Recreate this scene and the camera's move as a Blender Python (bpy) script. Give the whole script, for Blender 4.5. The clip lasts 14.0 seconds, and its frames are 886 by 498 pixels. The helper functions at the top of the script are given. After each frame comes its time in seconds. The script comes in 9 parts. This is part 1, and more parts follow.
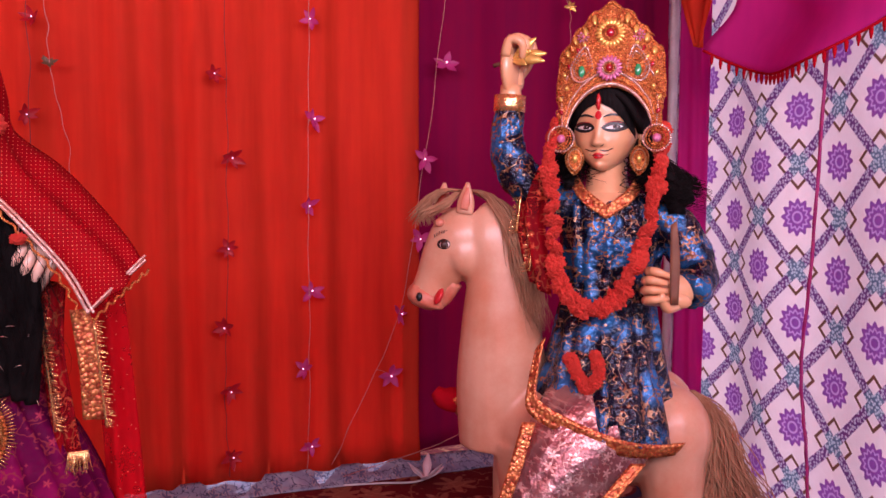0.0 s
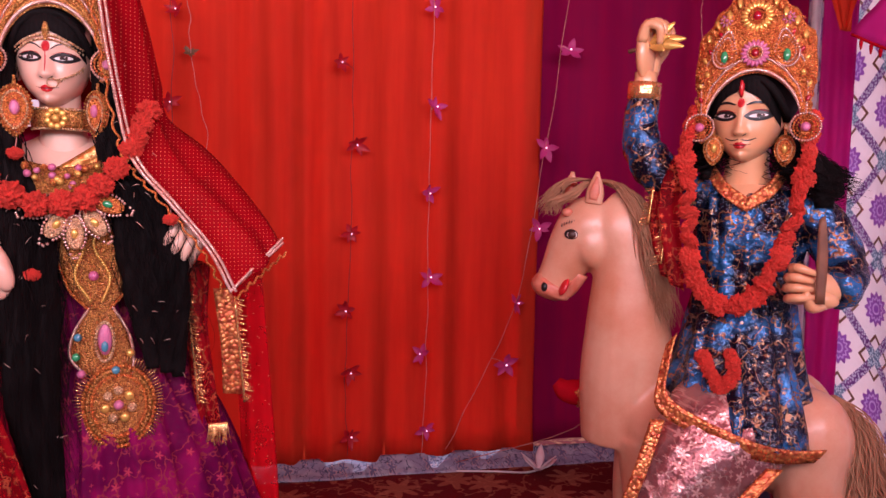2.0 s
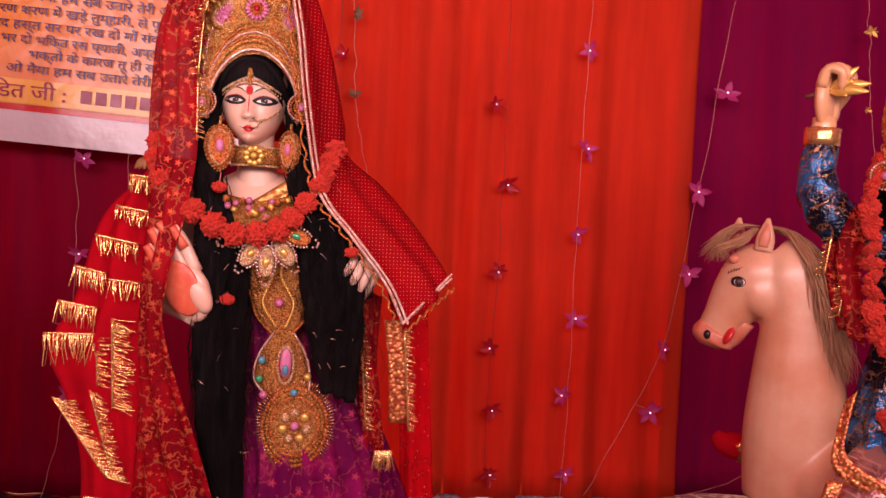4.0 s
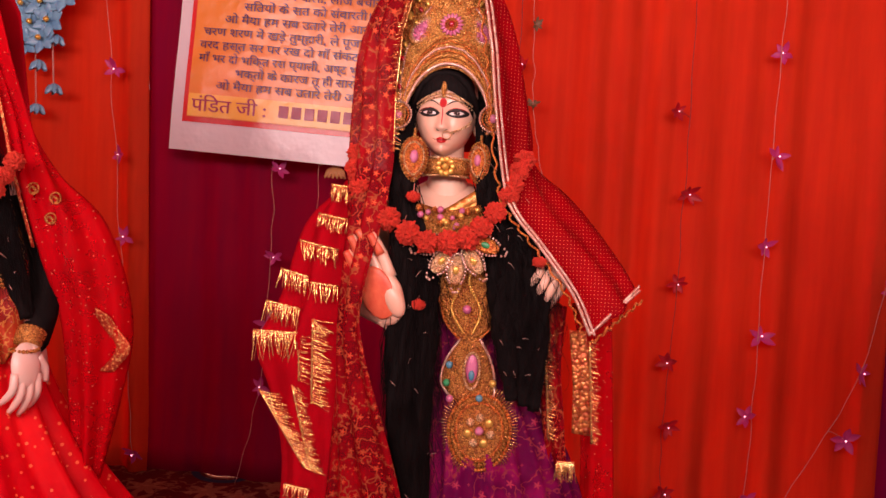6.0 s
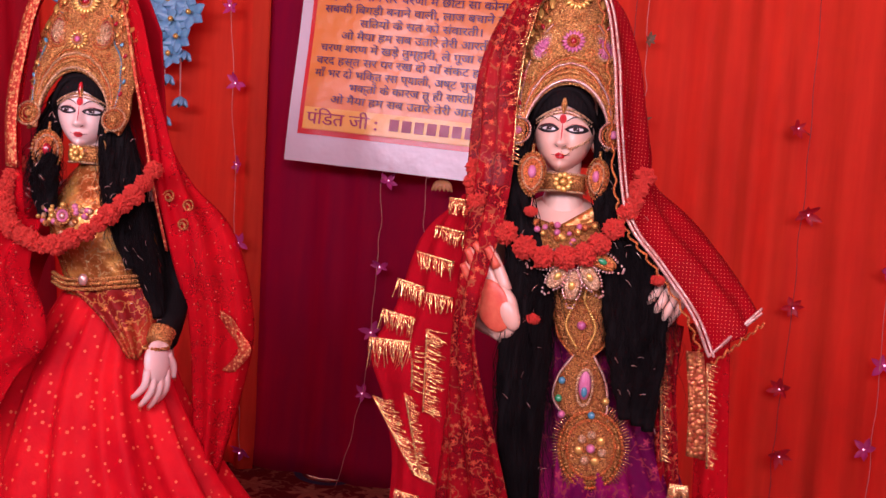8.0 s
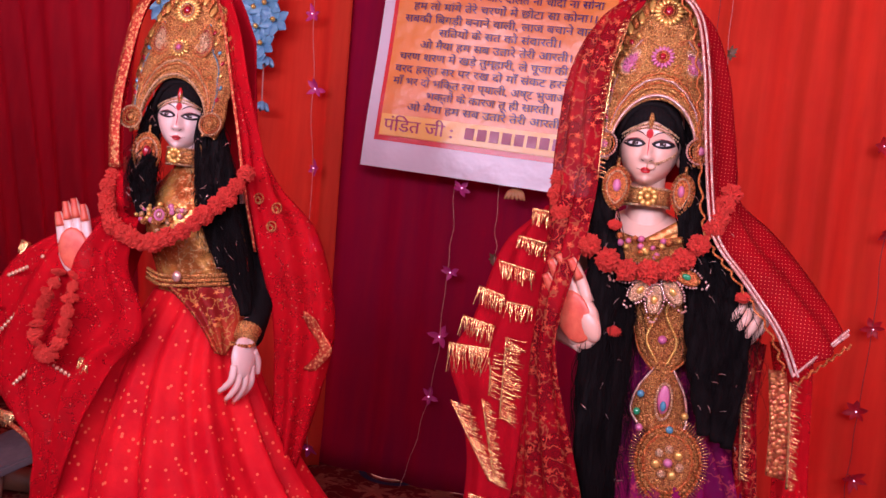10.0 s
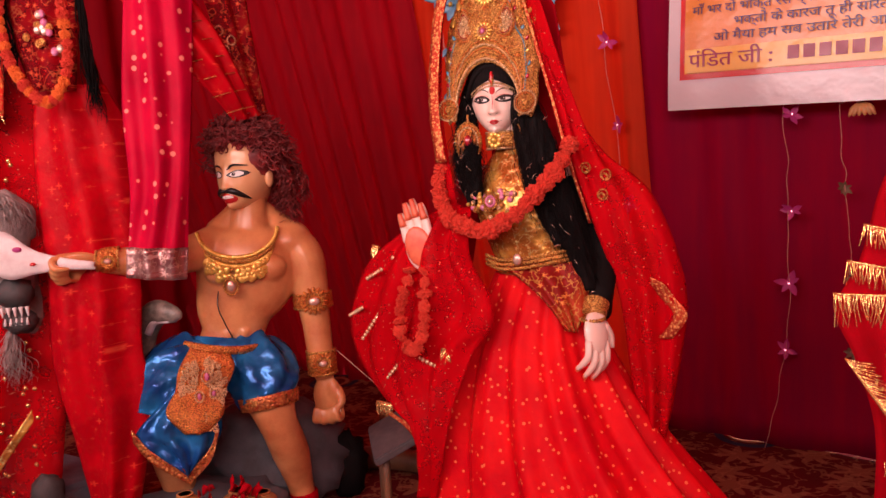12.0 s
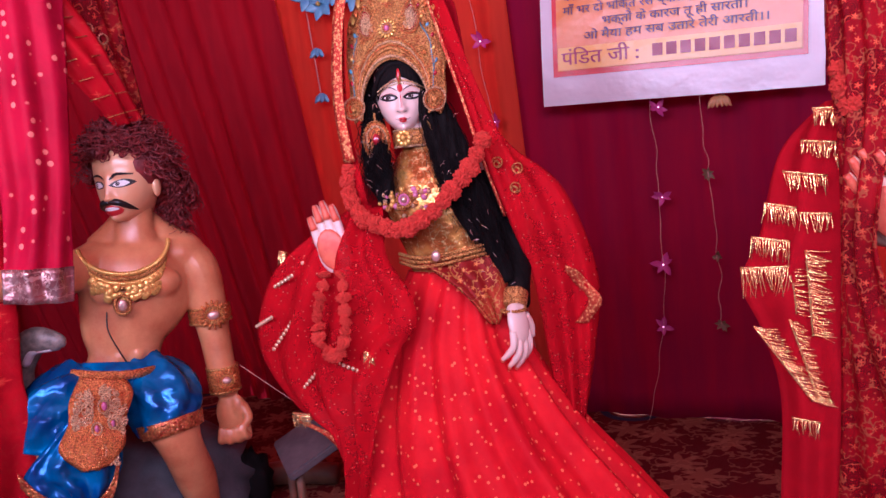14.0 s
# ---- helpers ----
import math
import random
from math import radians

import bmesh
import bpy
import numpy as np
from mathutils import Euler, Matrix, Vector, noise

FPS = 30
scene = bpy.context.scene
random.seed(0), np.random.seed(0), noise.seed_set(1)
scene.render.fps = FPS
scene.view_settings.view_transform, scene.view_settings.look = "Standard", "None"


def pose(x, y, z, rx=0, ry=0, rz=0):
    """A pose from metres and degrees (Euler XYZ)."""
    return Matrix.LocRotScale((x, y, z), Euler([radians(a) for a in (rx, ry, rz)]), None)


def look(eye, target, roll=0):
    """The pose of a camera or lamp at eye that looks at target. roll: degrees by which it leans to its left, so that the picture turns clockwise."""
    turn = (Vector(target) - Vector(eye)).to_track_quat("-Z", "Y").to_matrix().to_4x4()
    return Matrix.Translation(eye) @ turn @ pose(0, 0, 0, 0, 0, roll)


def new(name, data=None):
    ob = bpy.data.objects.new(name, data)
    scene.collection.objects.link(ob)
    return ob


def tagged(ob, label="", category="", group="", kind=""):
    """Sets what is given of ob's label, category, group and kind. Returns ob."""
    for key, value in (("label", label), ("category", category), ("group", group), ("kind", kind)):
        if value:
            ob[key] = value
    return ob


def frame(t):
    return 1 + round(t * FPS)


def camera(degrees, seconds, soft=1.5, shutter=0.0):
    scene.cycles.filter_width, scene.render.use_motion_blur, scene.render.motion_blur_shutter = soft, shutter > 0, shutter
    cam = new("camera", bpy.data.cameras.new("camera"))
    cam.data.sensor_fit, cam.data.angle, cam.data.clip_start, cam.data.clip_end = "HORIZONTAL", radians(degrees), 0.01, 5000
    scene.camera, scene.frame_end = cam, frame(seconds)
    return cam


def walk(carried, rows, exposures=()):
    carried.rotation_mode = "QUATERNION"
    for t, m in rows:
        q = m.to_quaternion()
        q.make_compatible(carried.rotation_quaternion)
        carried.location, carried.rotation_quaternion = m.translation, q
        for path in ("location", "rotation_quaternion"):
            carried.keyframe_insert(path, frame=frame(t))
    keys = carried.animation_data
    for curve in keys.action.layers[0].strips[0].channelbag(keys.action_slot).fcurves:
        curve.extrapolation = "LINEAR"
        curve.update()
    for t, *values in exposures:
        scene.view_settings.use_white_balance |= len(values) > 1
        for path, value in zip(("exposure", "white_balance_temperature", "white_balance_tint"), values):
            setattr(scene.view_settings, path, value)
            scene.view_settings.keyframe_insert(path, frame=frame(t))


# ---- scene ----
cam = camera(60.0, 14.0)
PATH = [
    (0, (0.469, -0.006, 1.435), (1.333, 1.793, 1.302), 0.4),
    (0.5, (0.459, -0.002, 1.433), (1.322, 1.797, 1.296), 0.6),
    (1, (0.466, 0.0, 1.431), (1.312, 1.806, 1.281), 0.6),
    (1.5, (0.452, 0.006, 1.43), (1.183, 1.861, 1.265), 0.9),
    (2, (0.419, 0.023, 1.432), (1.033, 1.919, 1.267), 1.3),
    (2.5, (0.388, 0.026, 1.438), (0.914, 1.951, 1.314), 2.1),
    (3, (0.362, 0.018, 1.44), (0.781, 1.972, 1.352), 2.1),
    (3.2, (0.343, 0.021, 1.437), (0.747, 1.978, 1.354), 2.4),
    (5.3, (0.273, 0.016, 1.43), (0.334, 2.013, 1.347), 2.9),
    (5.5, (0.26, 0.014, 1.431), (0.273, 2.012, 1.345), 3.0),
    (6, (0.237, 0.013, 1.432), (0.149, 2.01, 1.352), 3.6),
    (6.5, (0.223, 0.007, 1.431), (0.067, 2.0, 1.353), 4.0),
    (7, (0.208, 0.003, 1.432), (0.0, 1.99, 1.351), 4.3),
    (7.5, (0.191, -0.004, 1.429), (-0.057, 1.979, 1.353), 4.5),
    (8, (0.176, -0.012, 1.43), (-0.14, 1.961, 1.366), 5.0),
    (8.2, (0.173, -0.025, 1.445), (-0.166, 1.944, 1.375), 5.1),
    (10.3, (0.107, -0.06, 1.427), (-0.358, 1.884, 1.368), 6.9),
    (10.5, (0.1, -0.054, 1.416), (-0.372, 1.889, 1.374), 7.0),
    (11, (0.05, -0.078, 1.406), (-0.464, 1.855, 1.353), 6.1),
    (11.3, (0.022, -0.073, 1.414), (-0.63, 1.809, 1.233), 3.0),
    (11.5, (0.021, -0.056, 1.438), (-0.822, 1.752, 1.295), 0.4),
    (12, (-0.045, -0.026, 1.451), (-1.16, 1.623, 1.254), -3.5),
    (12.3, (-0.073, -0.047, 1.465), (-1.227, 1.572, 1.247), -3.4),
    (12.5, (-0.098, -0.074, 1.46), (-1.209, 1.574, 1.242), -5.3),
    (13, (-0.165, -0.131, 1.458), (-0.945, 1.698, 1.239), -9.3),
    (13.5, (-0.231, -0.154, 1.454), (-1.017, 1.672, 1.237), -8.0),
    (14, (-0.246, -0.111, 1.454), (-0.981, 1.736, 1.232), -5.7),
]
EXPOSURES = [(0.0, 0.5, 5500, 36), (1.0, 0.5, 5500, 36), (2.0, 0.45, 5700, 36), (3.0, 0.42, 6000, 36), (5.3, 0.4, 6900, 36), (6.5, 0.4, 7000, 36), (7.0, 0.42, 6700, 36), (7.5, 0.45, 5300, 38), (8.0, 0.42, 5500, 38), (10.5, 0.45, 5200, 38), (11.0, 0.45, 5200, 36), (11.5, 0.42, 6800, 34), (12.3, 0.42, 7000, 34), (12.5, 0.52, 4900, 38), (13.0, 0.5, 5800, 36), (13.5, 0.48, 6400, 36), (13.8, 0.52, 4900, 38), (14.0, 0.52, 4800, 38)]
walk(cam, [(t, look(eye, target, roll)) for t, eye, target, roll in PATH], EXPOSURES)

# ---- world, sun and the daylight from the open front of the tent ----
world = bpy.data.worlds.new("sky")
scene.world = world
world.use_nodes = True
_bg = world.node_tree.nodes["Background"]
_sky = world.node_tree.nodes.new("ShaderNodeTexSky")
_sky.sky_type, _sky.sun_disc = "NISHITA", False
_sky.sun_elevation, _sky.sun_rotation = radians(35), radians(50)
world.node_tree.links.new(_sky.outputs[0], _bg.inputs[0])
_bg.inputs[1].default_value = 0.06
sun = new("sun", bpy.data.lights.new("sun", "SUN"))
sun.data.energy, sun.data.angle, sun.data.color = 4.6, radians(0.5), (1.0, 0.95, 0.88)
sun.matrix_world = look((6.0, 6.2, 5.6), (0.3, 1.4, 0.4))
daylight = new("daylight_opening", bpy.data.lights.new("daylight_opening", "AREA"))
daylight.data.shape, daylight.data.size, daylight.data.size_y = "RECTANGLE", 5.2, 0.8
daylight.data.energy, daylight.data.color = 150, (1.0, 0.83, 0.75)
daylight.matrix_world = look((-0.3, -1.12, 2.38), (-0.4, 2.0, 3.6))


# ---- materials ----
class Nodes:
    """Short hand for building a node material."""

    def __init__(self, name):
        self.mat = bpy.data.materials.new(name)
        self.mat.use_nodes = True
        self.t = self.mat.node_tree
        self.bsdf = self.t.nodes["Principled BSDF"]
        self.out = self.t.nodes["Material Output"]

    def n(self, kind, **kw):
        nd = self.t.nodes.new("ShaderNode" + kind)
        if "operation" in kw:
            nd.operation = kw["operation"]
        if "data_type" in kw:
            nd.data_type = kw["data_type"]
        if "voronoi_dimensions" in kw:
            nd.voronoi_dimensions = kw["voronoi_dimensions"]
        return nd

    def put(self, sock, v):
        if isinstance(v, bpy.types.NodeSocket):
            self.t.links.new(v, sock)
        elif isinstance(v, (tuple, list)) and len(v) == 3 and sock.type == "RGBA":
            sock.default_value = (*v, 1)
        else:
            sock.default_value = v

    def m(self, op, a, b=0.0, c=None):
        nd = self.n("Math", operation=op)
        self.put(nd.inputs[0], a)
        self.put(nd.inputs[1], b)
        if c is not None:
            self.put(nd.inputs[2], c)
        return nd.outputs[0]

    def mix(self, f, a, b):
        nd = self.n("Mix", data_type="RGBA")
        self.put(nd.inputs[0], f)
        self.put(nd.inputs[6], a)
        self.put(nd.inputs[7], b)
        return nd.outputs[2]

    def pos(self, kind="Object"):
        return self.n("TexCoord").outputs[kind]

    def noise(self, vec, scale, detail=4.0, rough=0.55):
        nd = self.n("TexNoise")
        self.put(nd.inputs["Vector"], vec)
        nd.inputs["Scale"].default_value = scale
        nd.inputs["Detail"].default_value = detail
        nd.inputs["Roughness"].default_value = rough
        return nd.outputs[0]

    def step(self, v, lo, hi):
        nd = self.n("MapRange")
        nd.clamp = True
        self.put(nd.inputs[0], v)
        nd.inputs[1].default_value, nd.inputs[2].default_value = lo, hi
        return nd.outputs[0]

    def bump(self, height, strength=0.3, dist=0.002):
        nd = self.n("Bump")
        nd.inputs["Strength"].default_value, nd.inputs["Distance"].default_value = strength, dist
        self.put(nd.inputs["Height"], height)
        return nd.outputs[0]

    def plane(self, vec, a="X", b="Z"):
        s = self.n("SeparateXYZ")
        self.put(s.inputs[0], vec)
        c = self.n("CombineXYZ")
        self.put(c.inputs[0], s.outputs[a])
        self.put(c.inputs[1], s.outputs[b])
        return c.outputs[0]

    def flowers(self, vec, scale, petals=5, size=0.3, rand=0.8):
        """Scattered petalled flowers on a plane: one inside a petal, and the distance from the middle."""
        v = self.n("TexVoronoi", voronoi_dimensions="2D")
        self.put(v.inputs["Vector"], vec)
        v.inputs["Scale"].default_value, v.inputs["Randomness"].default_value = scale, rand
        sub = self.n("VectorMath", operation="SUBTRACT")
        sc = self.n("VectorMath", operation="SCALE")
        self.put(sc.inputs[0], vec)
        sc.inputs["Scale"].default_value = 1.0
        self.put(sub.inputs[0], sc.outputs[0])
        self.put(sub.inputs[1], v.outputs["Position"])
        s = self.n("SeparateXYZ")
        self.put(s.inputs[0], sub.outputs[0])
        ang = self.m("ARCTAN2", s.outputs[1], s.outputs[0])
        lobe = self.m("MULTIPLY_ADD", self.m("COSINE", self.m("MULTIPLY", ang, float(petals))), 0.28 * size, 0.72 * size)
        r = v.outputs["Distance"]
        return self.step(self.m("SUBTRACT", lobe, r), 0.0, 0.04), r, lobe

    def finish(self, color, rough=0.6, metal=0.0, normal=None, sheen=0.0, trans=0.0, alpha=None, spec=0.5, coat=0.0, transcol=None):
        b = self.bsdf
        self.put(b.inputs["Base Color"], color)
        self.put(b.inputs["Roughness"], rough)
        self.put(b.inputs["Metallic"], metal)
        b.inputs["Specular IOR Level"].default_value = spec
        b.inputs["Sheen Weight"].default_value = sheen
        b.inputs["Coat Weight"].default_value = coat
        b.inputs["Coat Roughness"].default_value = 0.15
        if normal is not None:
            self.put(b.inputs["Normal"], normal)
        last = b.outputs[0]
        if trans:
            tr = self.n("BsdfTranslucent")
            self.put(tr.inputs[0], transcol if transcol is not None else color)
            mx = self.n("MixShader")
            mx.inputs[0].default_value = trans
            self.t.links.new(last, mx.inputs[1])
            self.t.links.new(tr.outputs[0], mx.inputs[2])
            last = mx.outputs[0]
        if alpha is not None:
            tp = self.n("BsdfTransparent")
            mx = self.n("MixShader")
            self.put(mx.inputs[0], alpha)
            self.t.links.new(tp.outputs[0], mx.inputs[1])
            self.t.links.new(last, mx.inputs[2])
            last = mx.outputs[0]
        self.t.links.new(last, self.out.inputs[0])
        return self.mat


def plain(name, c1, c2=None, rough=0.55, metal=0.0, scale=18.0, grain=180.0, relief=0.15, spec=0.5, sheen=0.0, trans=0.0, coat=0.0):
    """A surface with soft stains and fine grain."""
    k = Nodes(name)
    p = k.pos()
    c2 = c2 or tuple(v * 0.75 for v in c1)
    big = k.step(k.noise(p, scale), 0.35, 0.65)
    fine = k.noise(p, grain, 3.0)
    col = k.mix(k.m("MULTIPLY_ADD", fine, 0.3, k.m("MULTIPLY", big, 0.7)), c1, c2)
    return k.finish(col, k.m("MULTIPLY_ADD", big, 0.12, rough - 0.06), metal, k.bump(fine, relief), sheen, trans, spec=spec, coat=coat)


def curtain_cloth(name, c1, c2, trans=0.35):
    """Thin synthetic tent cloth: fine weave, faint vertical streaks and creases."""
    k = Nodes(name)
    p = k.pos()
    st = k.n("Mapping")
    k.put(st.inputs[0], p)
    st.inputs["Scale"].default_value = (9.0, 9.0, 0.7)
    streak = k.noise(st.outputs[0], 3.0, 5.0)
    stain = k.noise(p, 2.2, 3.0)
    weave = k.noise(p, 900.0, 1.0)
    f = k.step(k.m("ADD", k.m("MULTIPLY", streak, 0.6), k.m("MULTIPLY", stain, 0.4)), 0.32, 0.68)
    col = k.mix(f, c1, c2)
    crease = k.noise(p, 11.0, 5.0)
    return k.finish(col, 0.62, 0.0, k.bump(k.m("MULTIPLY_ADD", weave, 0.08, crease), 0.35, 0.006), 0.0, trans, spec=0.06)


def gold_work(name, c1=(0.92, 0.52, 0.13), c2=(0.30, 0.055, 0.015), scale=300.0, rough=0.30):
    """Stitched gold thread and beads."""
    k = Nodes(name)
    p = k.pos()
    v = k.n("TexVoronoi")
    k.put(v.inputs["Vector"], p)
    v.inputs["Scale"].default_value = scale
    big = k.step(k.noise(p, 34.0), 0.35, 0.65)
    tone = k.n("SeparateColor")
    k.put(tone.inputs[0], v.outputs["Color"])
    # random dark cells put the sparkle of the sequins into the colour
    dark = k.m("MULTIPLY", k.step(tone.outputs[0], 0.45, 0.75), 0.75)
    col = k.mix(k.m("MULTIPLY", k.step(v.outputs["Distance"], 0.25, 0.6), 0.6), k.mix(dark, c1, k.mix(big, c2, tuple(0.6 * q for q in c1))), c2)
    return k.finish(col, k.m("MULTIPLY_ADD", tone.outputs[1], 0.25, rough - 0.08), 0.62, k.bump(k.m("SUBTRACT", tone.outputs[2], v.outputs["Distance"]), 0.9, 0.0026))


def flower_cloth(name, base, dark, motif, core, scale, size, rough, metal, petals=5, relief=0.4, sheen=0.0, alpha=None, motif_metal=False, gloss=0.05, vines=1.0):
    """Woven cloth with scattered flowers."""
    k = Nodes(name)
    p = k.pos()
    pl = k.plane(p)
    f, r, lobe = k.flowers(pl, scale, petals, size)
    f2, r2, _ = k.flowers(pl, scale * 1.9, 4, size * 0.75)
    big = k.step(k.noise(p, 11.0, 2.0), 0.38, 0.52)
    ground = k.mix(big, base, dark)
    vine = k.step(k.m("ABSOLUTE", k.m("SUBTRACT", k.noise(p, 24.0, 2.0), 0.5)), 0.012, 0.02)
    vine = k.m("MAXIMUM", vine, 1.0 - vines)
    ground = k.mix(vine, tuple(0.6 * v + 0.0 for v in motif), ground)
    ground = k.mix(k.m("MULTIPLY", f2, 0.55), ground, motif)
    inner = k.step(k.m("SUBTRACT", lobe, r), 0.05, 0.09)
    col = k.mix(f, ground, k.mix(inner, core, motif))
    crease = k.noise(p, 26.0, 4.0)
    met = k.m("MULTIPLY", f, 0.7) if motif_metal else metal
    a = None
    if alpha is not None:
        a = k.m("MAXIMUM", k.m("MULTIPLY", f, 0.95), alpha)
    return k.finish(col, rough, met, k.bump(crease, relief, 0.02 if gloss > 0.6 else 0.01), sheen, alpha=a, spec=gloss)


def dotted_cloth(name, base, dark, dot, scale, size, rough=0.55, alpha=None, dot_metal=0.0, rand=0.0, sheen=0.0, trans=0.0, solid=False):
    """Cloth with rows of small dots."""
    k = Nodes(name)
    p = k.pos()
    v = k.n("TexVoronoi", voronoi_dimensions="3D" if solid else "2D")
    k.put(v.inputs["Vector"], p if solid else k.plane(p))
    v.inputs["Scale"].default_value, v.inputs["Randomness"].default_value = scale, rand
    f = k.step(k.m("SUBTRACT", size, v.outputs["Distance"]), 0.0, 0.05)
    big = k.step(k.noise(p, 7.0), 0.35, 0.65)
    col = k.mix(f, k.mix(big, base, dark), dot)
    a = None
    if alpha is not None:
        a = k.m("MAXIMUM", f, k.m("MULTIPLY_ADD", k.noise(p, 30.0), 0.2, alpha - 0.1))
    return k.finish(col, rough, k.m("MULTIPLY", f, dot_metal), k.bump(k.noise(p, 35.0), 0.35, 0.006), sheen, trans, alpha=a, spec=0.03)


MAT_ORANGE = curtain_cloth("orange_curtain_cloth", (0.74, 0.062, 0.016), (0.60, 0.040, 0.014), 0.42)
MAT_RED = curtain_cloth("red_curtain_cloth", (0.52, 0.012, 0.02), (0.40, 0.008, 0.018), 0.4)
MAT_CRIMSON = curtain_cloth("crimson_curtain_cloth", (0.36, 0.006, 0.036), (0.26, 0.005, 0.042), 0.45)
MAT_MAGENTA = curtain_cloth("magenta_curtain_cloth", (0.34, 0.006, 0.070), (0.25, 0.006, 0.075), 0.5)
MAT_PURPLE = curtain_cloth("purple_swag_cloth", (0.80, 0.06, 0.42), (0.70, 0.05, 0.38), 0.72)
MAT_FACE_WHITE = plain("painted_plaster_white", (0.84, 0.65, 0.57), (0.81, 0.57, 0.47), 0.32, scale=9, relief=0.04, coat=0.3)
# the warmer, darker tone also carries the shade on the neck
MAT_FACE_WARM = plain("painted_plaster_warm", (0.80, 0.54, 0.41), (0.77, 0.45, 0.31), 0.34, scale=9, relief=0.04, coat=0.3)
MAT_FACE_TAN = plain("painted_plaster_tan", (0.74, 0.41, 0.21), (0.68, 0.33, 0.15), 0.34, scale=9, relief=0.04, coat=0.3)
# the darker brown patches put body shading into the paint colour
MAT_SKIN_BROWN = plain("painted_plaster_brown", (0.68, 0.30, 0.12), (0.44, 0.12, 0.04), 0.36, scale=11, relief=0.08, coat=0.18)
MAT_HORSE = plain("horse_paint", (0.66, 0.39, 0.25), (0.55, 0.21, 0.10), 0.4, scale=7, relief=0.06, coat=0.15)
MAT_HORSE_RED = plain("horse_nose_paint", (0.50, 0.10, 0.05), (0.62, 0.25, 0.15), 0.45, scale=30, relief=0.08)
MAT_INK = plain("black_paint", (0.012, 0.010, 0.010), rough=0.4, relief=0.02)
MAT_EYE = plain("eye_white_paint", (0.80, 0.76, 0.72), rough=0.25, relief=0.01)
MAT_BROWN_EYE = plain("iris_paint", (0.05, 0.016, 0.010), rough=0.5, relief=0.01)
MAT_LIP = plain("red_paint", (0.55, 0.02, 0.02), rough=0.3, relief=0.05)
MAT_MEHNDI = plain("palm_red_paint", (0.74, 0.17, 0.08), (0.62, 0.08, 0.04), 0.4, scale=40, relief=0.05)
MAT_HAIR = plain("black_hair", (0.006, 0.005, 0.005), (0.011, 0.008, 0.008), 0.6, grain=400, relief=0.4, spec=0.04)
MAT_HAIR_RED = plain("red_brown_hair", (0.26, 0.022, 0.02), (0.10, 0.010, 0.012), 0.5, scale=30, grain=400, relief=0.5)
MAT_TOW = plain("jute_tow", (0.46, 0.24, 0.12), (0.30, 0.13, 0.06), 0.75, scale=25, grain=500, relief=0.6)
MAT_GOLD = gold_work("gold_thread")
MAT_GOLD_RED = gold_work("copper_thread", (0.92, 0.40, 0.08), (0.46, 0.05, 0.02))
MAT_GOLD_DARK = gold_work("antique_gold_thread", (0.66, 0.33, 0.07), (0.20, 0.03, 0.010))
MAT_GOLD_PALE = gold_work("pale_gold_beads", (0.95, 0.72, 0.42), (0.6, 0.3, 0.12), 320)
MAT_BEAD = plain("silver_pink_beads", (0.85, 0.62, 0.52), (0.7, 0.35, 0.25), 0.25, 0.6, grain=300, relief=0.5)
MAT_TINSEL = plain("gold_tinsel", (0.95, 0.62, 0.26), (0.80, 0.34, 0.10), 0.24, 0.8, scale=60, relief=0.3)
MAT_SEQUIN = plain("pale_gold_sequins", (0.95, 0.72, 0.45), (0.85, 0.5, 0.25), 0.22, 0.35, scale=60, relief=0.2)
MAT_MARIGOLD = plain("marigold_red_orange", (0.75, 0.055, 0.018), (0.52, 0.025, 0.012), 0.75, scale=60, grain=260, relief=0.8)
MAT_MARIGOLD_Y = plain("marigold_orange", (0.85, 0.19, 0.02), (0.70, 0.10, 0.015), 0.75, scale=60, grain=260, relief=0.8)
MAT_MAGSILK = flower_cloth("magenta_silk", (0.22, 0.006, 0.075), (0.11, 0.003, 0.045), (0.40, 0.05, 0.08), (0.30, 0.02, 0.07), 16, 0.18, 0.38, 0.0, sheen=0.0)
MAT_GOLDSILK = flower_cloth("gold_brocade", (0.88, 0.46, 0.09), (0.46, 0.15, 0.03), (0.95, 0.62, 0.22), (0.66, 0.2, 0.05), 30, 0.22, 0.26, 0.6, relief=1.0, gloss=0.5)
# near-black cloth; the blue patches put its sheen into the colour
MAT_BLUESILK = flower_cloth("blue_brocade", (0.035, 0.20, 0.50), (0.006, 0.010, 0.028), (0.48, 0.24, 0.11), (0.10, 0.06, 0.06), 34, 0.2, 0.22, 0.5, relief=1.0, gloss=0.7)
# the two blues follow the same noise as the crumple bump
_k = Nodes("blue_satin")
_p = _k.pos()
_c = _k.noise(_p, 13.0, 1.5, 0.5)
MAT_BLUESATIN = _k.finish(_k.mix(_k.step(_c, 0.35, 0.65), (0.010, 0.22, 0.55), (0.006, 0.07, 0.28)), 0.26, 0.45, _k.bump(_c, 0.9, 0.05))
MAT_SARI = dotted_cloth("red_tie_dye_silk", (0.70, 0.014, 0.012), (0.54, 0.007, 0.010), (0.80, 0.15, 0.06), 46, 0.22, 0.42, rand=0.85, solid=True)
MAT_WAIST = flower_cloth("maroon_gold_brocade", (0.36, 0.04, 0.012), (0.22, 0.012, 0.008), (0.66, 0.26, 0.06), (0.5, 0.12, 0.03), 26, 0.2, 0.45, 0.15, relief=0.7, gloss=0.1)
MAT_NET = dotted_cloth("red_net_with_dots", (0.36, 0.004, 0.007), (0.26, 0.003, 0.006), (0.78, 0.26, 0.12), 125, 0.13, 0.6, alpha=0.80, dot_metal=0.5)
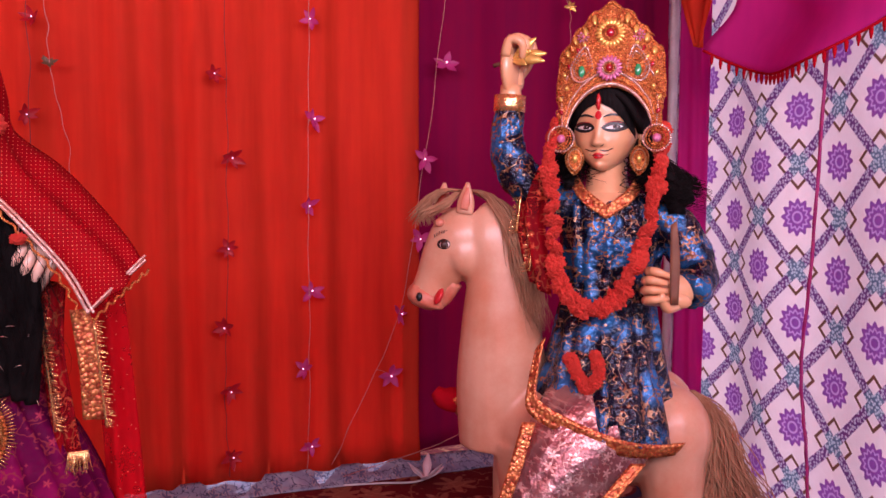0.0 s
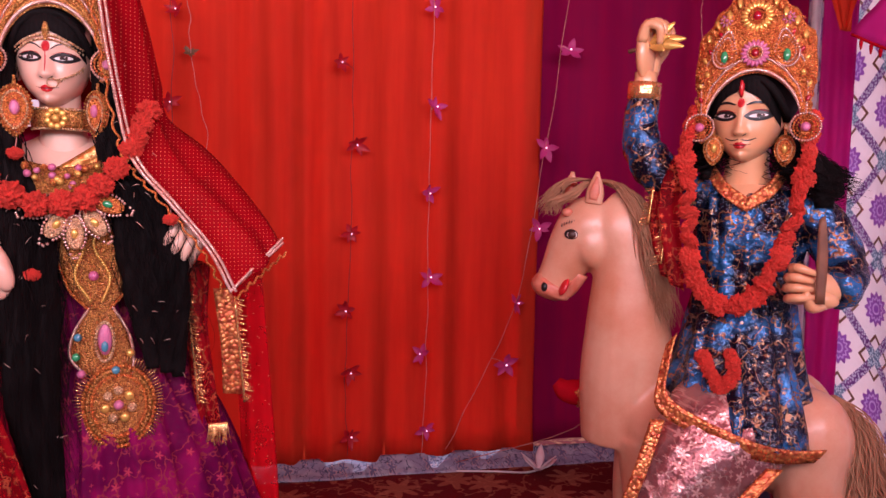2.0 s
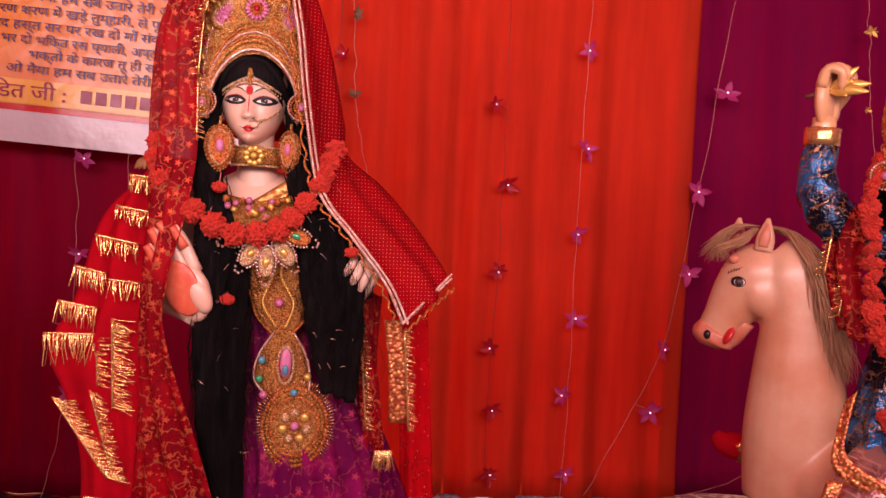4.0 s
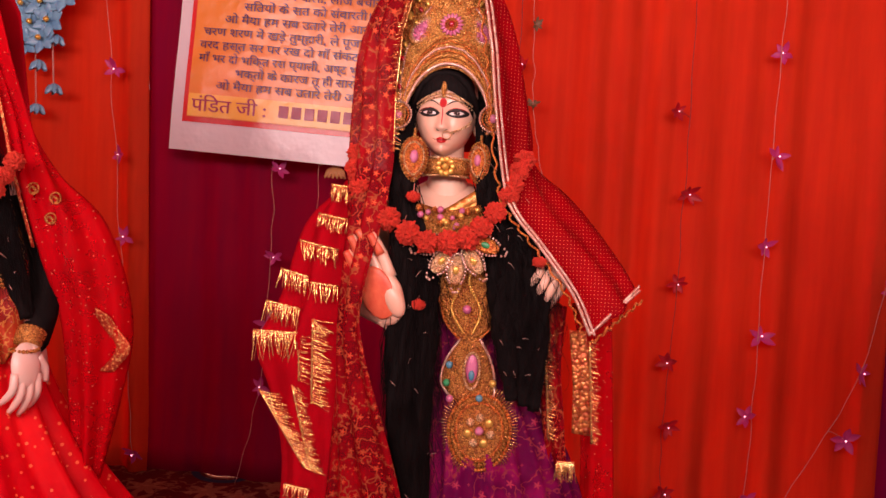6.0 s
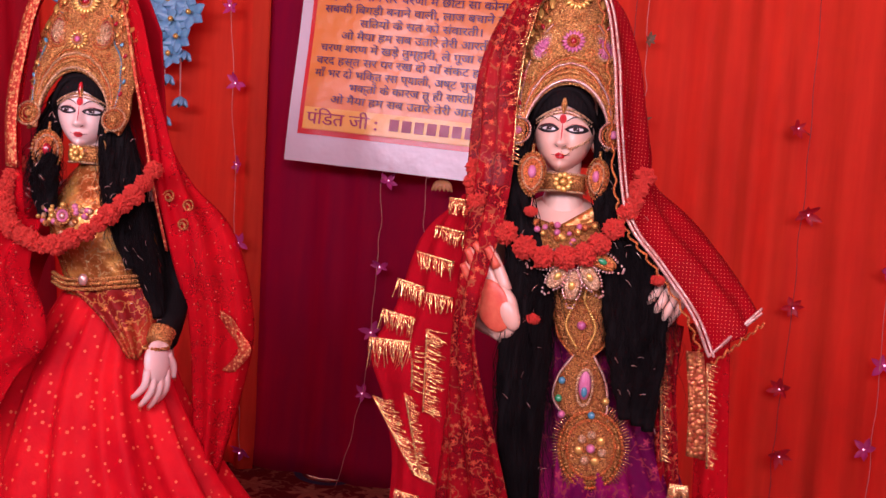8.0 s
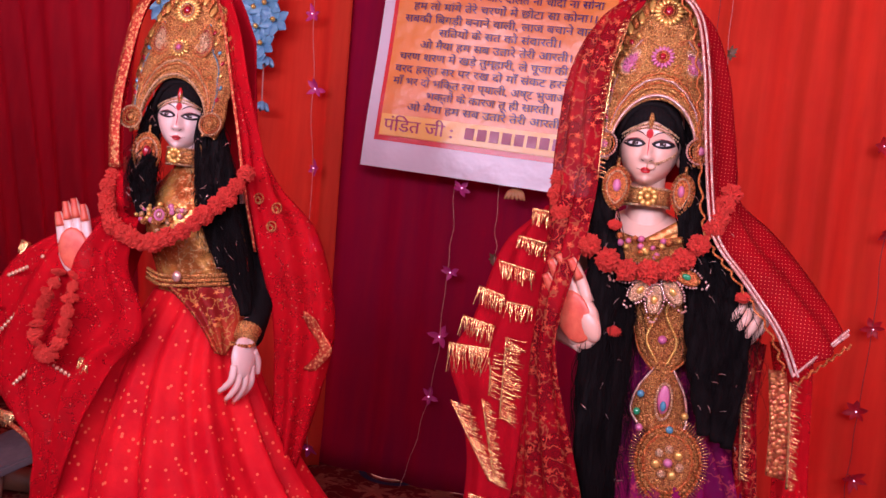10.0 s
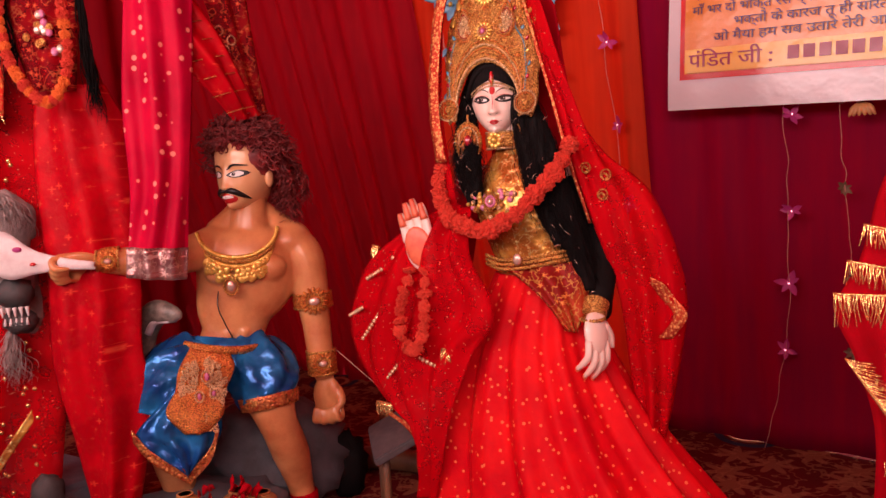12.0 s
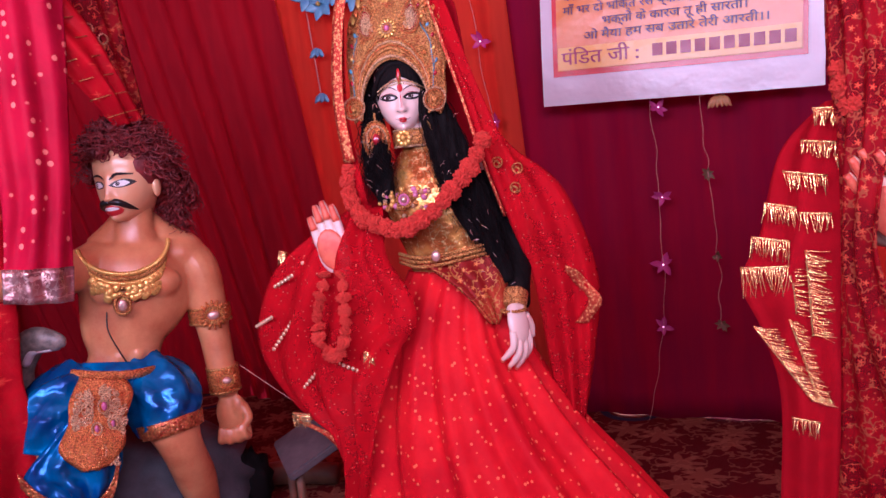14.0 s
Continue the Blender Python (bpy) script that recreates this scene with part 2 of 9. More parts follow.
MAT_NET_SPARSE = dotted_cloth("red_net_sequins", (0.60, 0.006, 0.008), (0.46, 0.005, 0.007), (0.95, 0.55, 0.3), 34, 0.055, 0.6, alpha=0.66, dot_metal=0.8, rand=1.0)
MAT_LACE = flower_cloth("red_gold_lace", (0.36, 0.005, 0.008), (0.22, 0.003, 0.006), (0.62, 0.13, 0.05), (0.48, 0.04, 0.02), 27, 0.22, 0.6, 0.0, alpha=0.80, motif_metal=True, gloss=0.06)
MAT_TRIM = flower_cloth("gold_lace_trim", (0.42, 0.05, 0.02), (0.32, 0.03, 0.015), (0.74, 0.32, 0.11), (0.5, 0.12, 0.04), 75, 0.34, 0.4, 0.3)
MAT_REDVELVET = plain("red_velvet", (0.42, 0.005, 0.009), (0.30, 0.004, 0.008), 0.85, spec=0.04, scale=8, relief=0.3)
MAT_REDSILK = flower_cloth("red_silk_gold_motif", (0.50, 0.006, 0.010), (0.38, 0.004, 0.008), (0.62, 0.06, 0.03), (0.55, 0.02, 0.015), 13, 0.15, 0.42, 0.0, petals=4, sheen=0.0, vines=0.15)
MAT_PINKSILK = dotted_cloth("crimson_silk_small_motif", (0.50, 0.008, 0.035), (0.36, 0.005, 0.025), (0.80, 0.22, 0.17), 26, 0.22, 0.38, rand=0.6, solid=True)
MAT_ORANGESILK = flower_cloth("orange_red_silk_gold_motif", (0.58, 0.03, 0.012), (0.46, 0.016, 0.010), (0.80, 0.26, 0.07), (0.70, 0.10, 0.03), 24, 0.2, 0.4, 0.0, petals=4, vines=0.5)
MAT_SILVERLACE = flower_cloth("silver_lace", (0.44, 0.24, 0.22), (0.28, 0.11, 0.11), (0.72, 0.46, 0.40), (0.4, 0.14, 0.14), 26, 0.36, 0.25, 0.55, relief=0.9, gloss=0.5)
MAT_BORDER = gold_work("gold_red_border", (0.85, 0.36, 0.10), (0.35, 0.02, 0.015), 120, 0.3)
MAT_PINK = plain("pink_beads", (0.50, 0.09, 0.22), (0.62, 0.22, 0.36), 0.3, 0.1, grain=300, relief=0.7)
MAT_GREEN = plain("green_glass_stone", (0.03, 0.32, 0.12), rough=0.12, relief=0.02, coat=0.6)
MAT_REDSTONE = plain("red_glass_stone", (0.4, 0.01, 0.02), rough=0.12, relief=0.02, coat=0.6)
MAT_BLUESTONE = plain("blue_glass_stone", (0.08, 0.3, 0.42), rough=0.12, relief=0.02, coat=0.6)
MAT_YELLOWSTONE = plain("yellow_foil_petals", (0.9, 0.55, 0.12), rough=0.28, metal=0.5, relief=0.2)
MAT_WIRE = plain("pink_string", (0.62, 0.25, 0.2), rough=0.6)
MAT_WIRE_DARK = plain("dark_red_wire", (0.18, 0.02, 0.02), rough=0.5)
MAT_PETAL_PINK = plain("pink_fabric_petals", (0.50, 0.03, 0.26), (0.60, 0.06, 0.2), 0.5, scale=60, trans=0.3)
MAT_PETAL_RED = plain("red_fabric_petals", (0.52, 0.012, 0.02), rough=0.5, trans=0.3)
MAT_PETAL_DARK = plain("faded_dark_petals", (0.10, 0.05, 0.03), (0.2, 0.1, 0.04), rough=0.6)
MAT_PETAL_BLUE = plain("blue_satin_petals", (0.10, 0.26, 0.46), (0.20, 0.42, 0.55), 0.35, scale=40, relief=0.3)
MAT_STONEBASE = plain("grey_blue_painted_stone", (0.26, 0.30, 0.36), (0.16, 0.17, 0.22), 0.7, scale=12, relief=0.6)
MAT_DARKSTONE = plain("dark_rock", (0.07, 0.06, 0.06), (0.03, 0.03, 0.03), 0.7, scale=14, relief=0.8)
MAT_GREYFUR = plain("grey_fur", (0.44, 0.35, 0.33), (0.24, 0.18, 0.17), 0.85, scale=25, grain=400, relief=0.8)
MAT_COBRA = plain("cobra_scales", (0.10, 0.08, 0.07), (0.28, 0.22, 0.18), 0.4, scale=60, relief=0.6)
MAT_WOOD = plain("brown_wood", (0.22, 0.09, 0.04), (0.12, 0.05, 0.03), 0.6, scale=14, relief=0.4)
MAT_CLAY = plain("clay_and_fruit", (0.55, 0.26, 0.09), (0.40, 0.14, 0.05), 0.55, scale=18, relief=0.3)
MAT_WHITE = plain("white_paint", (0.76, 0.70, 0.68), (0.6, 0.5, 0.5), 0.4, scale=30, relief=0.1)
MAT_POLE = plain("white_metal_pole", (0.7, 0.68, 0.66), rough=0.4, relief=0.05)
MAT_EARTH = plain("bare_earth", (0.22, 0.15, 0.10), (0.15, 0.10, 0.07), 0.9, scale=4, grain=90, relief=0.6)
MAT_BULB = Nodes("glowing_bulb")
MAT_BULB.bsdf.inputs["Emission Color"].default_value = (1.0, 0.35, 0.5, 1)
MAT_BULB.bsdf.inputs["Emission Strength"].default_value = 1.8
MAT_BULB = MAT_BULB.mat


def printed_cloth():
    """White-pink bed-sheet print: violet rosettes inside a lattice of pale blue bands with brown corners."""
    k = Nodes("printed_rosette_cloth")
    uv = k.n("TexCoord").outputs["UV"]
    s = k.n("SeparateXYZ")
    k.put(s.inputs[0], uv)
    a = k.m("DIVIDE", s.outputs[0], 0.36)
    b = k.m("DIVIDE", s.outputs[1], 0.345)
    p, q = k.m("ADD", a, b), k.m("SUBTRACT", a, b)
    # cells of the diamond lattice
    pf = k.m("SUBTRACT", k.m("FRACT", p), 0.5)
    qf = k.m("SUBTRACT", k.m("FRACT", q), 0.5)
    da, db = k.m("MULTIPLY", k.m("ADD", pf, qf), 0.5), k.m("MULTIPLY", k.m("SUBTRACT", pf, qf), 0.5)
    r = k.m("SQRT", k.m("ADD", k.m("MULTIPLY", da, da), k.m("MULTIPLY", db, db)))
    ang = k.m("ARCTAN2", db, da)
    wave = k.m("COSINE", k.m("MULTIPLY", ang, 12.0))
    edge = k.m("MULTIPLY_ADD", wave, 0.020, 0.165)
    rosette = k.step(k.m("SUBTRACT", edge, r), 0.0, 0.012)
    ring = k.step(k.m("ABSOLUTE", k.m("SUBTRACT", r, k.m("MULTIPLY_ADD", wave, 0.012, 0.105))), 0.006, 0.016)
    ring2 = k.step(k.m("ABSOLUTE", k.m("SUBTRACT", r, 0.05)), 0.006, 0.014)
    near = k.m("MINIMUM", k.m("SUBTRACT", 0.5, k.m("ABSOLUTE", pf)), k.m("SUBTRACT", 0.5, k.m("ABSOLUTE", qf)))
    far = k.m("MAXIMUM", k.m("SUBTRACT", 0.5, k.m("ABSOLUTE", pf)), k.m("SUBTRACT", 0.5, k.m("ABSOLUTE", qf)))
    band = k.step(k.m("SUBTRACT", 0.075, near), 0.0, 0.012)
    cross = k.step(k.m("SUBTRACT", 0.17, far), 0.0, 0.012)
    brown = k.m("MULTIPLY", k.step(k.m("SUBTRACT", 0.25, far), 0.0, 0.01), k.step(k.m("SUBTRACT", far, 0.20), 0.0, 0.01))
    brown = k.m("MULTIPLY", brown, k.step(k.m("SUBTRACT", 0.25, near), 0.0, 0.01))
    v = k.n("TexVoronoi", voronoi_dimensions="2D")
    k.put(v.inputs["Vector"], uv)
    v.inputs["Scale"].default_value = 95
    tiny = k.step(v.outputs["Distance"], 0.25, 0.5)
    base = k.mix(k.noise(uv, 5.0), (0.90, 0.76, 0.74), (0.87, 0.76, 0.79))
    lilac = k.mix(tiny, (0.66, 0.62, 0.68), (0.33, 0.16, 0.36))
    blue = k.mix(tiny, (0.66, 0.68, 0.72), (0.28, 0.33, 0.42))
    col = k.mix(brown, base, (0.33, 0.20, 0.15))
    col = k.mix(band, col, lilac)
    col = k.mix(k.m("MULTIPLY", band, cross), col, blue)
    violet = k.mix(k.m("MULTIPLY", ring, ring2), (0.70, 0.52, 0.72), (0.46, 0.22, 0.52))
    col = k.mix(rosette, col, violet)
    crease = k.noise(uv, 9.0, 5.0)
    return k.finish(col, 0.32, 0.0, k.bump(crease, 0.35, 0.02), 0.0, 0.70, spec=0.5)


def carpet_cloth():
    """Dark red carpet with ochre scrolls and round medallions."""
    k = Nodes("dark_red_carpet")
    p = k.pos()
    pl = k.plane(p, "X", "Y")
    f, r, lobe = k.flowers(pl, 4.6, 7, 0.42, 0.9)
    v = k.n("TexVoronoi", voronoi_dimensions="2D")
    k.put(v.inputs["Vector"], pl)
    v.inputs["Scale"].default_value, v.inputs["Randomness"].default_value = 1.35, 0.15
    d = v.outputs["Distance"]
    ring = k.m("SUBTRACT", 1.0, k.step(k.m("ABSOLUTE", k.m("SUBTRACT", d, 0.16)), 0.018, 0.026))
    ring2 = k.m("SUBTRACT", 1.0, k.step(k.m("ABSOLUTE", k.m("SUBTRACT", d, 0.10)), 0.012, 0.02))
    scroll = k.m("SUBTRACT", 1.0, k.step(k.m("ABSOLUTE", k.m("SUBTRACT", k.noise(p, 13.0, 2.0), 0.5)), 0.02, 0.03))
    pile = k.noise(p, 320.0, 2.0)
    base = k.mix(k.noise(p, 6.0), (0.14, 0.009, 0.010), (0.09, 0.007, 0.008))
    col = k.mix(k.m("MULTIPLY", scroll, 0.45), base, (0.36, 0.15, 0.07))
    col = k.mix(k.m("MULTIPLY", f, 0.5), col, (0.40, 0.16, 0.08))
    col = k.mix(ring2, col, (0.38, 0.14, 0.08))
    col = k.mix(ring, col, (0.03, 0.03, 0.06))
    return k.finish(col, 0.95, 0.0, k.bump(pile, 0.7, 0.004), 0.0, spec=0.1)


MAT_PRINT = printed_cloth()
MAT_CARPET = carpet_cloth()
MAT_TARP = flower_cloth("pale_blue_patterned_sheet", (0.34, 0.36, 0.42), (0.24, 0.24, 0.32), (0.12, 0.12, 0.2), (0.4, 0.3, 0.3), 14, 0.3, 0.6, 0.0)


# ---- mesh tools ----
def smooth(pts, n):
    """n points along a soft curve through the given ones."""
    pts = [Vector(p) for p in pts]
    if len(pts) == 2:
        return [pts[0].lerp(pts[1], i / (n - 1)) for i in range(n)]
    ext = [2 * pts[0] - pts[1], *pts, 2 * pts[-1] - pts[-2]]
    res = []
    for i in range(n):
        s = i / (n - 1) * (len(pts) - 1)
        j = min(int(s), len(pts) - 2)
        u = s - j
        a, b, c, d = ext[j : j + 4]
        res.append(0.5 * (2 * b + (c - a) * u + (2 * a - 5 * b + 4 * c - d) * u * u + (3 * b - a - 3 * c + d) * u**3))
    return res


def soft(vals, n):
    return [v.x for v in smooth([(v, 0, 0) for v in vals], n)]


def grid(bm, rows, mi=0, closed=False, uv=None):
    """Quads between rows of points."""
    vs = [[bm.verts.new(p) for p in row] for row in rows]
    m = len(rows[0])
    for i in range(len(rows) - 1):
        for j in range(m if closed else m - 1):
            f = bm.faces.new((vs[i][j], vs[i][(j + 1) % m], vs[i + 1][(j + 1) % m], vs[i + 1][j]))
            f.material_index, f.smooth = mi, True
    return vs


def cap(bm, ring, mi, flip=False):
    f = bm.faces.new(ring if not flip else ring[::-1])
    f.material_index, f.smooth = mi, True


def tube(bm, pts, rads, mi=0, n=12, steps=None, flat=1.0, side=(0, 1, 0), wave=None):
    """A tapered tube along a soft curve. flat: thickness against width, the thin way along side."""
    steps = steps or max(2, 5 * (len(pts) - 1) + 1)
    c = smooth(pts, steps) if len(pts) > 1 else pts
    r = soft(rads, steps) if len(rads) > 1 else [rads[0]] * steps
    rows = []
    for i, p in enumerate(c):
        t = (c[min(i + 1, steps - 1)] - c[max(i - 1, 0)]).normalized()
        s = Vector(side) - t * t.dot(Vector(side))
        if s.length < 1e-3:
            s = t.orthogonal()
        s.normalize()
        o = t.cross(s)
        rr = max(r[i], 2e-4)
        rows.append([p + (o * math.cos(a) + s * (math.sin(a) * flat)) * rr * (1 + (wave[0] * math.sin(wave[1] * a + i * wave[2]) if wave else 0)) for a in (2 * math.pi * j / n for j in range(n))])
    vs = grid(bm, rows, mi, True)
    cap(bm, vs[0], mi, True)
    cap(bm, vs[-1], mi)


def blob(bm, c, r, mi=0, rot=None, nu=18, nv=12, bumpy=0.0, freq=9.0):
    """An ellipsoid, turned by rot and roughened by bumpy."""
    c, rot = Vector(c), rot or Matrix.Identity(3)
    r = r if isinstance(r, (tuple, list)) else (r, r, r)
    rows = []
    for i in range(1, nv):
        a = math.pi * i / nv
        row = []
        for j in range(nu):
            b = 2 * math.pi * j / nu
            d = Vector((math.sin(a) * math.cos(b), math.sin(a) * math.sin(b), math.cos(a)))
            k = 1 + (bumpy * noise.noise(d * freq * 0.3 + c * 7) if bumpy else 0)
            row.append(c + rot @ Vector((d.x * r[0], d.y * r[1], d.z * r[2])) * k)
        rows.append(row)
    vs = grid(bm, rows, mi, True)
    for ring, z, flip in ((vs[0], 1, True), (vs[-1], -1, False)):
        v = bm.verts.new(c + rot @ Vector((0, 0, z * r[2])))
        for j in range(nu):
            tri = (ring[j], ring[(j + 1) % nu], v)
            f = bm.faces.new(tri[::-1] if flip else tri)
            f.material_index, f.smooth = mi, True


def loft(bm, rings, mi=0, n=48, steps=None, pleats=(0.0, 0, 0.0)):
    """A body from rings (x, y, z, half width, half depth), with pleats (depth, count, how far they grow downwards)."""
    steps = steps or 6 * (len(rings) - 1) + 1
    cols = [soft([r[i] for r in rings], steps) for i in range(5)]
    rows = []
    for i in range(steps):
        x, y, z, a, b = (c[i] for c in cols)
        amp = pleats[0] * (1 + pleats[2] * i / steps)
        row = []
        for j in range(n):
            t = 2 * math.pi * j / n
            k = 1 + amp * (math.sin(pleats[1] * t + 0.6 * math.sin(3 * t) + 0.01 * i) + 0.5 * math.sin(pleats[1] * 1.7 * t + 2))
            row.append((x + a * k * math.cos(t), y + b * k * math.sin(t), z))
        rows.append(row)
    vs = grid(bm, rows, mi, True)
    cap(bm, vs[0], mi)
    cap(bm, vs[-1], mi, True)


def drape(bm, left, right, mi=0, nu=16, nv=36, folds=(0.012, 4.0), sag=0.0, seed=0.0):
    """A cloth between two edge curves, with soft folds along them."""
    a, b = smooth(left, nv), smooth(right, nv)
    rows = []
    for i in range(nv):
        row = []
        d = b[i] - a[i]
        nrm = Vector((d.z * 0.0 + d.y, -d.x, 0))
        nrm = nrm.normalized() if nrm.length > 1e-6 else Vector((0, -1, 0))
        if nrm.y > 0:
            nrm = -nrm
        for j in range(nu):
            u = j / (nu - 1)
            p = a[i].lerp(b[i], u)
            w = math.sin(math.pi * u) ** 0.5
            f = folds[0] * (math.sin(u * folds[1] * 6.283 + seed + 1.3 * math.sin(i * 0.11 + seed)) + 0.6 * noise.noise((u * 5 + seed, i * 0.12, seed)))
            row.append(p + nrm * (f * (0.3 + 0.7 * w) + sag * math.sin(math.pi * u)))
        rows.append(row)
    grid(bm, rows, mi)
    return rows


def beads(bm, pts, count, r, mi=0, n=6):
    """A row of small round beads along a curve."""
    for p in smooth(pts, count):
        blob(bm, p, r, mi, nu=n, nv=4)


def fringe(bm, p0, p1, length, count, mi=0, out=(0, -1, 0), seed=1, head=0.008):
    """Tinsel strips hanging from a stitched line, each a thin folded ribbon."""
    rng = random.Random(seed)
    p0, p1, o = Vector(p0), Vector(p1), Vector(out)
    d = (p1 - p0).normalized()
    down = Vector((0, 0, -1)) if abs(d.z) < 0.6 else Vector((-1 if d.x * d.z > 0 else 1, 0, -0.25)).normalized()
    tube(bm, [p0 + o * 0.004, p0.lerp(p1, 0.5) + o * 0.005, p1 + o * 0.004], [head * 0.35], mi, 6, 9)
    count = int(count * 0.95)
    for i in range(count):
        s = p0.lerp(p1, (i + rng.random() * 0.7) / count) + o * 0.004
        w = rng.uniform(0.0005, 0.0011)
        ln = length * rng.uniform(0.55, 1.15)
        sway = d * rng.uniform(-0.25, 0.25) * ln
        q = s + down * ln * 0.5 + o * 0.007 + sway * 0.4
        e = s + down * ln + o * rng.uniform(0.0, 0.01) + sway
        grid(bm, [[s - d * w, s + o * 0.001, s + d * w], [q - d * w, q + o * 0.001, q + d * w], [e - d * w, e + o * 0.001, e + d * w]], mi)


def mesh(bm, name, mats):
    me = bpy.data.meshes.new(name)
    bm.normal_update()
    bm.to_mesh(me)
    bm.free()
    for m in mats:
        me.materials.append(m)
    return me


def fused(bm, voxel=0.006, rounds=4):
    """Melts overlapping forms into one smooth skin, like plaster."""
    me = bpy.data.meshes.new("melt")
    bm.to_mesh(me)
    bm.free()
    ob = bpy.data.objects.new("melt", me)
    bpy.context.scene.collection.objects.link(ob)
    r = ob.modifiers.new("melt", "REMESH")
    r.mode, r.voxel_size, r.use_smooth_shade = "VOXEL", voxel, True
    s = ob.modifiers.new("soft", "SMOOTH")
    s.factor, s.iterations = 0.5, rounds
    bpy.context.view_layer.update()
    done = bpy.data.meshes.new_from_object(ob.evaluated_get(bpy.context.evaluated_depsgraph_get()))
    out = BM()
    out.from_mesh(done)
    bpy.data.objects.remove(ob)
    bpy.data.meshes.remove(me)
    bpy.data.meshes.remove(done)
    for f in out.faces:
        f.material_index = 0
        f.smooth = True
    return out


def thing(name, bm, mats, label, category, group="", kind="", thick=0.0):
    ob = new(name, mesh(bm, name, mats))
    if thick:
        thicken(ob, thick)
    return tagged(ob, label, category, group, kind)


def base_empty(name, at, label, category, group="", kind=""):
    ob = new(name)
    ob.location = at
    ob.empty_display_size = 0.05
    bpy.context.view_layer.update()
    return tagged(ob, label, category, group, kind)


def thicken(ob, t):
    m = ob.modifiers.new("thickness", "SOLIDIFY")
    m.thickness, m.offset = t, 0.0


def part(name, bm, mats, parent, label="", thick=0.0):
    """One mesh, built in world coordinates, under a thing or a part."""
    if not isinstance(mats, (list, tuple)):
        mats = [mats]
    ob = new(name, mesh(bm, name, mats))
    ob.parent = parent
    ob.matrix_parent_inverse = Matrix.Translation(parent.matrix_world.translation).inverted() if parent.type == "EMPTY" else parent.matrix_world.inverted()
    if thick:
        thicken(ob, thick)
    if label:
        ob["label"] = label
    return ob


def place_part(name, me, parent, m):
    """A shared mesh as a part of its own, at the world pose m."""
    ob = new(name, me)
    ob.parent = parent
    ob.matrix_parent_inverse = Matrix.Translation(parent.matrix_world.translation).inverted() if parent.type == "EMPTY" else parent.matrix_world.inverted()
    ob.matrix_basis = m
    return ob


BM = bmesh.new

# ---- the tent: stage, carpet, cloth walls, cloth roof ----
STAGE = 0.34


def wall_y(x):
    """The line of the back wall."""
    return 2.93 - 0.08 * x


def curtain(name, u0, u1, z0, z1, material, label, amp=0.02, per=0.14, lean0=0.0, lean1=0.0, seed=0.0, off=0.0, hem=0.0):
    """A hanging back curtain between x = u0 and u1, with uneven folds. lean: how far the top is pulled to the left."""
    bm = BM()
    nu, nv = max(40, int((u1 - u0) / 0.012)), 26
    rows = []
    for j in range(nv):
        v = j / (nv - 1)
        z = z0 + (z1 - z0) * v
        row = []
        for i in range(nu):
            u = i / (nu - 1)
            x = u0 + (u1 - u0) * u
            ph = x / per * 6.283
            g = noise.noise((x * 2.1 + seed, v * 0.6, seed)) * 2.2
            f = math.sin(ph + g * 2 + seed) * 0.6 + math.sin(ph * 0.43 + seed * 2 + g) * 0.7 + 0.5 * noise.noise((x * 9, v * 1.2, seed + 4))
            f += 0.9 * max(0.0, math.sin(ph * 0.31 + seed * 5)) ** 6
            y = wall_y(x) + off - amp * f * (0.65 + 0.5 * (1 - v)) + 0.008 * noise.noise((x * 5, v * 7, seed))
            drop = hem * max(0, 1 - v * 12) * (noise.noise((x * 4, 3, seed)) + math.sin(ph * 0.5) * 0.3)
            row.append((x - (lean0 + (lean1 - lean0) * u) * v, y - 0.02 * max(0, 1 - v * 10) ** 2, z + drop))
        rows.append(row)
    grid(bm, rows)
    return thing(name, bm, [material], label, "curtain", "back curtains", thick=0.0015)


def box(bm, lo, hi, mi=0, bev=0.004):
    r = bmesh.ops.create_cube(bm, size=1.0)
    for v in r["verts"]:
        v.co = Vector([lo[i] + (hi[i] - lo[i]) * (v.co[i] + 0.5) for i in range(3)])
    if bev:
        es = {e for v in r["verts"] for e in v.link_edges}
        res = bmesh.ops.bevel(bm, geom=list(es), offset=bev, segments=2, affect="EDGES")
        for f in res["faces"]:
            f.material_index = mi
    for v in bm.verts:
        for f in v.link_faces:
            if v in r["verts"]:
                f.material_index = mi


bm = BM()
grid(bm, [[(-40, -40, 0), (40, -40, 0)], [(-40, 40, 0), (40, 40, 0)]])
thing("ground", bm, [MAT_EARTH], "bare brown earth under the cloth tent", "ground", kind="structure")
bm = BM()
box(bm, (-4.6, 0.62, 0.0), (3.4, 3.35, STAGE - 0.012), 0, 0.01)
thing("stage", bm, [MAT_WOOD], "low wooden stage covered by a red carpet", "stage", kind="structure")
bm = BM()
rows = []
for j in range(60):
    y = 0.60 + 2.72 * j / 59
    rows.append([(-4.55 + 7.9 * i / 150, y, STAGE + 0.004 * noise.noise((i * 0.16, j * 0.13, 2)) + 0.006 * max(0, noise.noise((i * 0.05, j * 0.2, 7)))) for i in range(151)])
grid(bm, rows)
thing("carpet", bm, [MAT_CARPET], "dark red carpet with ochre scrolls and round medallions on the stage", "carpet", kind="structure", thick=0.006)

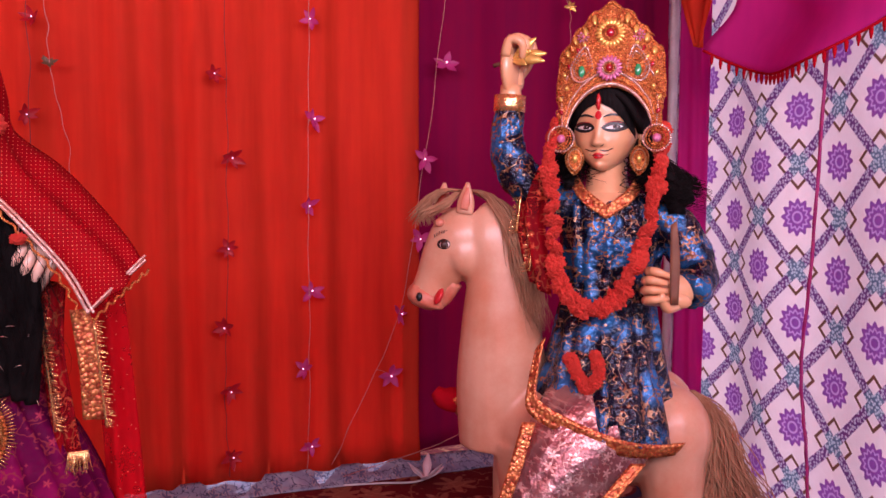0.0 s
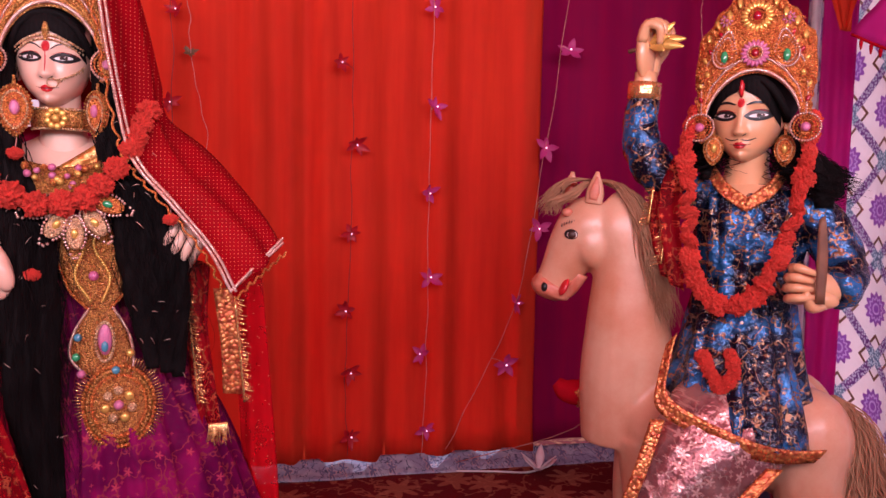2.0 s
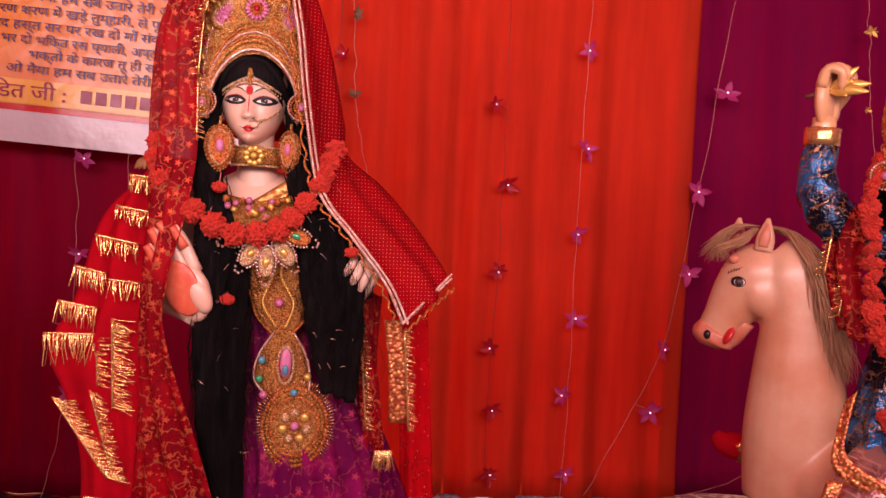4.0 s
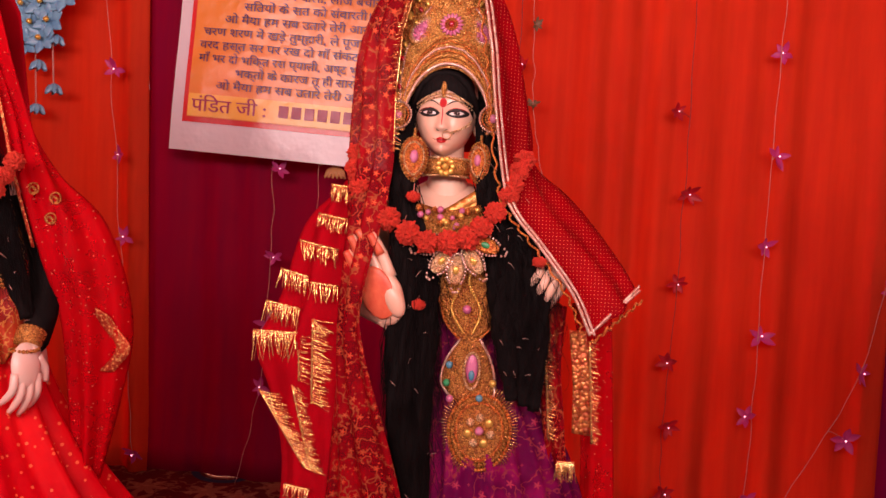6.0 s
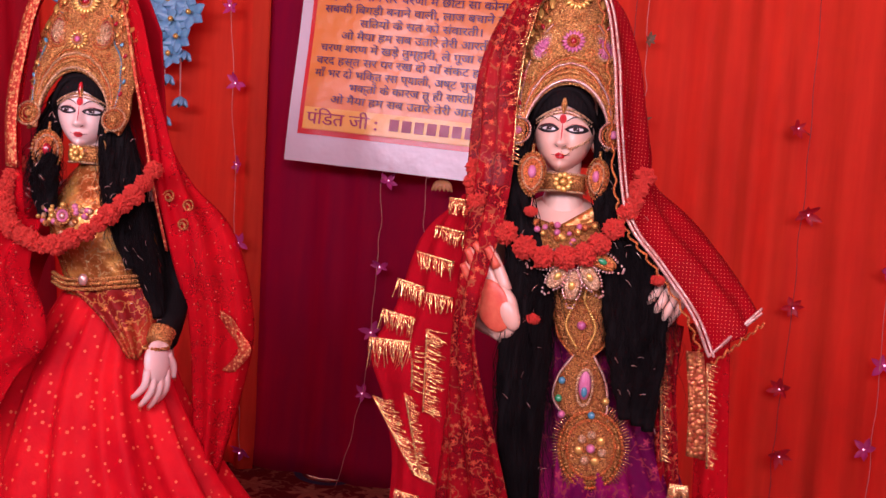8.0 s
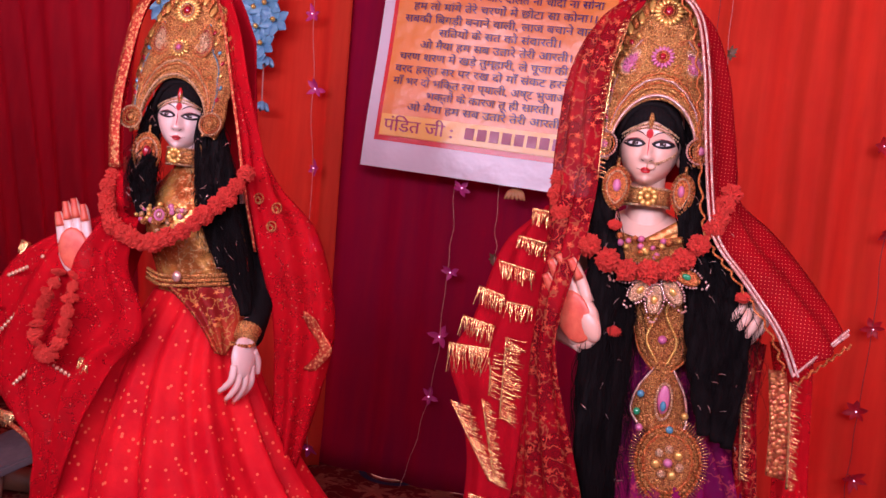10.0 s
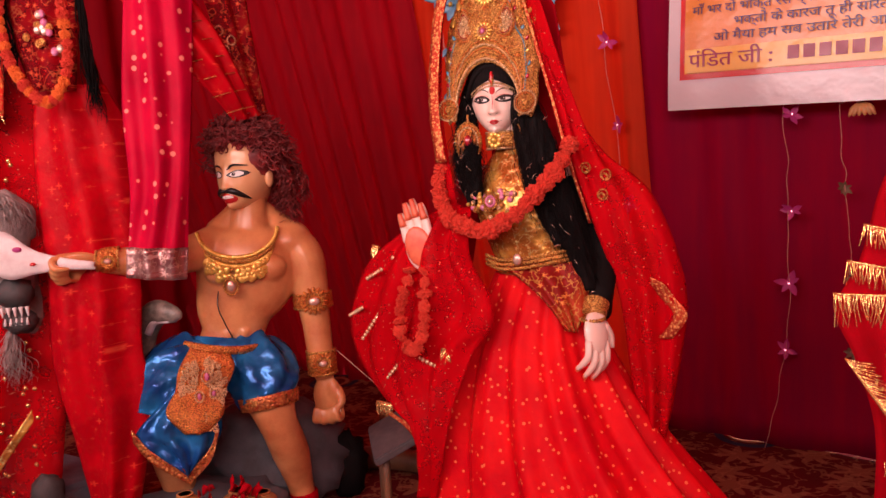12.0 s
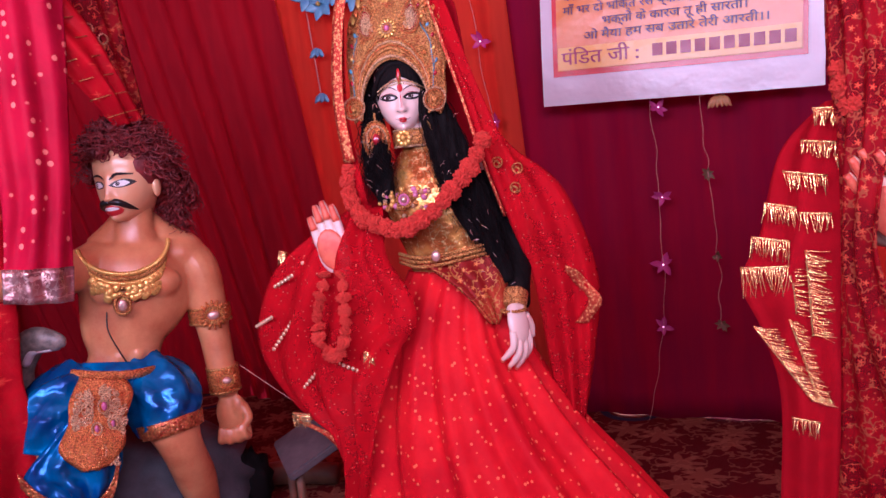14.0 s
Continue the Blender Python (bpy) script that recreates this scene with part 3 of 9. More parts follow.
ZTOP = 2.75
curtain("orange_curtain", 0.13, 1.70, 0.385, ZTOP, MAT_ORANGE, "orange-red synthetic cloth curtain hanging in soft folds", 0.021, 0.15, 0.02, 0.0, 1.3, 0.0, 0.012)
curtain("magenta_curtain", 1.67, 3.05, 0.40, ZTOP, MAT_MAGENTA, "dark magenta cloth curtain hanging in folds", 0.014, 0.2, 0.0, 0.0, 2.1, 0.04, 0.01)
curtain("crimson_curtain", -1.06, 0.22, 0.345, ZTOP, MAT_CRIMSON, "dark crimson cloth curtain behind the banner", 0.014, 0.22, 0.09, 0.03, 4.2, 0.05, 0.01)
curtain("orange_curtain", -2.02, -1.03, 0.345, ZTOP, MAT_ORANGE, "orange-red cloth curtain pulled aslant at its top", 0.022, 0.13, 0.35, 0.11, 6.0, 0.02, 0.0)
curtain("red_curtain", -4.6, -1.95, 0.345, ZTOP, MAT_RED, "dark red cloth curtain in deep slanting folds", 0.032, 0.12, 1.25, 0.36, 7.7, 0.0, 0.0)


def side_cloth(name, p0, p1, z0, z1, material, label, amp=0.02, per=0.3, seed=0.0, uvs=False):
    """A cloth wall along a line on the plan."""
    bm = BM()
    lay = bm.loops.layers.uv.new("UVMap")
    p0, p1 = Vector(p0), Vector(p1)
    d = (p1 - p0).to_3d()
    ln, nrm = d.length, Vector((-d.y, d.x, 0)).normalized()
    nu, nv = max(20, int(ln / 0.025)), 40
    rows = []
    for j in range(nv):
        z = z0 + (z1 - z0) * j / (nv - 1)
        row = []
        for i in range(nu):
            s = ln * i / (nu - 1)
            f = amp * (math.sin(s / per * 6.283 + seed + 0.8 * z) + noise.noise((s * 4, z * 1.5, seed)))
            row.append(p0.to_3d() + d * (s / ln) + nrm * f + Vector((0, 0, z)))
        rows.append(row)
    vs = grid(bm, rows)
    where = {v: (ln * i / (nu - 1), rows[j][i].z) for j, r in enumerate(vs) for i, v in enumerate(r)}
    for f in bm.faces:
        for lp in f.loops:
            s, z = where[lp.vert]
            lp[lay].uv = (s + 0.03 * (z - 1.2), z)
    return thing(name, bm, [material], label, "curtain", thick=0.0015)


side_cloth("printed_curtain", (2.80, 2.62), (2.30, 0.55), 0.345, ZTOP, MAT_PRINT, "white and pink cloth curtain printed with violet rosettes in a lattice", 0.012, 0.5, 0.4)
# side walls added beyond the curtains to enclose the light
side_cloth("wall_east", (2.62, 0.6), (2.62, -3.0), 0.0, ZTOP, MAT_RED, "red cloth side wall added to close in the tent", 0.02, 0.3, 1.0)["kind"] = "structure"
side_cloth("wall_west", (-4.3, -3.0), (-4.3, 3.6), 0.0, ZTOP, MAT_RED, "red cloth side wall added to close in the tent", 0.03, 0.25, 2.0)["kind"] = "structure"
# roof above the view, its edges trimmed so the sun reaches the curtains
bm = BM()
rows = [[(-6.2 + 9.05 * i / 40, -1.2 + (1.26 + wall_y(-6.2 + 9.05 * i / 40)) * j / 40, ZTOP - 0.02 + 0.06 * math.sin(i * 0.5) * math.sin(j * 0.3)) for i in range(41)] for j in range(41)]
grid(bm, rows)
thing("ceiling", bm, [MAT_ORANGE], "sagging orange cloth roof of the tent", "ceiling", kind="structure", thick=0.002)


# ---- plaster figures ----
HEAD_RINGS = ((-0.104, 0.003, 0.046), (-0.1005, 0.014, 0.059), (-0.092, 0.0255, 0.0665), (-0.078, 0.0385, 0.0695), (-0.060, 0.0495, 0.0705), (-0.038, 0.0580, 0.0720), (-0.013, 0.0635, 0.0735), (0.015, 0.0660, 0.0745), (0.045, 0.0655, 0.0725), (0.072, 0.058, 0.062), (0.092, 0.041, 0.044), (0.106, 0.004, 0.006))
HEAD = [tuple(p) for p in smooth([(w, d, z) for z, w, d in HEAD_RINGS], 111)]


def head_width(z):
    for (wa, da, a), (wb, db, b) in zip(HEAD, HEAD[1:]):
        if z <= b:
            u = min(1.0, max(0.0, (z - a) / max(b - a, 1e-6)))
            return max(0.003, wa + (wb - wa) * u), da + (db - da) * u
    return HEAD[-1][:2]


def bell(x, w):
    return math.exp(-((x / w) ** 2))


def head_front(x, z):
    """How far the face stands forward at a place on it."""
    w, d = head_width(z)
    q = max(0.0, 1 - (x / w) ** 2)
    y = d * q**0.5
    # nose: bridge, tip and wings
    ridge = max(0.0, min(1.0, (0.014 - z) / 0.062)) if z > -0.048 else bell(z + 0.048, 0.0055)
    y += (0.003 + 0.0155 * ridge) * (ridge > 0) * bell(x, 0.0068 + 0.0025 * ridge) * min(1.0, max(0.0, (0.022 - z) / 0.02))
    y += 0.0075 * bell(abs(x) - 0.0085, 0.005) * bell(z + 0.0465, 0.006)
    # lips, chin, cheeks, sockets, brow
    y += 0.0042 * bell(x, 0.015) * (bell(z + 0.0690, 0.0042) + 1.1 * bell(z + 0.0775, 0.0048))
    y += 0.0040 * bell(x, 0.014) * bell(z + 0.0945, 0.009)
    y -= 0.0018 * bell(x, 0.016) * bell(z + 0.0855, 0.004)
    y += 0.0042 * bell(abs(x) - 0.033, 0.018) * bell(z + 0.046, 0.020)
    y -= 0.0036 * bell(abs(x) - 0.027, 0.015) * bell(z + 0.004, 0.010)
    y += 0.0016 * bell(abs(x) - 0.027, 0.013) * bell(z + 0.014, 0.006)
    y += 0.0020 * bell(abs(x) - 0.026, 0.018) * bell(z - 0.012, 0.006)
    return -y


class Head:
    """A painted plaster head, joined into the figure's one mesh."""

    def __init__(self, c, yaw=0.0, s=1.0, roll=0.0, wide=1.1):
        self.c, self.s, self.wide = Vector(c), s, wide
        self.rot = (Matrix.Rotation(radians(yaw), 3, "Z") @ Matrix.Rotation(radians(roll), 3, "Y"))

    def at(self, x, y, z):
        return self.c + self.rot @ (Vector((x * self.wide, y, z)) * self.s)

    def on(self, x, z, off=0.0012):
        return self.at(x, head_front(x, z) - off, z)

    def skull(self, bm, mi):
        rows = []
        nz, n = 72, 84
        for i in range(nz):
            z = -0.1035 + 0.209 * (0.5 - 0.5 * math.cos(math.pi * (i + 0.3) / (nz - 0.4)))
            w, d = head_width(z)
            row = []
            for j in range(n):
                t = 2 * math.pi * j / n
                x = w * math.cos(t)
                y = head_front(x * 0.999, z) if math.sin(t) < 0 else 0.085 * (d / 0.075) * math.sin(t)
                row.append(self.at(x, y, z))
            rows.append(row)
        vs = grid(bm, rows, mi, True)
        cap(bm, vs[0], mi, True)
        cap(bm, vs[-1], mi)
        for sx in (-1, 1):
            blob(bm, self.at(sx * 0.064, 0.014, -0.026), (0.009 * self.s, 0.015 * self.s, 0.026 * self.s), mi, self.rot, 10, 8)

    def mark(self, bm, pts, mi, off=0.0012, c=None):
        """A painted shape that lies on the face."""
        cx, cz = c or (sum(p[0] for p in pts) / len(pts), sum(p[1] for p in pts) / len(pts))
        rings = [[self.on(cx + (x - cx) * k, cz + (z - cz) * k, off) for x, z in pts] for k in (1.0, 0.66, 0.33)]
        vs = grid(bm, rings, mi, True)
        cap(bm, vs[-1], mi)

    def stroke(self, bm, pts, w, mi, off=0.0014):
        """A painted brush stroke on the face, thickest in its middle."""
        c = smooth([(x, 0, z) for x, z in pts], 15)
        lo, hi = [], []
        for i, p in enumerate(c):
            d = (c[min(i + 1, 14)] - c[max(i - 1, 0)]).normalized()
            h = w * (0.25 + 0.75 * math.sin(math.pi * (0.08 + 0.84 * i / 14)))
            lo.append(self.on(p.x + d.z * h, p.z - d.x * h, off))
            hi.append(self.on(p.x - d.z * h, p.z + d.x * h, off))
        grid(bm, [lo, hi], mi)

    def almond(self, ex, ez, sx, half, up, down, tip, n=13):
        """The outline of an eye: pointed ends, the outer one raised."""
        top = [(ex + half * t, ez + up * (1 - t * t) ** 0.75 + tip * (sx * t + 0.3)) for t in (-1 + 2 * i / (n - 1) for i in range(n))]
        low = [(ex + half * t, ez - down * (1 - t * t) ** 0.8 + tip * (sx * t + 0.3)) for t in (1 - 2 * i / (n - 1) for i in range(1, n - 1))]
        return top + low

    def face(self, bm, white, iris, ink, lip, glance=0.0, moustache=0.0, fierce=False, lash=1.0, brow="arched"):
        for sx in (-1, 1):
            ex, ez = sx * 0.0275, -0.0135
            tip = 0.0022
            self.mark(bm, self.almond(ex + sx * 0.0015, ez, sx, 0.0236, 0.0108 * lash, 0.0088 * lash, tip), ink, 0.0008, (ex, ez))
            wu, wd = (0.0080, 0.0060) if fierce else (0.0047, 0.0037)
            self.mark(bm, self.almond(ex, ez - 0.0003, sx, 0.0155 if fierce else 0.0148, wu, wd, tip * 0.8), white, 0.0013, (ex, ez))
            ix, iz = ex + glance, ez + (0.001 if fierce else 0.0006)
            r = 0.0045 if fierce else 0.0064
            self.mark(bm, [(ix + r * math.cos(a), iz + max(-wd * 0.92, min(wu * 0.9, r * math.sin(a)))) for a in (math.pi * i / 10 for i in range(20))], iris, 0.0017)
            self.mark(bm, [(ix + r * 0.5 * math.cos(a), iz + r * 0.5 * math.sin(a)) for a in (math.pi * i / 6 for i in range(12))], ink, 0.0020)
            # eye highlight, painted on as a small white dot
            self.mark(bm, [(ix + 0.0016 + 0.0012 * math.cos(a), iz + 0.0016 + 0.0011 * math.sin(a)) for a in (math.pi * i / 4 for i in range(8))], white, 0.0024)
            if not fierce:
                self.stroke(bm, [(ex - sx * 0.019, ez + 0.006), (ex - sx * 0.002, ez + 0.0125), (ex + sx * 0.021, ez + 0.0075)], 0.0005, lip)
            if fierce:
                line, wide = [(sx * 0.007, -0.001), (sx * 0.022, 0.0105), (sx * 0.050, 0.0085)], 0.0030
            elif brow == "straight":
                line, wide = [(sx * 0.009, 0.0085), (sx * 0.026, 0.0135), (sx * 0.050, 0.0085)], 0.0024
            else:
                line, wide = [(sx * 0.0075, 0.0030), (sx * 0.018, 0.0112), (sx * 0.033, 0.0138), (sx * 0.053, 0.0045)], 0.0013
            self.stroke(bm, line, wide, ink)
            self.stroke(bm, [(sx * 0.0045, -0.0535), (sx * 0.0080, -0.0525), (sx * 0.0115, -0.0495)], 0.0007, ink)
        upper = [(q * 0.82, z) for q, z in ((-0.0145, -0.0715), (-0.009, -0.0685), (-0.0035, -0.0660), (0.0, -0.0672), (0.0035, -0.0660), (0.009, -0.0685), (0.0145, -0.0715), (0.007, -0.0730), (0.0, -0.0735), (-0.007, -0.0730))]
        lower = [(q * 0.80, z) for q, z in ((-0.0135, -0.0720), (-0.006, -0.0730), (0.0, -0.0735), (0.006, -0.0730), (0.0135, -0.0720), (0.009, -0.0785), (0.0, -0.0805), (-0.009, -0.0782))]
        self.mark(bm, upper, lip, 0.0010, (0, -0.0700))
        self.mark(bm, lower, lip, 0.0010, (0, -0.0765))
        self.stroke(bm, [(-0.0185, -0.0695), (-0.009, -0.0725), (0, -0.0735), (0.009, -0.0725), (0.0185, -0.0695)], 0.0006, ink, 0.0016)
        if moustache:
            for sx in (-1, 1):
                self.stroke(bm, [(sx * 0.002, -0.0605), (sx * 0.013, -0.0630), (sx * moustache, -0.0575)], 0.0013, ink, 0.002)

    def bindi(self, bm, lip, z=0.010, size=0.007):
        self.mark(bm, [(size * math.cos(a), z + size * 1.6 * math.sin(a)) for a in (math.pi * i / 6 for i in range(12))], lip, 0.002)


def hand(bm, wrist, way, palm, s, mi, inner=None, curl=0.15, spread=0.2, nails=None, fist=False, thumb=1, tuck=False):
    """A plaster hand: palm, four fingers and a thumb. palm: the way that the palm faces."""
    w, f = Vector(wrist), Vector(way).normalized()
    n = Vector(palm)
    n = (n - f * n.dot(f)).normalized()
    d = f.cross(n) * thumb
    rot = Matrix((d, n, f)).transposed()
    blob(bm, w + f * 0.046 * s, (0.037 * s, 0.016 * s, 0.055 * s), mi, rot, 16, 12)
    blob(bm, w + f * 0.03 * s + d * 0.02 * s + n * 0.006 * s, (0.018 * s, 0.014 * s, 0.032 * s), mi, rot, 12, 8)
    if inner is not None:
        blob(bm, w + f * 0.05 * s + n * 0.0135 * s, (0.031 * s, 0.005 * s, 0.046 * s), inner, rot, 16, 8)
    for i, (o, ln) in enumerate(((0.027, 0.066), (0.0095, 0.076), (-0.0085, 0.071), (-0.026, 0.055))):
        b = w + f * (0.084 - abs(o) * 0.25) * s + d * o * s
        g = (f + d * spread * o / 0.027).normalized()
        ln *= s
        if fist:
            c = [b - f * 0.01 * s, b + g * 0.02 * s + n * 0.012 * s, b + g * 0.012 * s + n * 0.036 * s, b - g * 0.018 * s + n * 0.034 * s]
        else:
            c = [b - f * 0.012 * s, b + g * ln * 0.45 + n * curl * 0.01 * s, b + g * ln * 0.8 + n * curl * 0.06 * s, b + g * ln + n * curl * 0.11 * s]
        tube(bm, c, [0.0105 * s, 0.0098 * s, 0.0088 * s, 0.0058 * s], mi, 10, 12)
        if nails is not None:
            blob(bm, c[-1], (0.0062 * s, 0.0062 * s, 0.009 * s), nails, rot, 8, 6)
        elif inner is not None and not fist:
            tube(bm, [c[1] + n * 0.004 * s, c[3] + n * 0.003 * s], [0.0092 * s, 0.0056 * s], inner, 8, 6)
    t0 = w + f * 0.025 * s + d * 0.028 * s
    if fist:
        c = [t0, t0 + f * 0.03 * s + d * 0.012 * s + n * 0.02 * s, t0 + f * 0.052 * s - d * 0.012 * s + n * 0.04 * s]
    elif tuck:
        c = [t0 - d * 0.006 * s, t0 + f * 0.024 * s + n * 0.004 * s, t0 + f * 0.048 * s - d * 0.004 * s + n * 0.005 * s]
    else:
        c = [t0, t0 + f * 0.028 * s + d * 0.022 * s + n * 0.006 * s, t0 + f * 0.06 * s + d * 0.03 * s + n * 0.012 * s]
    tube(bm, c, [0.0125 * s, 0.0112 * s, 0.0065 * s], mi, 10, 9)


def strands(bm, roots, count, length, r, mi, rng, sway=0.02, curl=0.012, freq=9.0, front=(0, -1, 0), hug=None):
    """Wavy locks: each a thin tapered tube that hangs along one of the given guide curves."""
    for i in range(count):
        g = roots[i % len(roots)]
        o = Vector((rng.gauss(0, 1) * sway, rng.gauss(0, 1) * sway * 0.8, rng.gauss(0, 0.3) * sway))
        ph, cut = rng.random() * 6.28, rng.uniform(0.75, 1.0)
        nn = 26
        c = smooth(g, nn)[: max(6, int(nn * cut))]
        pts = []
        for j, p in enumerate(c):
            u = j / (nn - 1)
            wob = Vector((math.sin(ph + u * freq), math.cos(ph * 1.3 + u * freq), 0)) * curl * (0.3 + u)
            pts.append(p + o * (0.22 + 1.1 * u) + wob)
        
        tube(bm, pts, [r * 0.7, r, r * 0.8, r * 0.15], mi, 4, len(pts) + 10, 0.6)


# one marigold head, shared by all the garlands
def pompom_mesh(material, seed):
    bm = BM()
    bmesh.ops.create_icosphere(bm, subdivisions=4, radius=1.0)
    rng = random.Random(seed)
    for v in bm.verts:
        d = v.co.normalized()
        k = noise.noise(d * 4.2 + Vector((seed, 0, 0))) * 0.20 + noise.noise(d * 9.0 + Vector((0, seed, 0))) * 0.16
        v.co = d * (0.90 + 1.5 * k + rng.uniform(-0.03, 0.03)) * (1 if abs(d.z) < 0.5 else 0.95)
    for f in bm.faces:
        f.smooth = False
    return mesh(bm, "marigold_flower", [material])


POMPOMS = [pompom_mesh(MAT_MARIGOLD, i) for i in range(3)]
POMPOMS_Y = [pompom_mesh(MAT_MARIGOLD_Y, i + 5) for i in range(2)]


def garland(pts, count, r, label, seed=0, flat=1.0, mixed=False, name="garland", cord=MAT_MARIGOLD):
    """Marigold heads threaded on a cord."""
    root = base_empty(name, pts[0], label, "garland", "flower garlands")
    bm = BM()
    tube(bm, pts, [0.004], 0, 6, 40)
    part("cord", bm, cord, root, "thread of the garland")
    rng = random.Random(seed)
    for i, p in enumerate(smooth(pts, count)):
        k = r * rng.uniform(0.88, 1.1)
        meshes = POMPOMS_Y if (mixed and rng.random() < 0.4) else POMPOMS
        m = Matrix.LocRotScale(p + Vector((rng.uniform(-1, 1), rng.uniform(-1, 0.5), rng.uniform(-1, 1))) * r * 0.12, Euler((rng.random() * 6, rng.random() * 6, rng.random() * 6)), (k, k, k * flat))
        place_part("flower", meshes[i % len(meshes)], root, m)
    return root


def spiral(c, ax, az, r0, turns, n=22, flip=1, start=0.0, tail=None):
    """A scroll on the plane spanned by ax and az."""
    res = []
    for i in range(n):
        u = i / (n - 1)
        a = start + flip * turns * 6.283 * u
        res.append(c + (ax * math.cos(a) + az * math.sin(a)) * r0 * (1 - 0.85 * u))
    return ([tail] if tail is not None else []) + res


def crown(label, c, yaw, w, h, arch=(0.078, 0.105), drop=0.07, lean=8.0, gold=MAT_GOLD, rim=MAT_BEAD, roll=0.0, stone=MAT_YELLOWSTONE, style=0):
    """A tall stitched crown: a bowed gold panel round the forehead with beaded rims, paisley scrolls, petals and stones. c: the middle of the brow."""
    rot = Matrix.Rotation(radians(yaw), 3, "Z") @ Matrix.Rotation(radians(roll), 3, "Y") @ Matrix.Rotation(radians(-lean), 3, "X")
    c = Vector(c)

    def at(x, z, off=0.0):
        return c + rot @ Vector((x, 2.6 * x * x + 0.02 * max(0, z) / h - off, z))

    def lower(s):
        a = s * 1.75
        return arch[0] * math.sin(a) * (1 + 0.12 * abs(s)), arch[1] * math.cos(a) - arch[1] + (0 if abs(s) < 0.8 else -drop * (abs(s) - 0.8))

    def upper(s):
        q = abs(s)
        x = w * math.copysign(min(1.0, (q / 0.62)) ** 0.85 if q < 0.62 else 1.0 - 0.13 * ((q - 0.62) / 0.38) ** 2, s)
        z = h * (1 - (q / 0.62) ** (1.9 if style else 1.35) * 0.62) if q < 0.62 else h * 0.38 - (h * 0.38 + arch[1] * 1.15 + drop * 0.3) * ((q - 0.62) / 0.38)
        scal = 1 + 0.025 * math.cos(q * 34)
        return x * scal, z * (scal if z > 0 else 1)

    def mid(s, v, off=0.0):
        a, b = lower(s), upper(s)
        return at(a[0] + (b[0] - a[0]) * v, a[1] + (b[1] - a[1]) * v, off + 0.014 * math.sin(math.pi * v))

    root = base_empty("crown", c, label, "crown", "crowns of the figures")
    bm = BM()
    ns, nv = 73, 14
    grid(bm, [[mid(-1 + 2 * i / (ns - 1), j / (nv - 1)) for i in range(ns)] for j in range(nv)])
    part("panel", bm, gold, root, "gold embroidered panel", thick=0.008)
    ss = [-1 + 2 * i / 40 for i in range(41)]
    for name, v, r, count, m in (("brow_rim", 0.03, 0.0042, 90, rim), ("brow_cord", 0.10, 0.0050, 80, gold), ("inner_rim", 0.17, 0.0030, 90, rim), ("outer_rim", 0.985, 0.0048, 150, gold)):
        bm = BM()
        beads(bm, [mid(s, v, 0.006) for s in ss], count, r)
        part(name, bm, m, root, "beaded rim of the crown")
    ax, az, ay = rot @ Vector((1, 0, 0)), rot @ Vector((0, 0, 1)), rot @ Vector((0, -1, 0))
    rng = random.Random(int(w * 1e4) + style)

    # fine corded scrolls all over the panel
    bm = BM()
    for i in range(130):
        sv, vv = rng.uniform(-0.97, 0.97), rng.uniform(0.24, 0.93)
        p = mid(sv, vv, 0.005)
        tube(bm, spiral(p, ax, az, rng.uniform(0.006, 0.013), 1.5, 14, rng.choice((-1, 1)), rng.random() * 6.28), [0.0015], rng.choice((0, 0, 1)), 5, 22)
    part("scroll_embroidery", bm, [gold, MAT_GOLD_RED], root)["kind"] = "stuff"
    # corded arches over the brow
    for v, m in ((0.135, MAT_GOLD_RED), (0.215, MAT_GOLD_RED), (0.25, gold)):
        bm = BM()
        tube(bm, [mid(q, v, 0.006) for q in ss], [0.0024], 0, 6, 120)
        part("brow_braid", bm, m, root)

    def paisley_line(p, r, tilt, k=1.0, n=25):
        """The outline of a paisley: round below, drawn to a point above."""
        ca, sa = math.cos(tilt), math.sin(tilt)
        res = []
        for i in range(n):
            a = 6.283 * i / (n - 1)
            x, z = r * k * 0.62 * math.sin(a) * (1 - 0.45 * max(0.0, math.cos(a))), r * k * (math.cos(a) * (1.25 if math.cos(a) > 0 else 0.8))
            res.append(p + ax * (x * ca + z * sa) + az * (z * ca - x * sa))
        return res

    def paisley(x, z, r, tilt, fill, cords, stone_at=None):
        p = at(x * w, z * h, 0.017)
        bmx = BM()
        rings = [paisley_line(p - ay * 0.004, r, tilt, 1.0)[:-1], paisley_line(p + ay * 0.002, r, tilt, 0.92)[:-1], paisley_line(p + ay * 0.004, r, tilt, 0.05)[:-1]]
        grid(bmx, rings, 0, True)
        plate = part("paisley", bmx, fill, root)
        for k, (m, rad) in zip((1.0, 0.86, 0.72), cords):
            bmx = BM()
            beads(bmx, paisley_line(p + ay * 0.004, r, tilt, k), int(44 * k), rad, 0, 5)
            part("cord", bmx, m, plate)
        bmx = BM()
        for i in range(40):
            q = rng.choice(paisley_line(p + ay * 0.005, r, tilt, 0.62 * rng.random() ** 0.5, 25))
            blob(bmx, q, (r * 0.075, 0.003, r * 0.075), 0, rot, 6, 4)
        part("sequin_fill", bmx, fill, plate)
        if stone_at:
            bmx = BM()
            blob(bmx, p + ay * 0.007 - az * r * 0.2, (r * 0.2, 0.005, r * 0.34), 0, rot, 10, 8)
            part("stone", bmx, stone_at, plate)

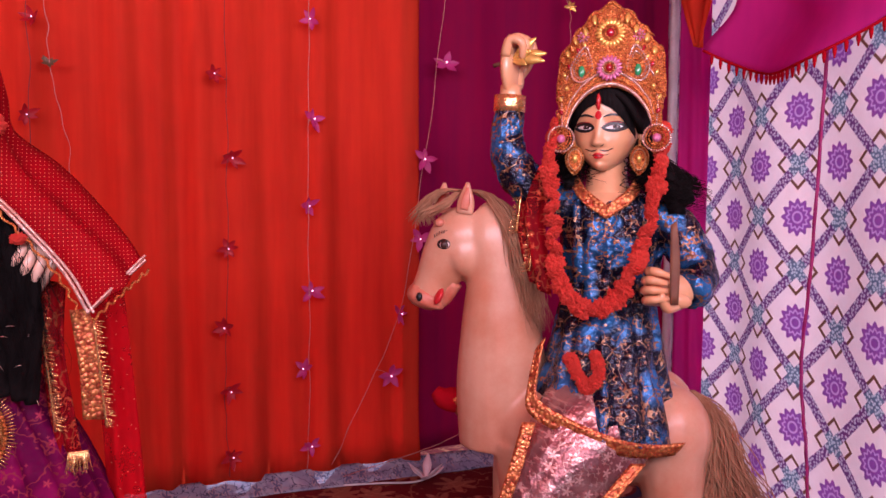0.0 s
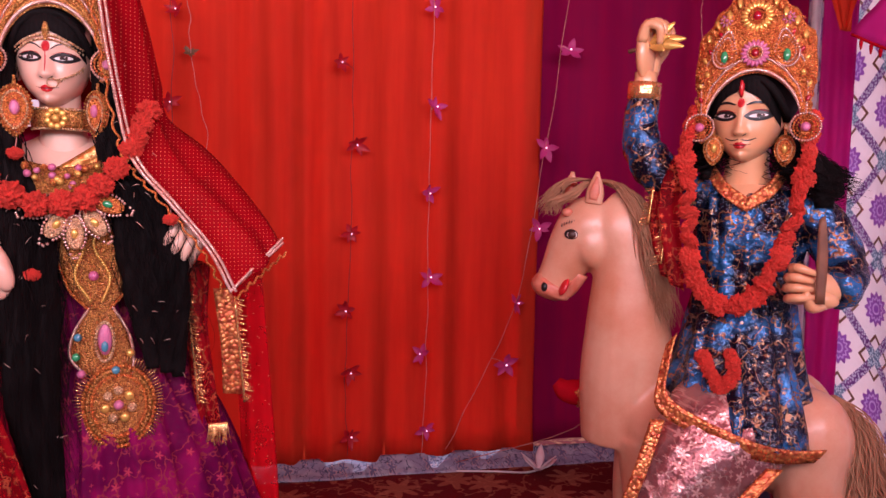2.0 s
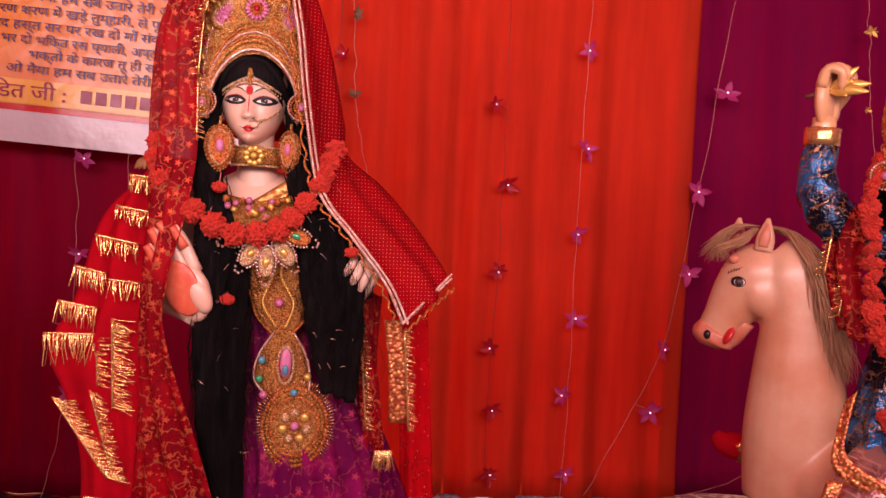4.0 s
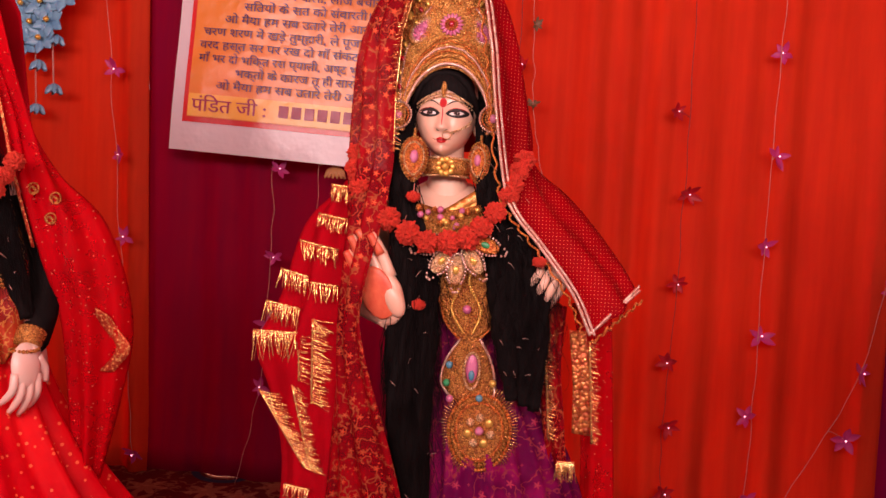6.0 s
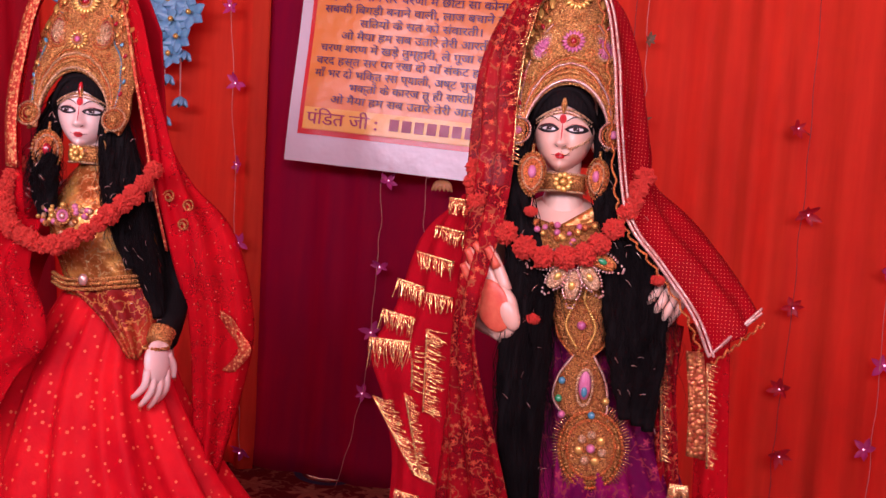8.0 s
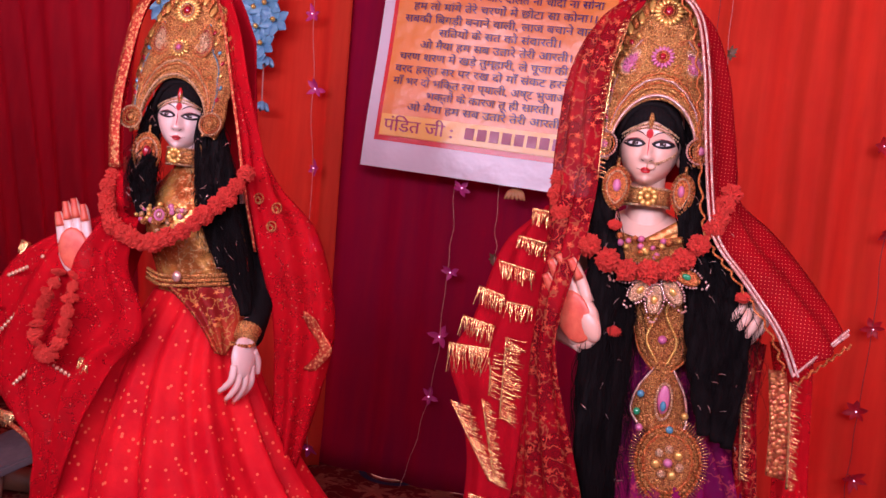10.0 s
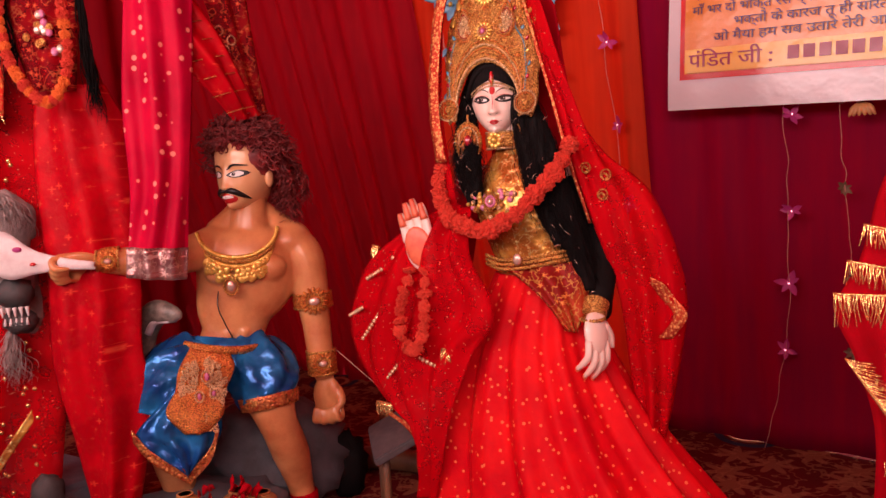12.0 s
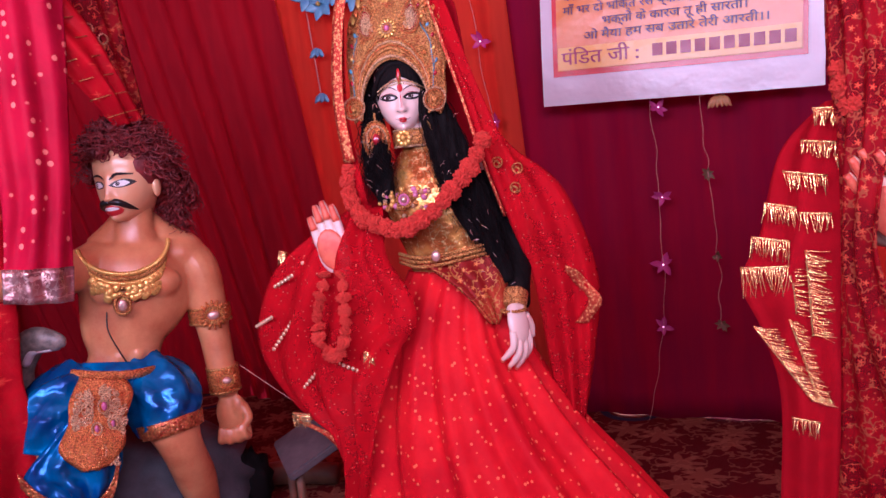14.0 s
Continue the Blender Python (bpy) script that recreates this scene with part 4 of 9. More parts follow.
    def rosette(x, z, r, petals, petal_mat, rim_mat, core):
        p = at(x * w, z * h, 0.020)
        bmx = BM()
        for i in range(petals):
            a = 6.283 * i / petals
            d = ax * math.cos(a) + az * math.sin(a)
            tube(bmx, [p + d * r * 0.55, p + d * r * 0.85, p + d * r * 1.15], [r * 0.10, r * 0.19, r * 0.06], 0, 6, 6, 0.7, ay)
        root_r = part("petal_ring", bmx, petal_mat, root)
        for k, m in ((0.58, rim_mat), (0.40, MAT_GOLD_RED)):
            bmx = BM()
            beads(bmx, [p + ay * 0.003 + (ax * math.cos(a) + az * math.sin(a)) * r * k for a in (6.283 * i / 20 for i in range(21))], int(40 * k) + 6, r * 0.085, 0, 5)
            part("ring", bmx, m, root_r)
        bmx = BM()
        blob(bmx, p + ay * 0.002, (r * 0.30, 0.007, r * 0.36), 0, rot, 14, 8)
        part("stone", bmx, core, root_r)
    if style == 1:
        rosette(0, 0.36, 0.023, 16, MAT_PINK, MAT_GOLD_RED, MAT_REDSTONE)
        rosette(0, 0.78, 0.030, 18, stone, gold, MAT_REDSTONE)
        for sx in (-1, 1):
            paisley(sx * 0.56, 0.30, 0.036, -sx * 0.45, MAT_PINK, ((gold, 0.0030), (MAT_GOLD_PALE, 0.0026), (rim, 0.0022)))
    elif style == 2:
        rosette(0, 0.30, 0.024, 14, stone, MAT_GOLD_PALE, MAT_PINK)
        rosette(0, 0.70, 0.032, 20, stone, MAT_GOLD_PALE, MAT_REDSTONE)
        for sx in (-1, 1):
            paisley(sx * 0.42, 0.36, 0.044, sx * 0.12, MAT_GOLD_PALE, ((MAT_GOLD_RED, 0.0030), (gold, 0.0026), (MAT_REDSTONE, 0.0020)))
    else:
        rosette(0, 0.20, 0.026, 18, MAT_PINK, rim, MAT_REDSTONE)
        rosette(0, 0.62, 0.030, 20, stone, gold, MAT_REDSTONE)
        for sx in (-1, 1):
            paisley(sx * 0.52, 0.22, 0.040, -sx * 0.15, MAT_GOLD_RED, ((rim, 0.0028), (gold, 0.0024), (rim, 0.0020)), MAT_GREEN)
            rosette(sx * 0.52, 0.60, 0.013, 9, MAT_PINK, rim, MAT_PINK)
            rosette(sx * 0.80, 0.0, 0.020, 14, gold, MAT_GOLD_RED, MAT_YELLOWSTONE)
    for sx in (-1, 1):
        # row of small stones down either side
        for i in range(8):
            p = mid(sx * (0.30 + 0.07 * i), 0.70 - 0.02 * i, 0.008)
            bm = BM()
            blob(bm, p, (0.005, 0.004, 0.0075), 0, rot @ Matrix.Rotation(sx * 0.5, 3, "Y"), 8, 6)
            part("stone", bm, (MAT_BLUESTONE, MAT_REDSTONE, MAT_YELLOWSTONE)[i % 3] if style == 2 else (MAT_YELLOWSTONE, MAT_REDSTONE)[i % 2], root)
        bm = BM()
        beads(bm, [mid(sx * (0.26 + 0.066 * i), 0.62 - 0.02 * i, 0.006) for i in range(10)], 44, 0.0026, 0, 5)
        part("side_braid", bm, MAT_BLUESTONE if style == 2 else rim, root)
        # curled lobe beside the temple
        p = mid(sx * 0.93, 0.5, 0.010)
        for rr, m, nm in ((0.030, rim, "lobe_rim"), (0.024, MAT_GOLD_RED, "lobe_cord"), (0.017, gold, "lobe_cord")):
            bm = BM()
            beads(bm, [p + (ax * math.cos(a) + az * math.sin(a)) * rr for a in (6.283 * i / 16 for i in range(17))], int(rr * 1100), 0.0030, 0, 5)
            part(nm, bm, m, root)
        bm = BM()
        blob(bm, p, (0.010, 0.007, 0.010), 0, rot, 12, 8)
        part("stone", bm, gold if style == 2 else MAT_PINK, root)
    # leaves along the outer edge
    for i in range(9):
        for sx in (-1, 1):
            s = sx * (0.10 + 0.058 * i)
            p, q = mid(s, 0.80, 0.012), mid(s, 0.95, 0.010)
            bm = BM()
            tube(bm, [p, p.lerp(q, 0.5), q], [0.003, 0.0085, 0.002], 0, 8, 7, 0.6)
            part("leaf", bm, (stone if i % 2 else MAT_GOLD_RED), root)
    return root


def earring(c, yaw, s, label, stone=MAT_REDSTONE):
    """A heart-shaped gold earring with a stone."""
    rot = Matrix.Rotation(radians(yaw), 3, "Z")
    c = Vector(c)
    root = base_empty("earring", c, label, "earring", "earrings")

    def heart(k, off):
        return [c + rot @ Vector((k * s * 0.030 * math.sin(a), -off, k * s * (0.040 * math.cos(a) - 0.014 * (1 - abs(math.sin(a))) * (1 if math.cos(a) < 0 else -0.2)))) for a in (6.283 * i / 28 for i in range(29))]
    bm = BM()
    grid(bm, [heart(1.0, -0.002)[:-1], heart(1.0, 0.004)[:-1], heart(0.6, 0.009)[:-1]], 0, True)
    vs = [bm.verts.new(p) for p in heart(0.6, 0.009)[:-1]]
    cap(bm, vs, 0)
    vs = [bm.verts.new(p) for p in heart(1.0, -0.002)[:-1]]
    cap(bm, vs, 0, True)
    part("body", bm, MAT_GOLD_RED, root)
    for k, m in ((0.98, MAT_GOLD), (0.72, MAT_GOLD_PALE)):
        bm = BM()
        beads(bm, heart(k, 0.008), 34, 0.0028 * s, 0, 5)
        part("rim", bm, m, root)
    bm = BM()
    blob(bm, c + rot @ Vector((0, -0.010, 0)), (0.009 * s, 0.006, 0.014 * s), 0, rot, 12, 8)
    part("stone", bm, stone, root)
    bm = BM()
    tube(bm, [c + Vector((0, 0, 0.035 * s)), c + Vector((0, 0.002, 0.06 * s))], [0.004, 0.003], 0, 6, 4)
    part("hook", bm, MAT_GOLD, root)
    return root


def choker(c, rx, ry, hgt, label, yaw=0.0):
    """A broad gold collar round the neck with a flower in front."""
    c = Vector(c)
    root = base_empty("necklace", c, label, "necklace", "necklaces")
    rot = Matrix.Rotation(radians(yaw), 3, "Z")

    def ring(z, k=1.0):
        return [c + rot @ Vector((rx * k * math.cos(a), ry * k * math.sin(a), z)) for a in (math.pi + math.pi * i / 24 for i in range(25))]
    bm = BM()
    grid(bm, [ring(-hgt), ring(-hgt * 0.3, 1.06), ring(hgt * 0.3, 1.06), ring(hgt)])
    part("band", bm, MAT_GOLD, root, thick=0.003)
    for z in (-hgt, hgt):
        bm = BM()
        beads(bm, ring(z, 1.03), 36, 0.003, 0, 5)
        part("rim", bm, MAT_GOLD_PALE, root)
    f = c + rot @ Vector((0, -ry * 1.1, 0))
    bm = BM()
    for i in range(9):
        a = 6.283 * i / 9
        blob(bm, f + rot @ Vector((0.016 * math.cos(a), -0.003, 0.016 * math.sin(a))), (0.007, 0.004, 0.007), 0, None, 8, 6)
    blob(bm, f + rot @ Vector((0, -0.006, 0)), 0.008, 0, None, 10, 8)
    part("flower", bm, MAT_YELLOWSTONE, root)
    return root


def brow_chain(hd, label):
    """A gold chain over the brow with a drop in the parting."""
    root = base_empty("brow_chain", hd.on(0, 0.03), label, "head ornament")
    bm = BM()
    beads(bm, [hd.on(x, 0.006 + 0.024 * math.cos(x / 0.055 * 1.5), 0.004) for x in (-0.055 + 0.11 * i / 20 for i in range(21))], 34, 0.0032)
    beads(bm, [hd.on(x, -0.002 + 0.024 * math.cos(x / 0.055 * 1.5), 0.004) for x in (-0.055 + 0.11 * i / 20 for i in range(21))], 26, 0.0026)
    part("chain", bm, MAT_GOLD_PALE, root)
    bm = BM()
    tube(bm, [hd.on(0, z, 0.004) for z in (0.020, 0.032, 0.045, 0.06)], [0.003, 0.007, 0.003], 0, 8, 12)
    part("drop", bm, MAT_GOLD, root)
    return root


def hair_cap(bm, hd, mi=0, low=0.036, side=0.055):
    """Combed hair from the hairline to the crown, parted in the middle."""
    rows = []
    for j in range(12):
        row = []
        for i in range(41):
            x = -0.0595 + 0.119 * i / 40
            z0 = low - side * (abs(x) / 0.0595) ** 2.2 - 0.006 * max(0, 1 - abs(x) / 0.01) * -1
            z = z0 + (0.092 - z0) * j / 11
            w, d = head_width(z)
            xx = max(-w * 0.985, min(w * 0.985, x * (1 if j < 8 else 1 - 0.1 * (j - 7))))
            row.append(hd.at(xx, head_front(xx, z) - 0.004 - 0.004 * min(1, j / 3) - 0.0012 * math.sin(i * 2.2 + j * 0.3), z))
        rows.append(row)
    grid(bm, rows, mi)


# ---- figure in magenta silk and red veil ----
FIG = [MAT_FACE_WHITE, MAT_EYE, MAT_BROWN_EYE, MAT_INK, MAT_LIP, MAT_MEHNDI]


def veiled_figure():
    hd = Head((0.147, 1.785, 1.677), -3, 1.0)
    bm = BM()
    hd.skull(bm, 0)
    hd.face(bm, 1, 2, 3, 4, 0.0, lash=1.1)
    hd.bindi(bm, 4, 0.008)
    hd.stroke(bm, [(0, -0.002), (0.0005, -0.022), (0, -0.042)], 0.0012, 4, 0.002)
    tube(bm, [(0.150, 1.80, 1.63), (0.155, 1.81, 1.55), (0.16, 1.83, 1.47)], [0.043, 0.040, 0.06], 0, 20)
    loft(bm, [(0.16, 1.85, 1.52, 0.05, 0.04), (0.165, 1.84, 1.47, 0.13, 0.075), (0.175, 1.84, 1.38, 0.14, 0.085), (0.19, 1.84, 1.2, 0.105, 0.075), (0.21, 1.85, 1.05, 0.14, 0.1), (0.22, 1.86, 0.9, 0.12, 0.1), (0.23, 1.86, 0.36, 0.10, 0.1)], 0, 28)
    # raised hand under the lace and lowered hand beside the veil
    tube(bm, [(0.02, 1.84, 1.46), (-0.03, 1.80, 1.26), (0.060, 1.680, 1.205)], [0.045, 0.040, 0.026], 0, 14)
    hand(bm, (0.062, 1.668, 1.205), (-0.42, 0.05, 0.90), (-0.35, -0.93, 0.0), 1.32, 0, 5, 0.1, 0.0, thumb=1, tuck=True)
    tube(bm, [(0.31, 1.84, 1.46), (0.46, 1.82, 1.34), (0.430, 1.748, 1.397)], [0.045, 0.038, 0.022], 0, 14)
    hand(bm, (0.428, 1.738, 1.392), (-0.26, -0.55, -0.80), (-0.35, 0.75, -0.5), 1.0, 0, None, 0.9, 0.16, 5, thumb=-1, tuck=True)
    thing("statue", bm, [MAT_FACE_WARM] + FIG[1:], "white-faced painted plaster statue dressed in magenta silk", "statue", "festival figures")
    brow_chain(hd, "gold bead chain over the brow of the statue")
    root = base_empty("nose_ring", hd.on(0.008, -0.055), "thin gold nose ring with a chain across the cheek", "nose ring")
    bm = BM()
    beads(bm, [hd.on(0.010 + 0.0085 * math.cos(a), -0.062 + 0.0085 * math.sin(a), 0.006) for a in (6.283 * i / 16 for i in range(17))], 24, 0.0014, 0, 5)
    part("ring", bm, MAT_GOLD_PALE, root)
    bm = BM()
    beads(bm, [hd.on(0.016, -0.056, 0.004), hd.on(0.030, -0.050, 0.003), hd.on(0.044, -0.040, 0.003), hd.on(0.056, -0.024, 0.003)], 22, 0.0019, 0, 5)
    for i in range(9):
        p = hd.on(0.020 + 0.0042 * i, -0.056 + 0.0032 * i, 0.003)
        tube(bm, [p, p + Vector((0, -0.001, -0.007))], [0.0016, 0.0006], 0, 4, 3)
    part("chain", bm, MAT_GOLD_PALE, root)

    bm = BM()
    loft(bm, [(0.163, 1.83, 1.440, 0.112, 0.080), (0.168, 1.828, 1.425, 0.116, 0.086), (0.18, 1.82, 1.38, 0.125, 0.095), (0.20, 1.83, 1.22, 0.115, 0.085), (0.235, 1.84, 1.05, 0.155, 0.11), (0.27, 1.85, 0.88, 0.21, 0.15), (0.29, 1.86, 0.6, 0.29, 0.2), (0.30, 1.87, 0.36, 0.34, 0.24)], 0, 120, 60, (0.028, 26, 1.5))
    dress = thing("sari", bm, [MAT_MAGSILK], "pleated magenta silk sari with woven gold motifs", "dress")
    bm = BM()
    drape(bm, [(0.05, 1.745, 1.40), (0.14, 1.725, 1.44), (0.25, 1.745, 1.515)], [(0.075, 1.735, 1.365), (0.165, 1.715, 1.40), (0.275, 1.735, 1.475)], 0, 8, 20, (0.004, 1.0))
    part("gold_border", bm, MAT_GOLDSILK, dress, "gold brocade border across the breast", thick=0.003)

    # long black hair at both sides
    rng = random.Random(11)
    bm = BM()
    left = [[(0.075, 1.78, 1.74), (0.056, 1.765, 1.66), (0.052, 1.745, 1.54), (0.075, 1.70, 1.42), (0.085, 1.69, 1.25), (0.095, 1.69, 1.02), (0.13, 1.70, 0.80), (0.14, 1.72, 0.62)],
            [(0.07, 1.79, 1.72), (0.054, 1.77, 1.6), (0.068, 1.73, 1.46), (0.115, 1.705, 1.36), (0.125, 1.70, 1.2), (0.13, 1.69, 1.0), (0.155, 1.70, 0.78)]]
    right = [[(0.22, 1.78, 1.74), (0.243, 1.765, 1.66), (0.252, 1.745, 1.54), (0.285, 1.71, 1.42), (0.335, 1.70, 1.28), (0.36, 1.70, 1.15), (0.365, 1.70, 1.03)],
             [(0.225, 1.79, 1.72), (0.246, 1.77, 1.6), (0.29, 1.72, 1.46), (0.35, 1.70, 1.36), (0.375, 1.70, 1.2), (0.385, 1.70, 1.02)],
             [(0.225, 1.78, 1.7), (0.25, 1.75, 1.55), (0.28, 1.71, 1.4), (0.315, 1.70, 1.2), (0.335, 1.70, 1.04)]]
    bl, br = BM(), BM()
    strands(bl, left, 760, 1, 0.0009, 0, rng, 0.019, 0.009, 56)
    strands(br, right, 860, 1, 0.0009, 0, rng, 0.020, 0.009, 56)
    for g, r in ((left[0], 0.026), (left[1], 0.024), (right[0], 0.028), (right[1], 0.024), (right[2], 0.024)):
        tube(bl if g in left else br, g, [r * 0.5, r, r * 1.25, r * 1.4, r * 0.5], 0, 22, 70, 0.6, (0, 1, 0), (0.14, 5, 0.8))
    for i in range(60):
        a = math.pi * (i + 0.5) / 60
        x0 = 0.060 * math.cos(a)
        tube(bm, [hd.at(0.0, -0.066, 0.078), hd.at(x0 * 0.7, -0.064, 0.072 - 0.02 * (1 - math.sin(a))), hd.at(x0 * 1.08, -0.035, 0.035 - 0.03 * (1 - math.sin(a))), hd.at(x0 * 1.15, 0.0, -0.01)], [0.004, 0.007, 0.008, 0.006], 0, 6, 9)
    blob(bm, hd.at(0, 0.02, 0.045), (0.074, 0.085, 0.072), 0, None, 20, 14)
    hair_cap(bm, hd)
    wig = thing("wig", bm, [MAT_HAIR], "long wavy black wig hanging over both shoulders of the statue", "wig", "wigs")
    for b in (bl, br):
        part("lock", b, MAT_HAIR, wig)
    for guides in (left, right):
        bm = BM()
        for i in range(26):
            p = smooth(rng.choice(guides), 20)[rng.randrange(3, 20)] + Vector((rng.gauss(0, 0.022), -0.035, 0))
            q = Vector((rng.uniform(-1, 1), -0.3, rng.uniform(-1, 1))) * 0.008
            tube(bm, [p - q, p + Vector((0, -0.003, 0.002)), p + q], [0.0007], 0, 4, 5)
        fl = part("lint", bm, MAT_BEAD, wig, "pale flecks of tinsel caught in the hair")
        fl["kind"] = "stuff"


    crown("tall gold crown with pink beads and paisley scrolls", (0.150, 1.715, 1.762), -4, 0.125, 0.265, (0.085, 0.112), 0.03, 9, MAT_GOLD, MAT_BEAD, 0, MAT_YELLOWSTONE, 1)
    choker((0.155, 1.795, 1.548), 0.052, 0.055, 0.020, "broad gold choker with a flower pendant")
    earring((0.083, 1.725, 1.565), 12, 1.05, "large heart-shaped gold earring with a pink stone", MAT_PINK)
    earring((0.232, 1.735, 1.565), -40, 0.95, "large heart-shaped gold earring turned aside", MAT_PINK)

    # gold ornaments down the front
    root = base_empty("breast_ornament", (0.19, 1.72, 1.45), "flower-shaped gold breast ornament with green stones", "ornament")
    for i, (dx, dz, ang, m) in enumerate(((-0.055, 0.022, 70, MAT_GOLD_RED), (0.06, 0.028, -70, MAT_GOLD_RED), (0.0, -0.03, 0, MAT_GOLD_PALE), (-0.032, -0.012, 35, MAT_GOLD_PALE), (0.036, -0.008, -35, MAT_GOLD_PALE))):
        bm = BM()
        rot = Matrix.Rotation(radians(ang), 3, "Y")
        p = Vector((0.195 + dx, 1.668, 1.352 + dz))
        ring = [p + rot @ Vector((0.020 * math.sin(a), -0.003, -0.036 * math.cos(a) - (0.012 if math.cos(a) > 0.85 else 0))) for a in (6.283 * k / 20 for k in range(21))]
        beads(bm, ring, 30, 0.0032, 1, 5)
        blob(bm, p, (0.017, 0.006, 0.032), 0, rot, 12, 8)
        blob(bm, p + Vector((0, -0.006, 0)), (0.007, 0.004, 0.010), 2, rot, 10, 6)
        part("petal", bm, [m, MAT_BEAD, MAT_GREEN if i < 2 else MAT_YELLOWSTONE], root)
    bm = BM()
    grid(bm, [[(0.075 + 0.2 * u / 12, 1.712 - 0.016 * math.sin(math.pi * u / 12) + 0.003 * v, 1.395 + 0.011 * v + 0.05 * abs(u / 12 - 0.45) ** 1.5 * (1 + v * 0.1)) for u in range(13)] for v in range(6)])
    for i in range(26):
        a = rng.random()
        blob(bm, (0.085 + 0.18 * a, 1.694, 1.405 + 0.05 * rng.random()), rng.uniform(0.003, 0.006), 1 + i % 3, None, 8, 6)
    part("panel", bm, [MAT_GOLD_DARK, MAT_PINK, MAT_YELLOWSTONE, MAT_GOLD_RED], root, thick=0.004)

    root = base_empty("belt_ornament", (0.235, 1.72, 1.35), "long gold embroidered belt ornament with a round beaded medallion", "ornament")
    F = 1.715

    def prof(name, pts, mats, rimr=0.0034, relief=None, front=F):
        """A raised gold plate with a beaded outline of half widths down an axis."""
        bmx = BM()
        l = [(x - w, front, z) for x, z, w in pts]
        r = [(x + w, front, z) for x, z, w in pts]
        drape(bmx, l, r, 0, 8, 24, (0.001, 1.0), 0.012)
        p = part(name, bmx, [mats[0]], root, thick=0.005)
        bmx = BM()
        beads(bmx, [(x, y - 0.006, z) for x, y, z in l], 40, rimr, 0, 5)
        beads(bmx, [(x, y - 0.006, z) for x, y, z in r], 40, rimr, 0, 5)
        part("rim", bmx, mats[1], p)
        return p
    prof("upper_plate", [(0.205, 1.352, 0.05), (0.213, 1.30, 0.062), (0.222, 1.25, 0.062), (0.23, 1.20, 0.05), (0.232, 1.165, 0.02)], [MAT_GOLD_DARK, MAT_GOLD_RED])
    bm = BM()
    for sx in (-1, 1):
        beads(bm, [(0.208 + sx * 0.034, F - 0.018, 1.345), (0.215 + sx * 0.010, F - 0.02, 1.295), (0.222 + sx * 0.032, F - 0.02, 1.235), (0.229 + sx * 0.012, F - 0.018, 1.185)], 34, 0.0036, 0, 5)
    part("hourglass_braid", bm, MAT_YELLOWSTONE, root)
    bm = BM()
    blob(bm, (0.224, F - 0.02, 1.235), 0.010, 0, None, 10, 8)
    part("stone", bm, MAT_PINK, root)
    prof("middle_plate", [(0.236, 1.168, 0.022), (0.235, 1.12, 0.050), (0.236, 1.07, 0.060), (0.248, 1.03, 0.045)], [MAT_GOLD_DARK, MAT_BEAD])
    bm = BM()
    ring = [(0.243 + 0.017 * math.sin(a), F - 0.02, 1.10 - 0.040 * math.cos(a)) for a in (6.283 * k / 24 for k in range(25))]
    beads(bm, ring, 36, 0.0036, 1, 5)
    blob(bm, (0.243, F - 0.014, 1.105), (0.014, 0.008, 0.034), 2, None, 12, 8)
    blob(bm, (0.243, F - 0.020, 1.09), (0.007, 0.006, 0.012), 0, None, 10, 8)
    part("teardrop", bm, [MAT_BLUESTONE, MAT_GOLD_PALE, MAT_PINK], root)
    for dx, dz, m in ((-0.05, 0.015, MAT_BLUESTONE), (-0.054, -0.025, MAT_GREEN), (0.02, -0.055, MAT_BLUESTONE), (-0.045, -0.06, MAT_PINK), (0.048, -0.02, MAT_YELLOWSTONE)):
        bm = BM()
        blob(bm, (0.243 + dx, F - 0.018, 1.095 + dz), 0.0085, 0, None, 10, 8)
        part("stone", bm, m, root)
    c = Vector((0.268, F - 0.004, 0.968))
    bm = BM()

    def oval(k, off):
        return [c + Vector((k * 0.070 * math.sin(a), -off, k * (0.082 * math.cos(a) * (1.0 if math.cos(a) > 0 else 1.12)))) for a in (6.283 * i / 40 for i in range(41))]
    grid(bm, [oval(1, 0)[:-1], oval(0.98, 0.007)[:-1], oval(0.6, 0.012)[:-1], oval(0.03, 0.013)[:-1]], 0, True)
    med = part("medallion", bm, [MAT_GOLD_DARK], root, "round beaded gold medallion")
    for k, m, r in ((0.98, MAT_GOLD_RED, 0.0046), (0.86, MAT_GOLD, 0.0040), (0.74, MAT_GOLD_RED, 0.0042)):
        bm = BM()
        beads(bm, oval(k, 0.010), 60, r, 0, 5)
        part("rim", bm, m, med)
    bm = BM()
    for i in range(90):
        a = 6.283 * i / 90
        p = Vector((0.070 * math.sin(a), -0.003, 0.084 * math.cos(a)))
        tube(bm, [c + p, c + p * rng.uniform(1.18, 1.32)], [0.0016, 0.0009], 0, 4, 3)
    part("spike_rim", bm, MAT_TINSEL, med)
    for i in range(7):
        a = 6.283 * i / 7
        bm = BM()
        blob(bm, c + Vector((0.026 * math.sin(a), -0.017, 0.03 * math.cos(a))), (0.0095, 0.005, 0.0095), 0, None, 10, 8)
        part("stone", bm, MAT_YELLOWSTONE if i % 2 else MAT_GOLD_PALE, med)
    bm = BM()
    blob(bm, c + Vector((0, -0.019, 0)), 0.010, 0, None, 10, 8)
    part("stone", bm, MAT_PINK, med)

    # lace veil on one side, dotted net on the other
    bm = BM()
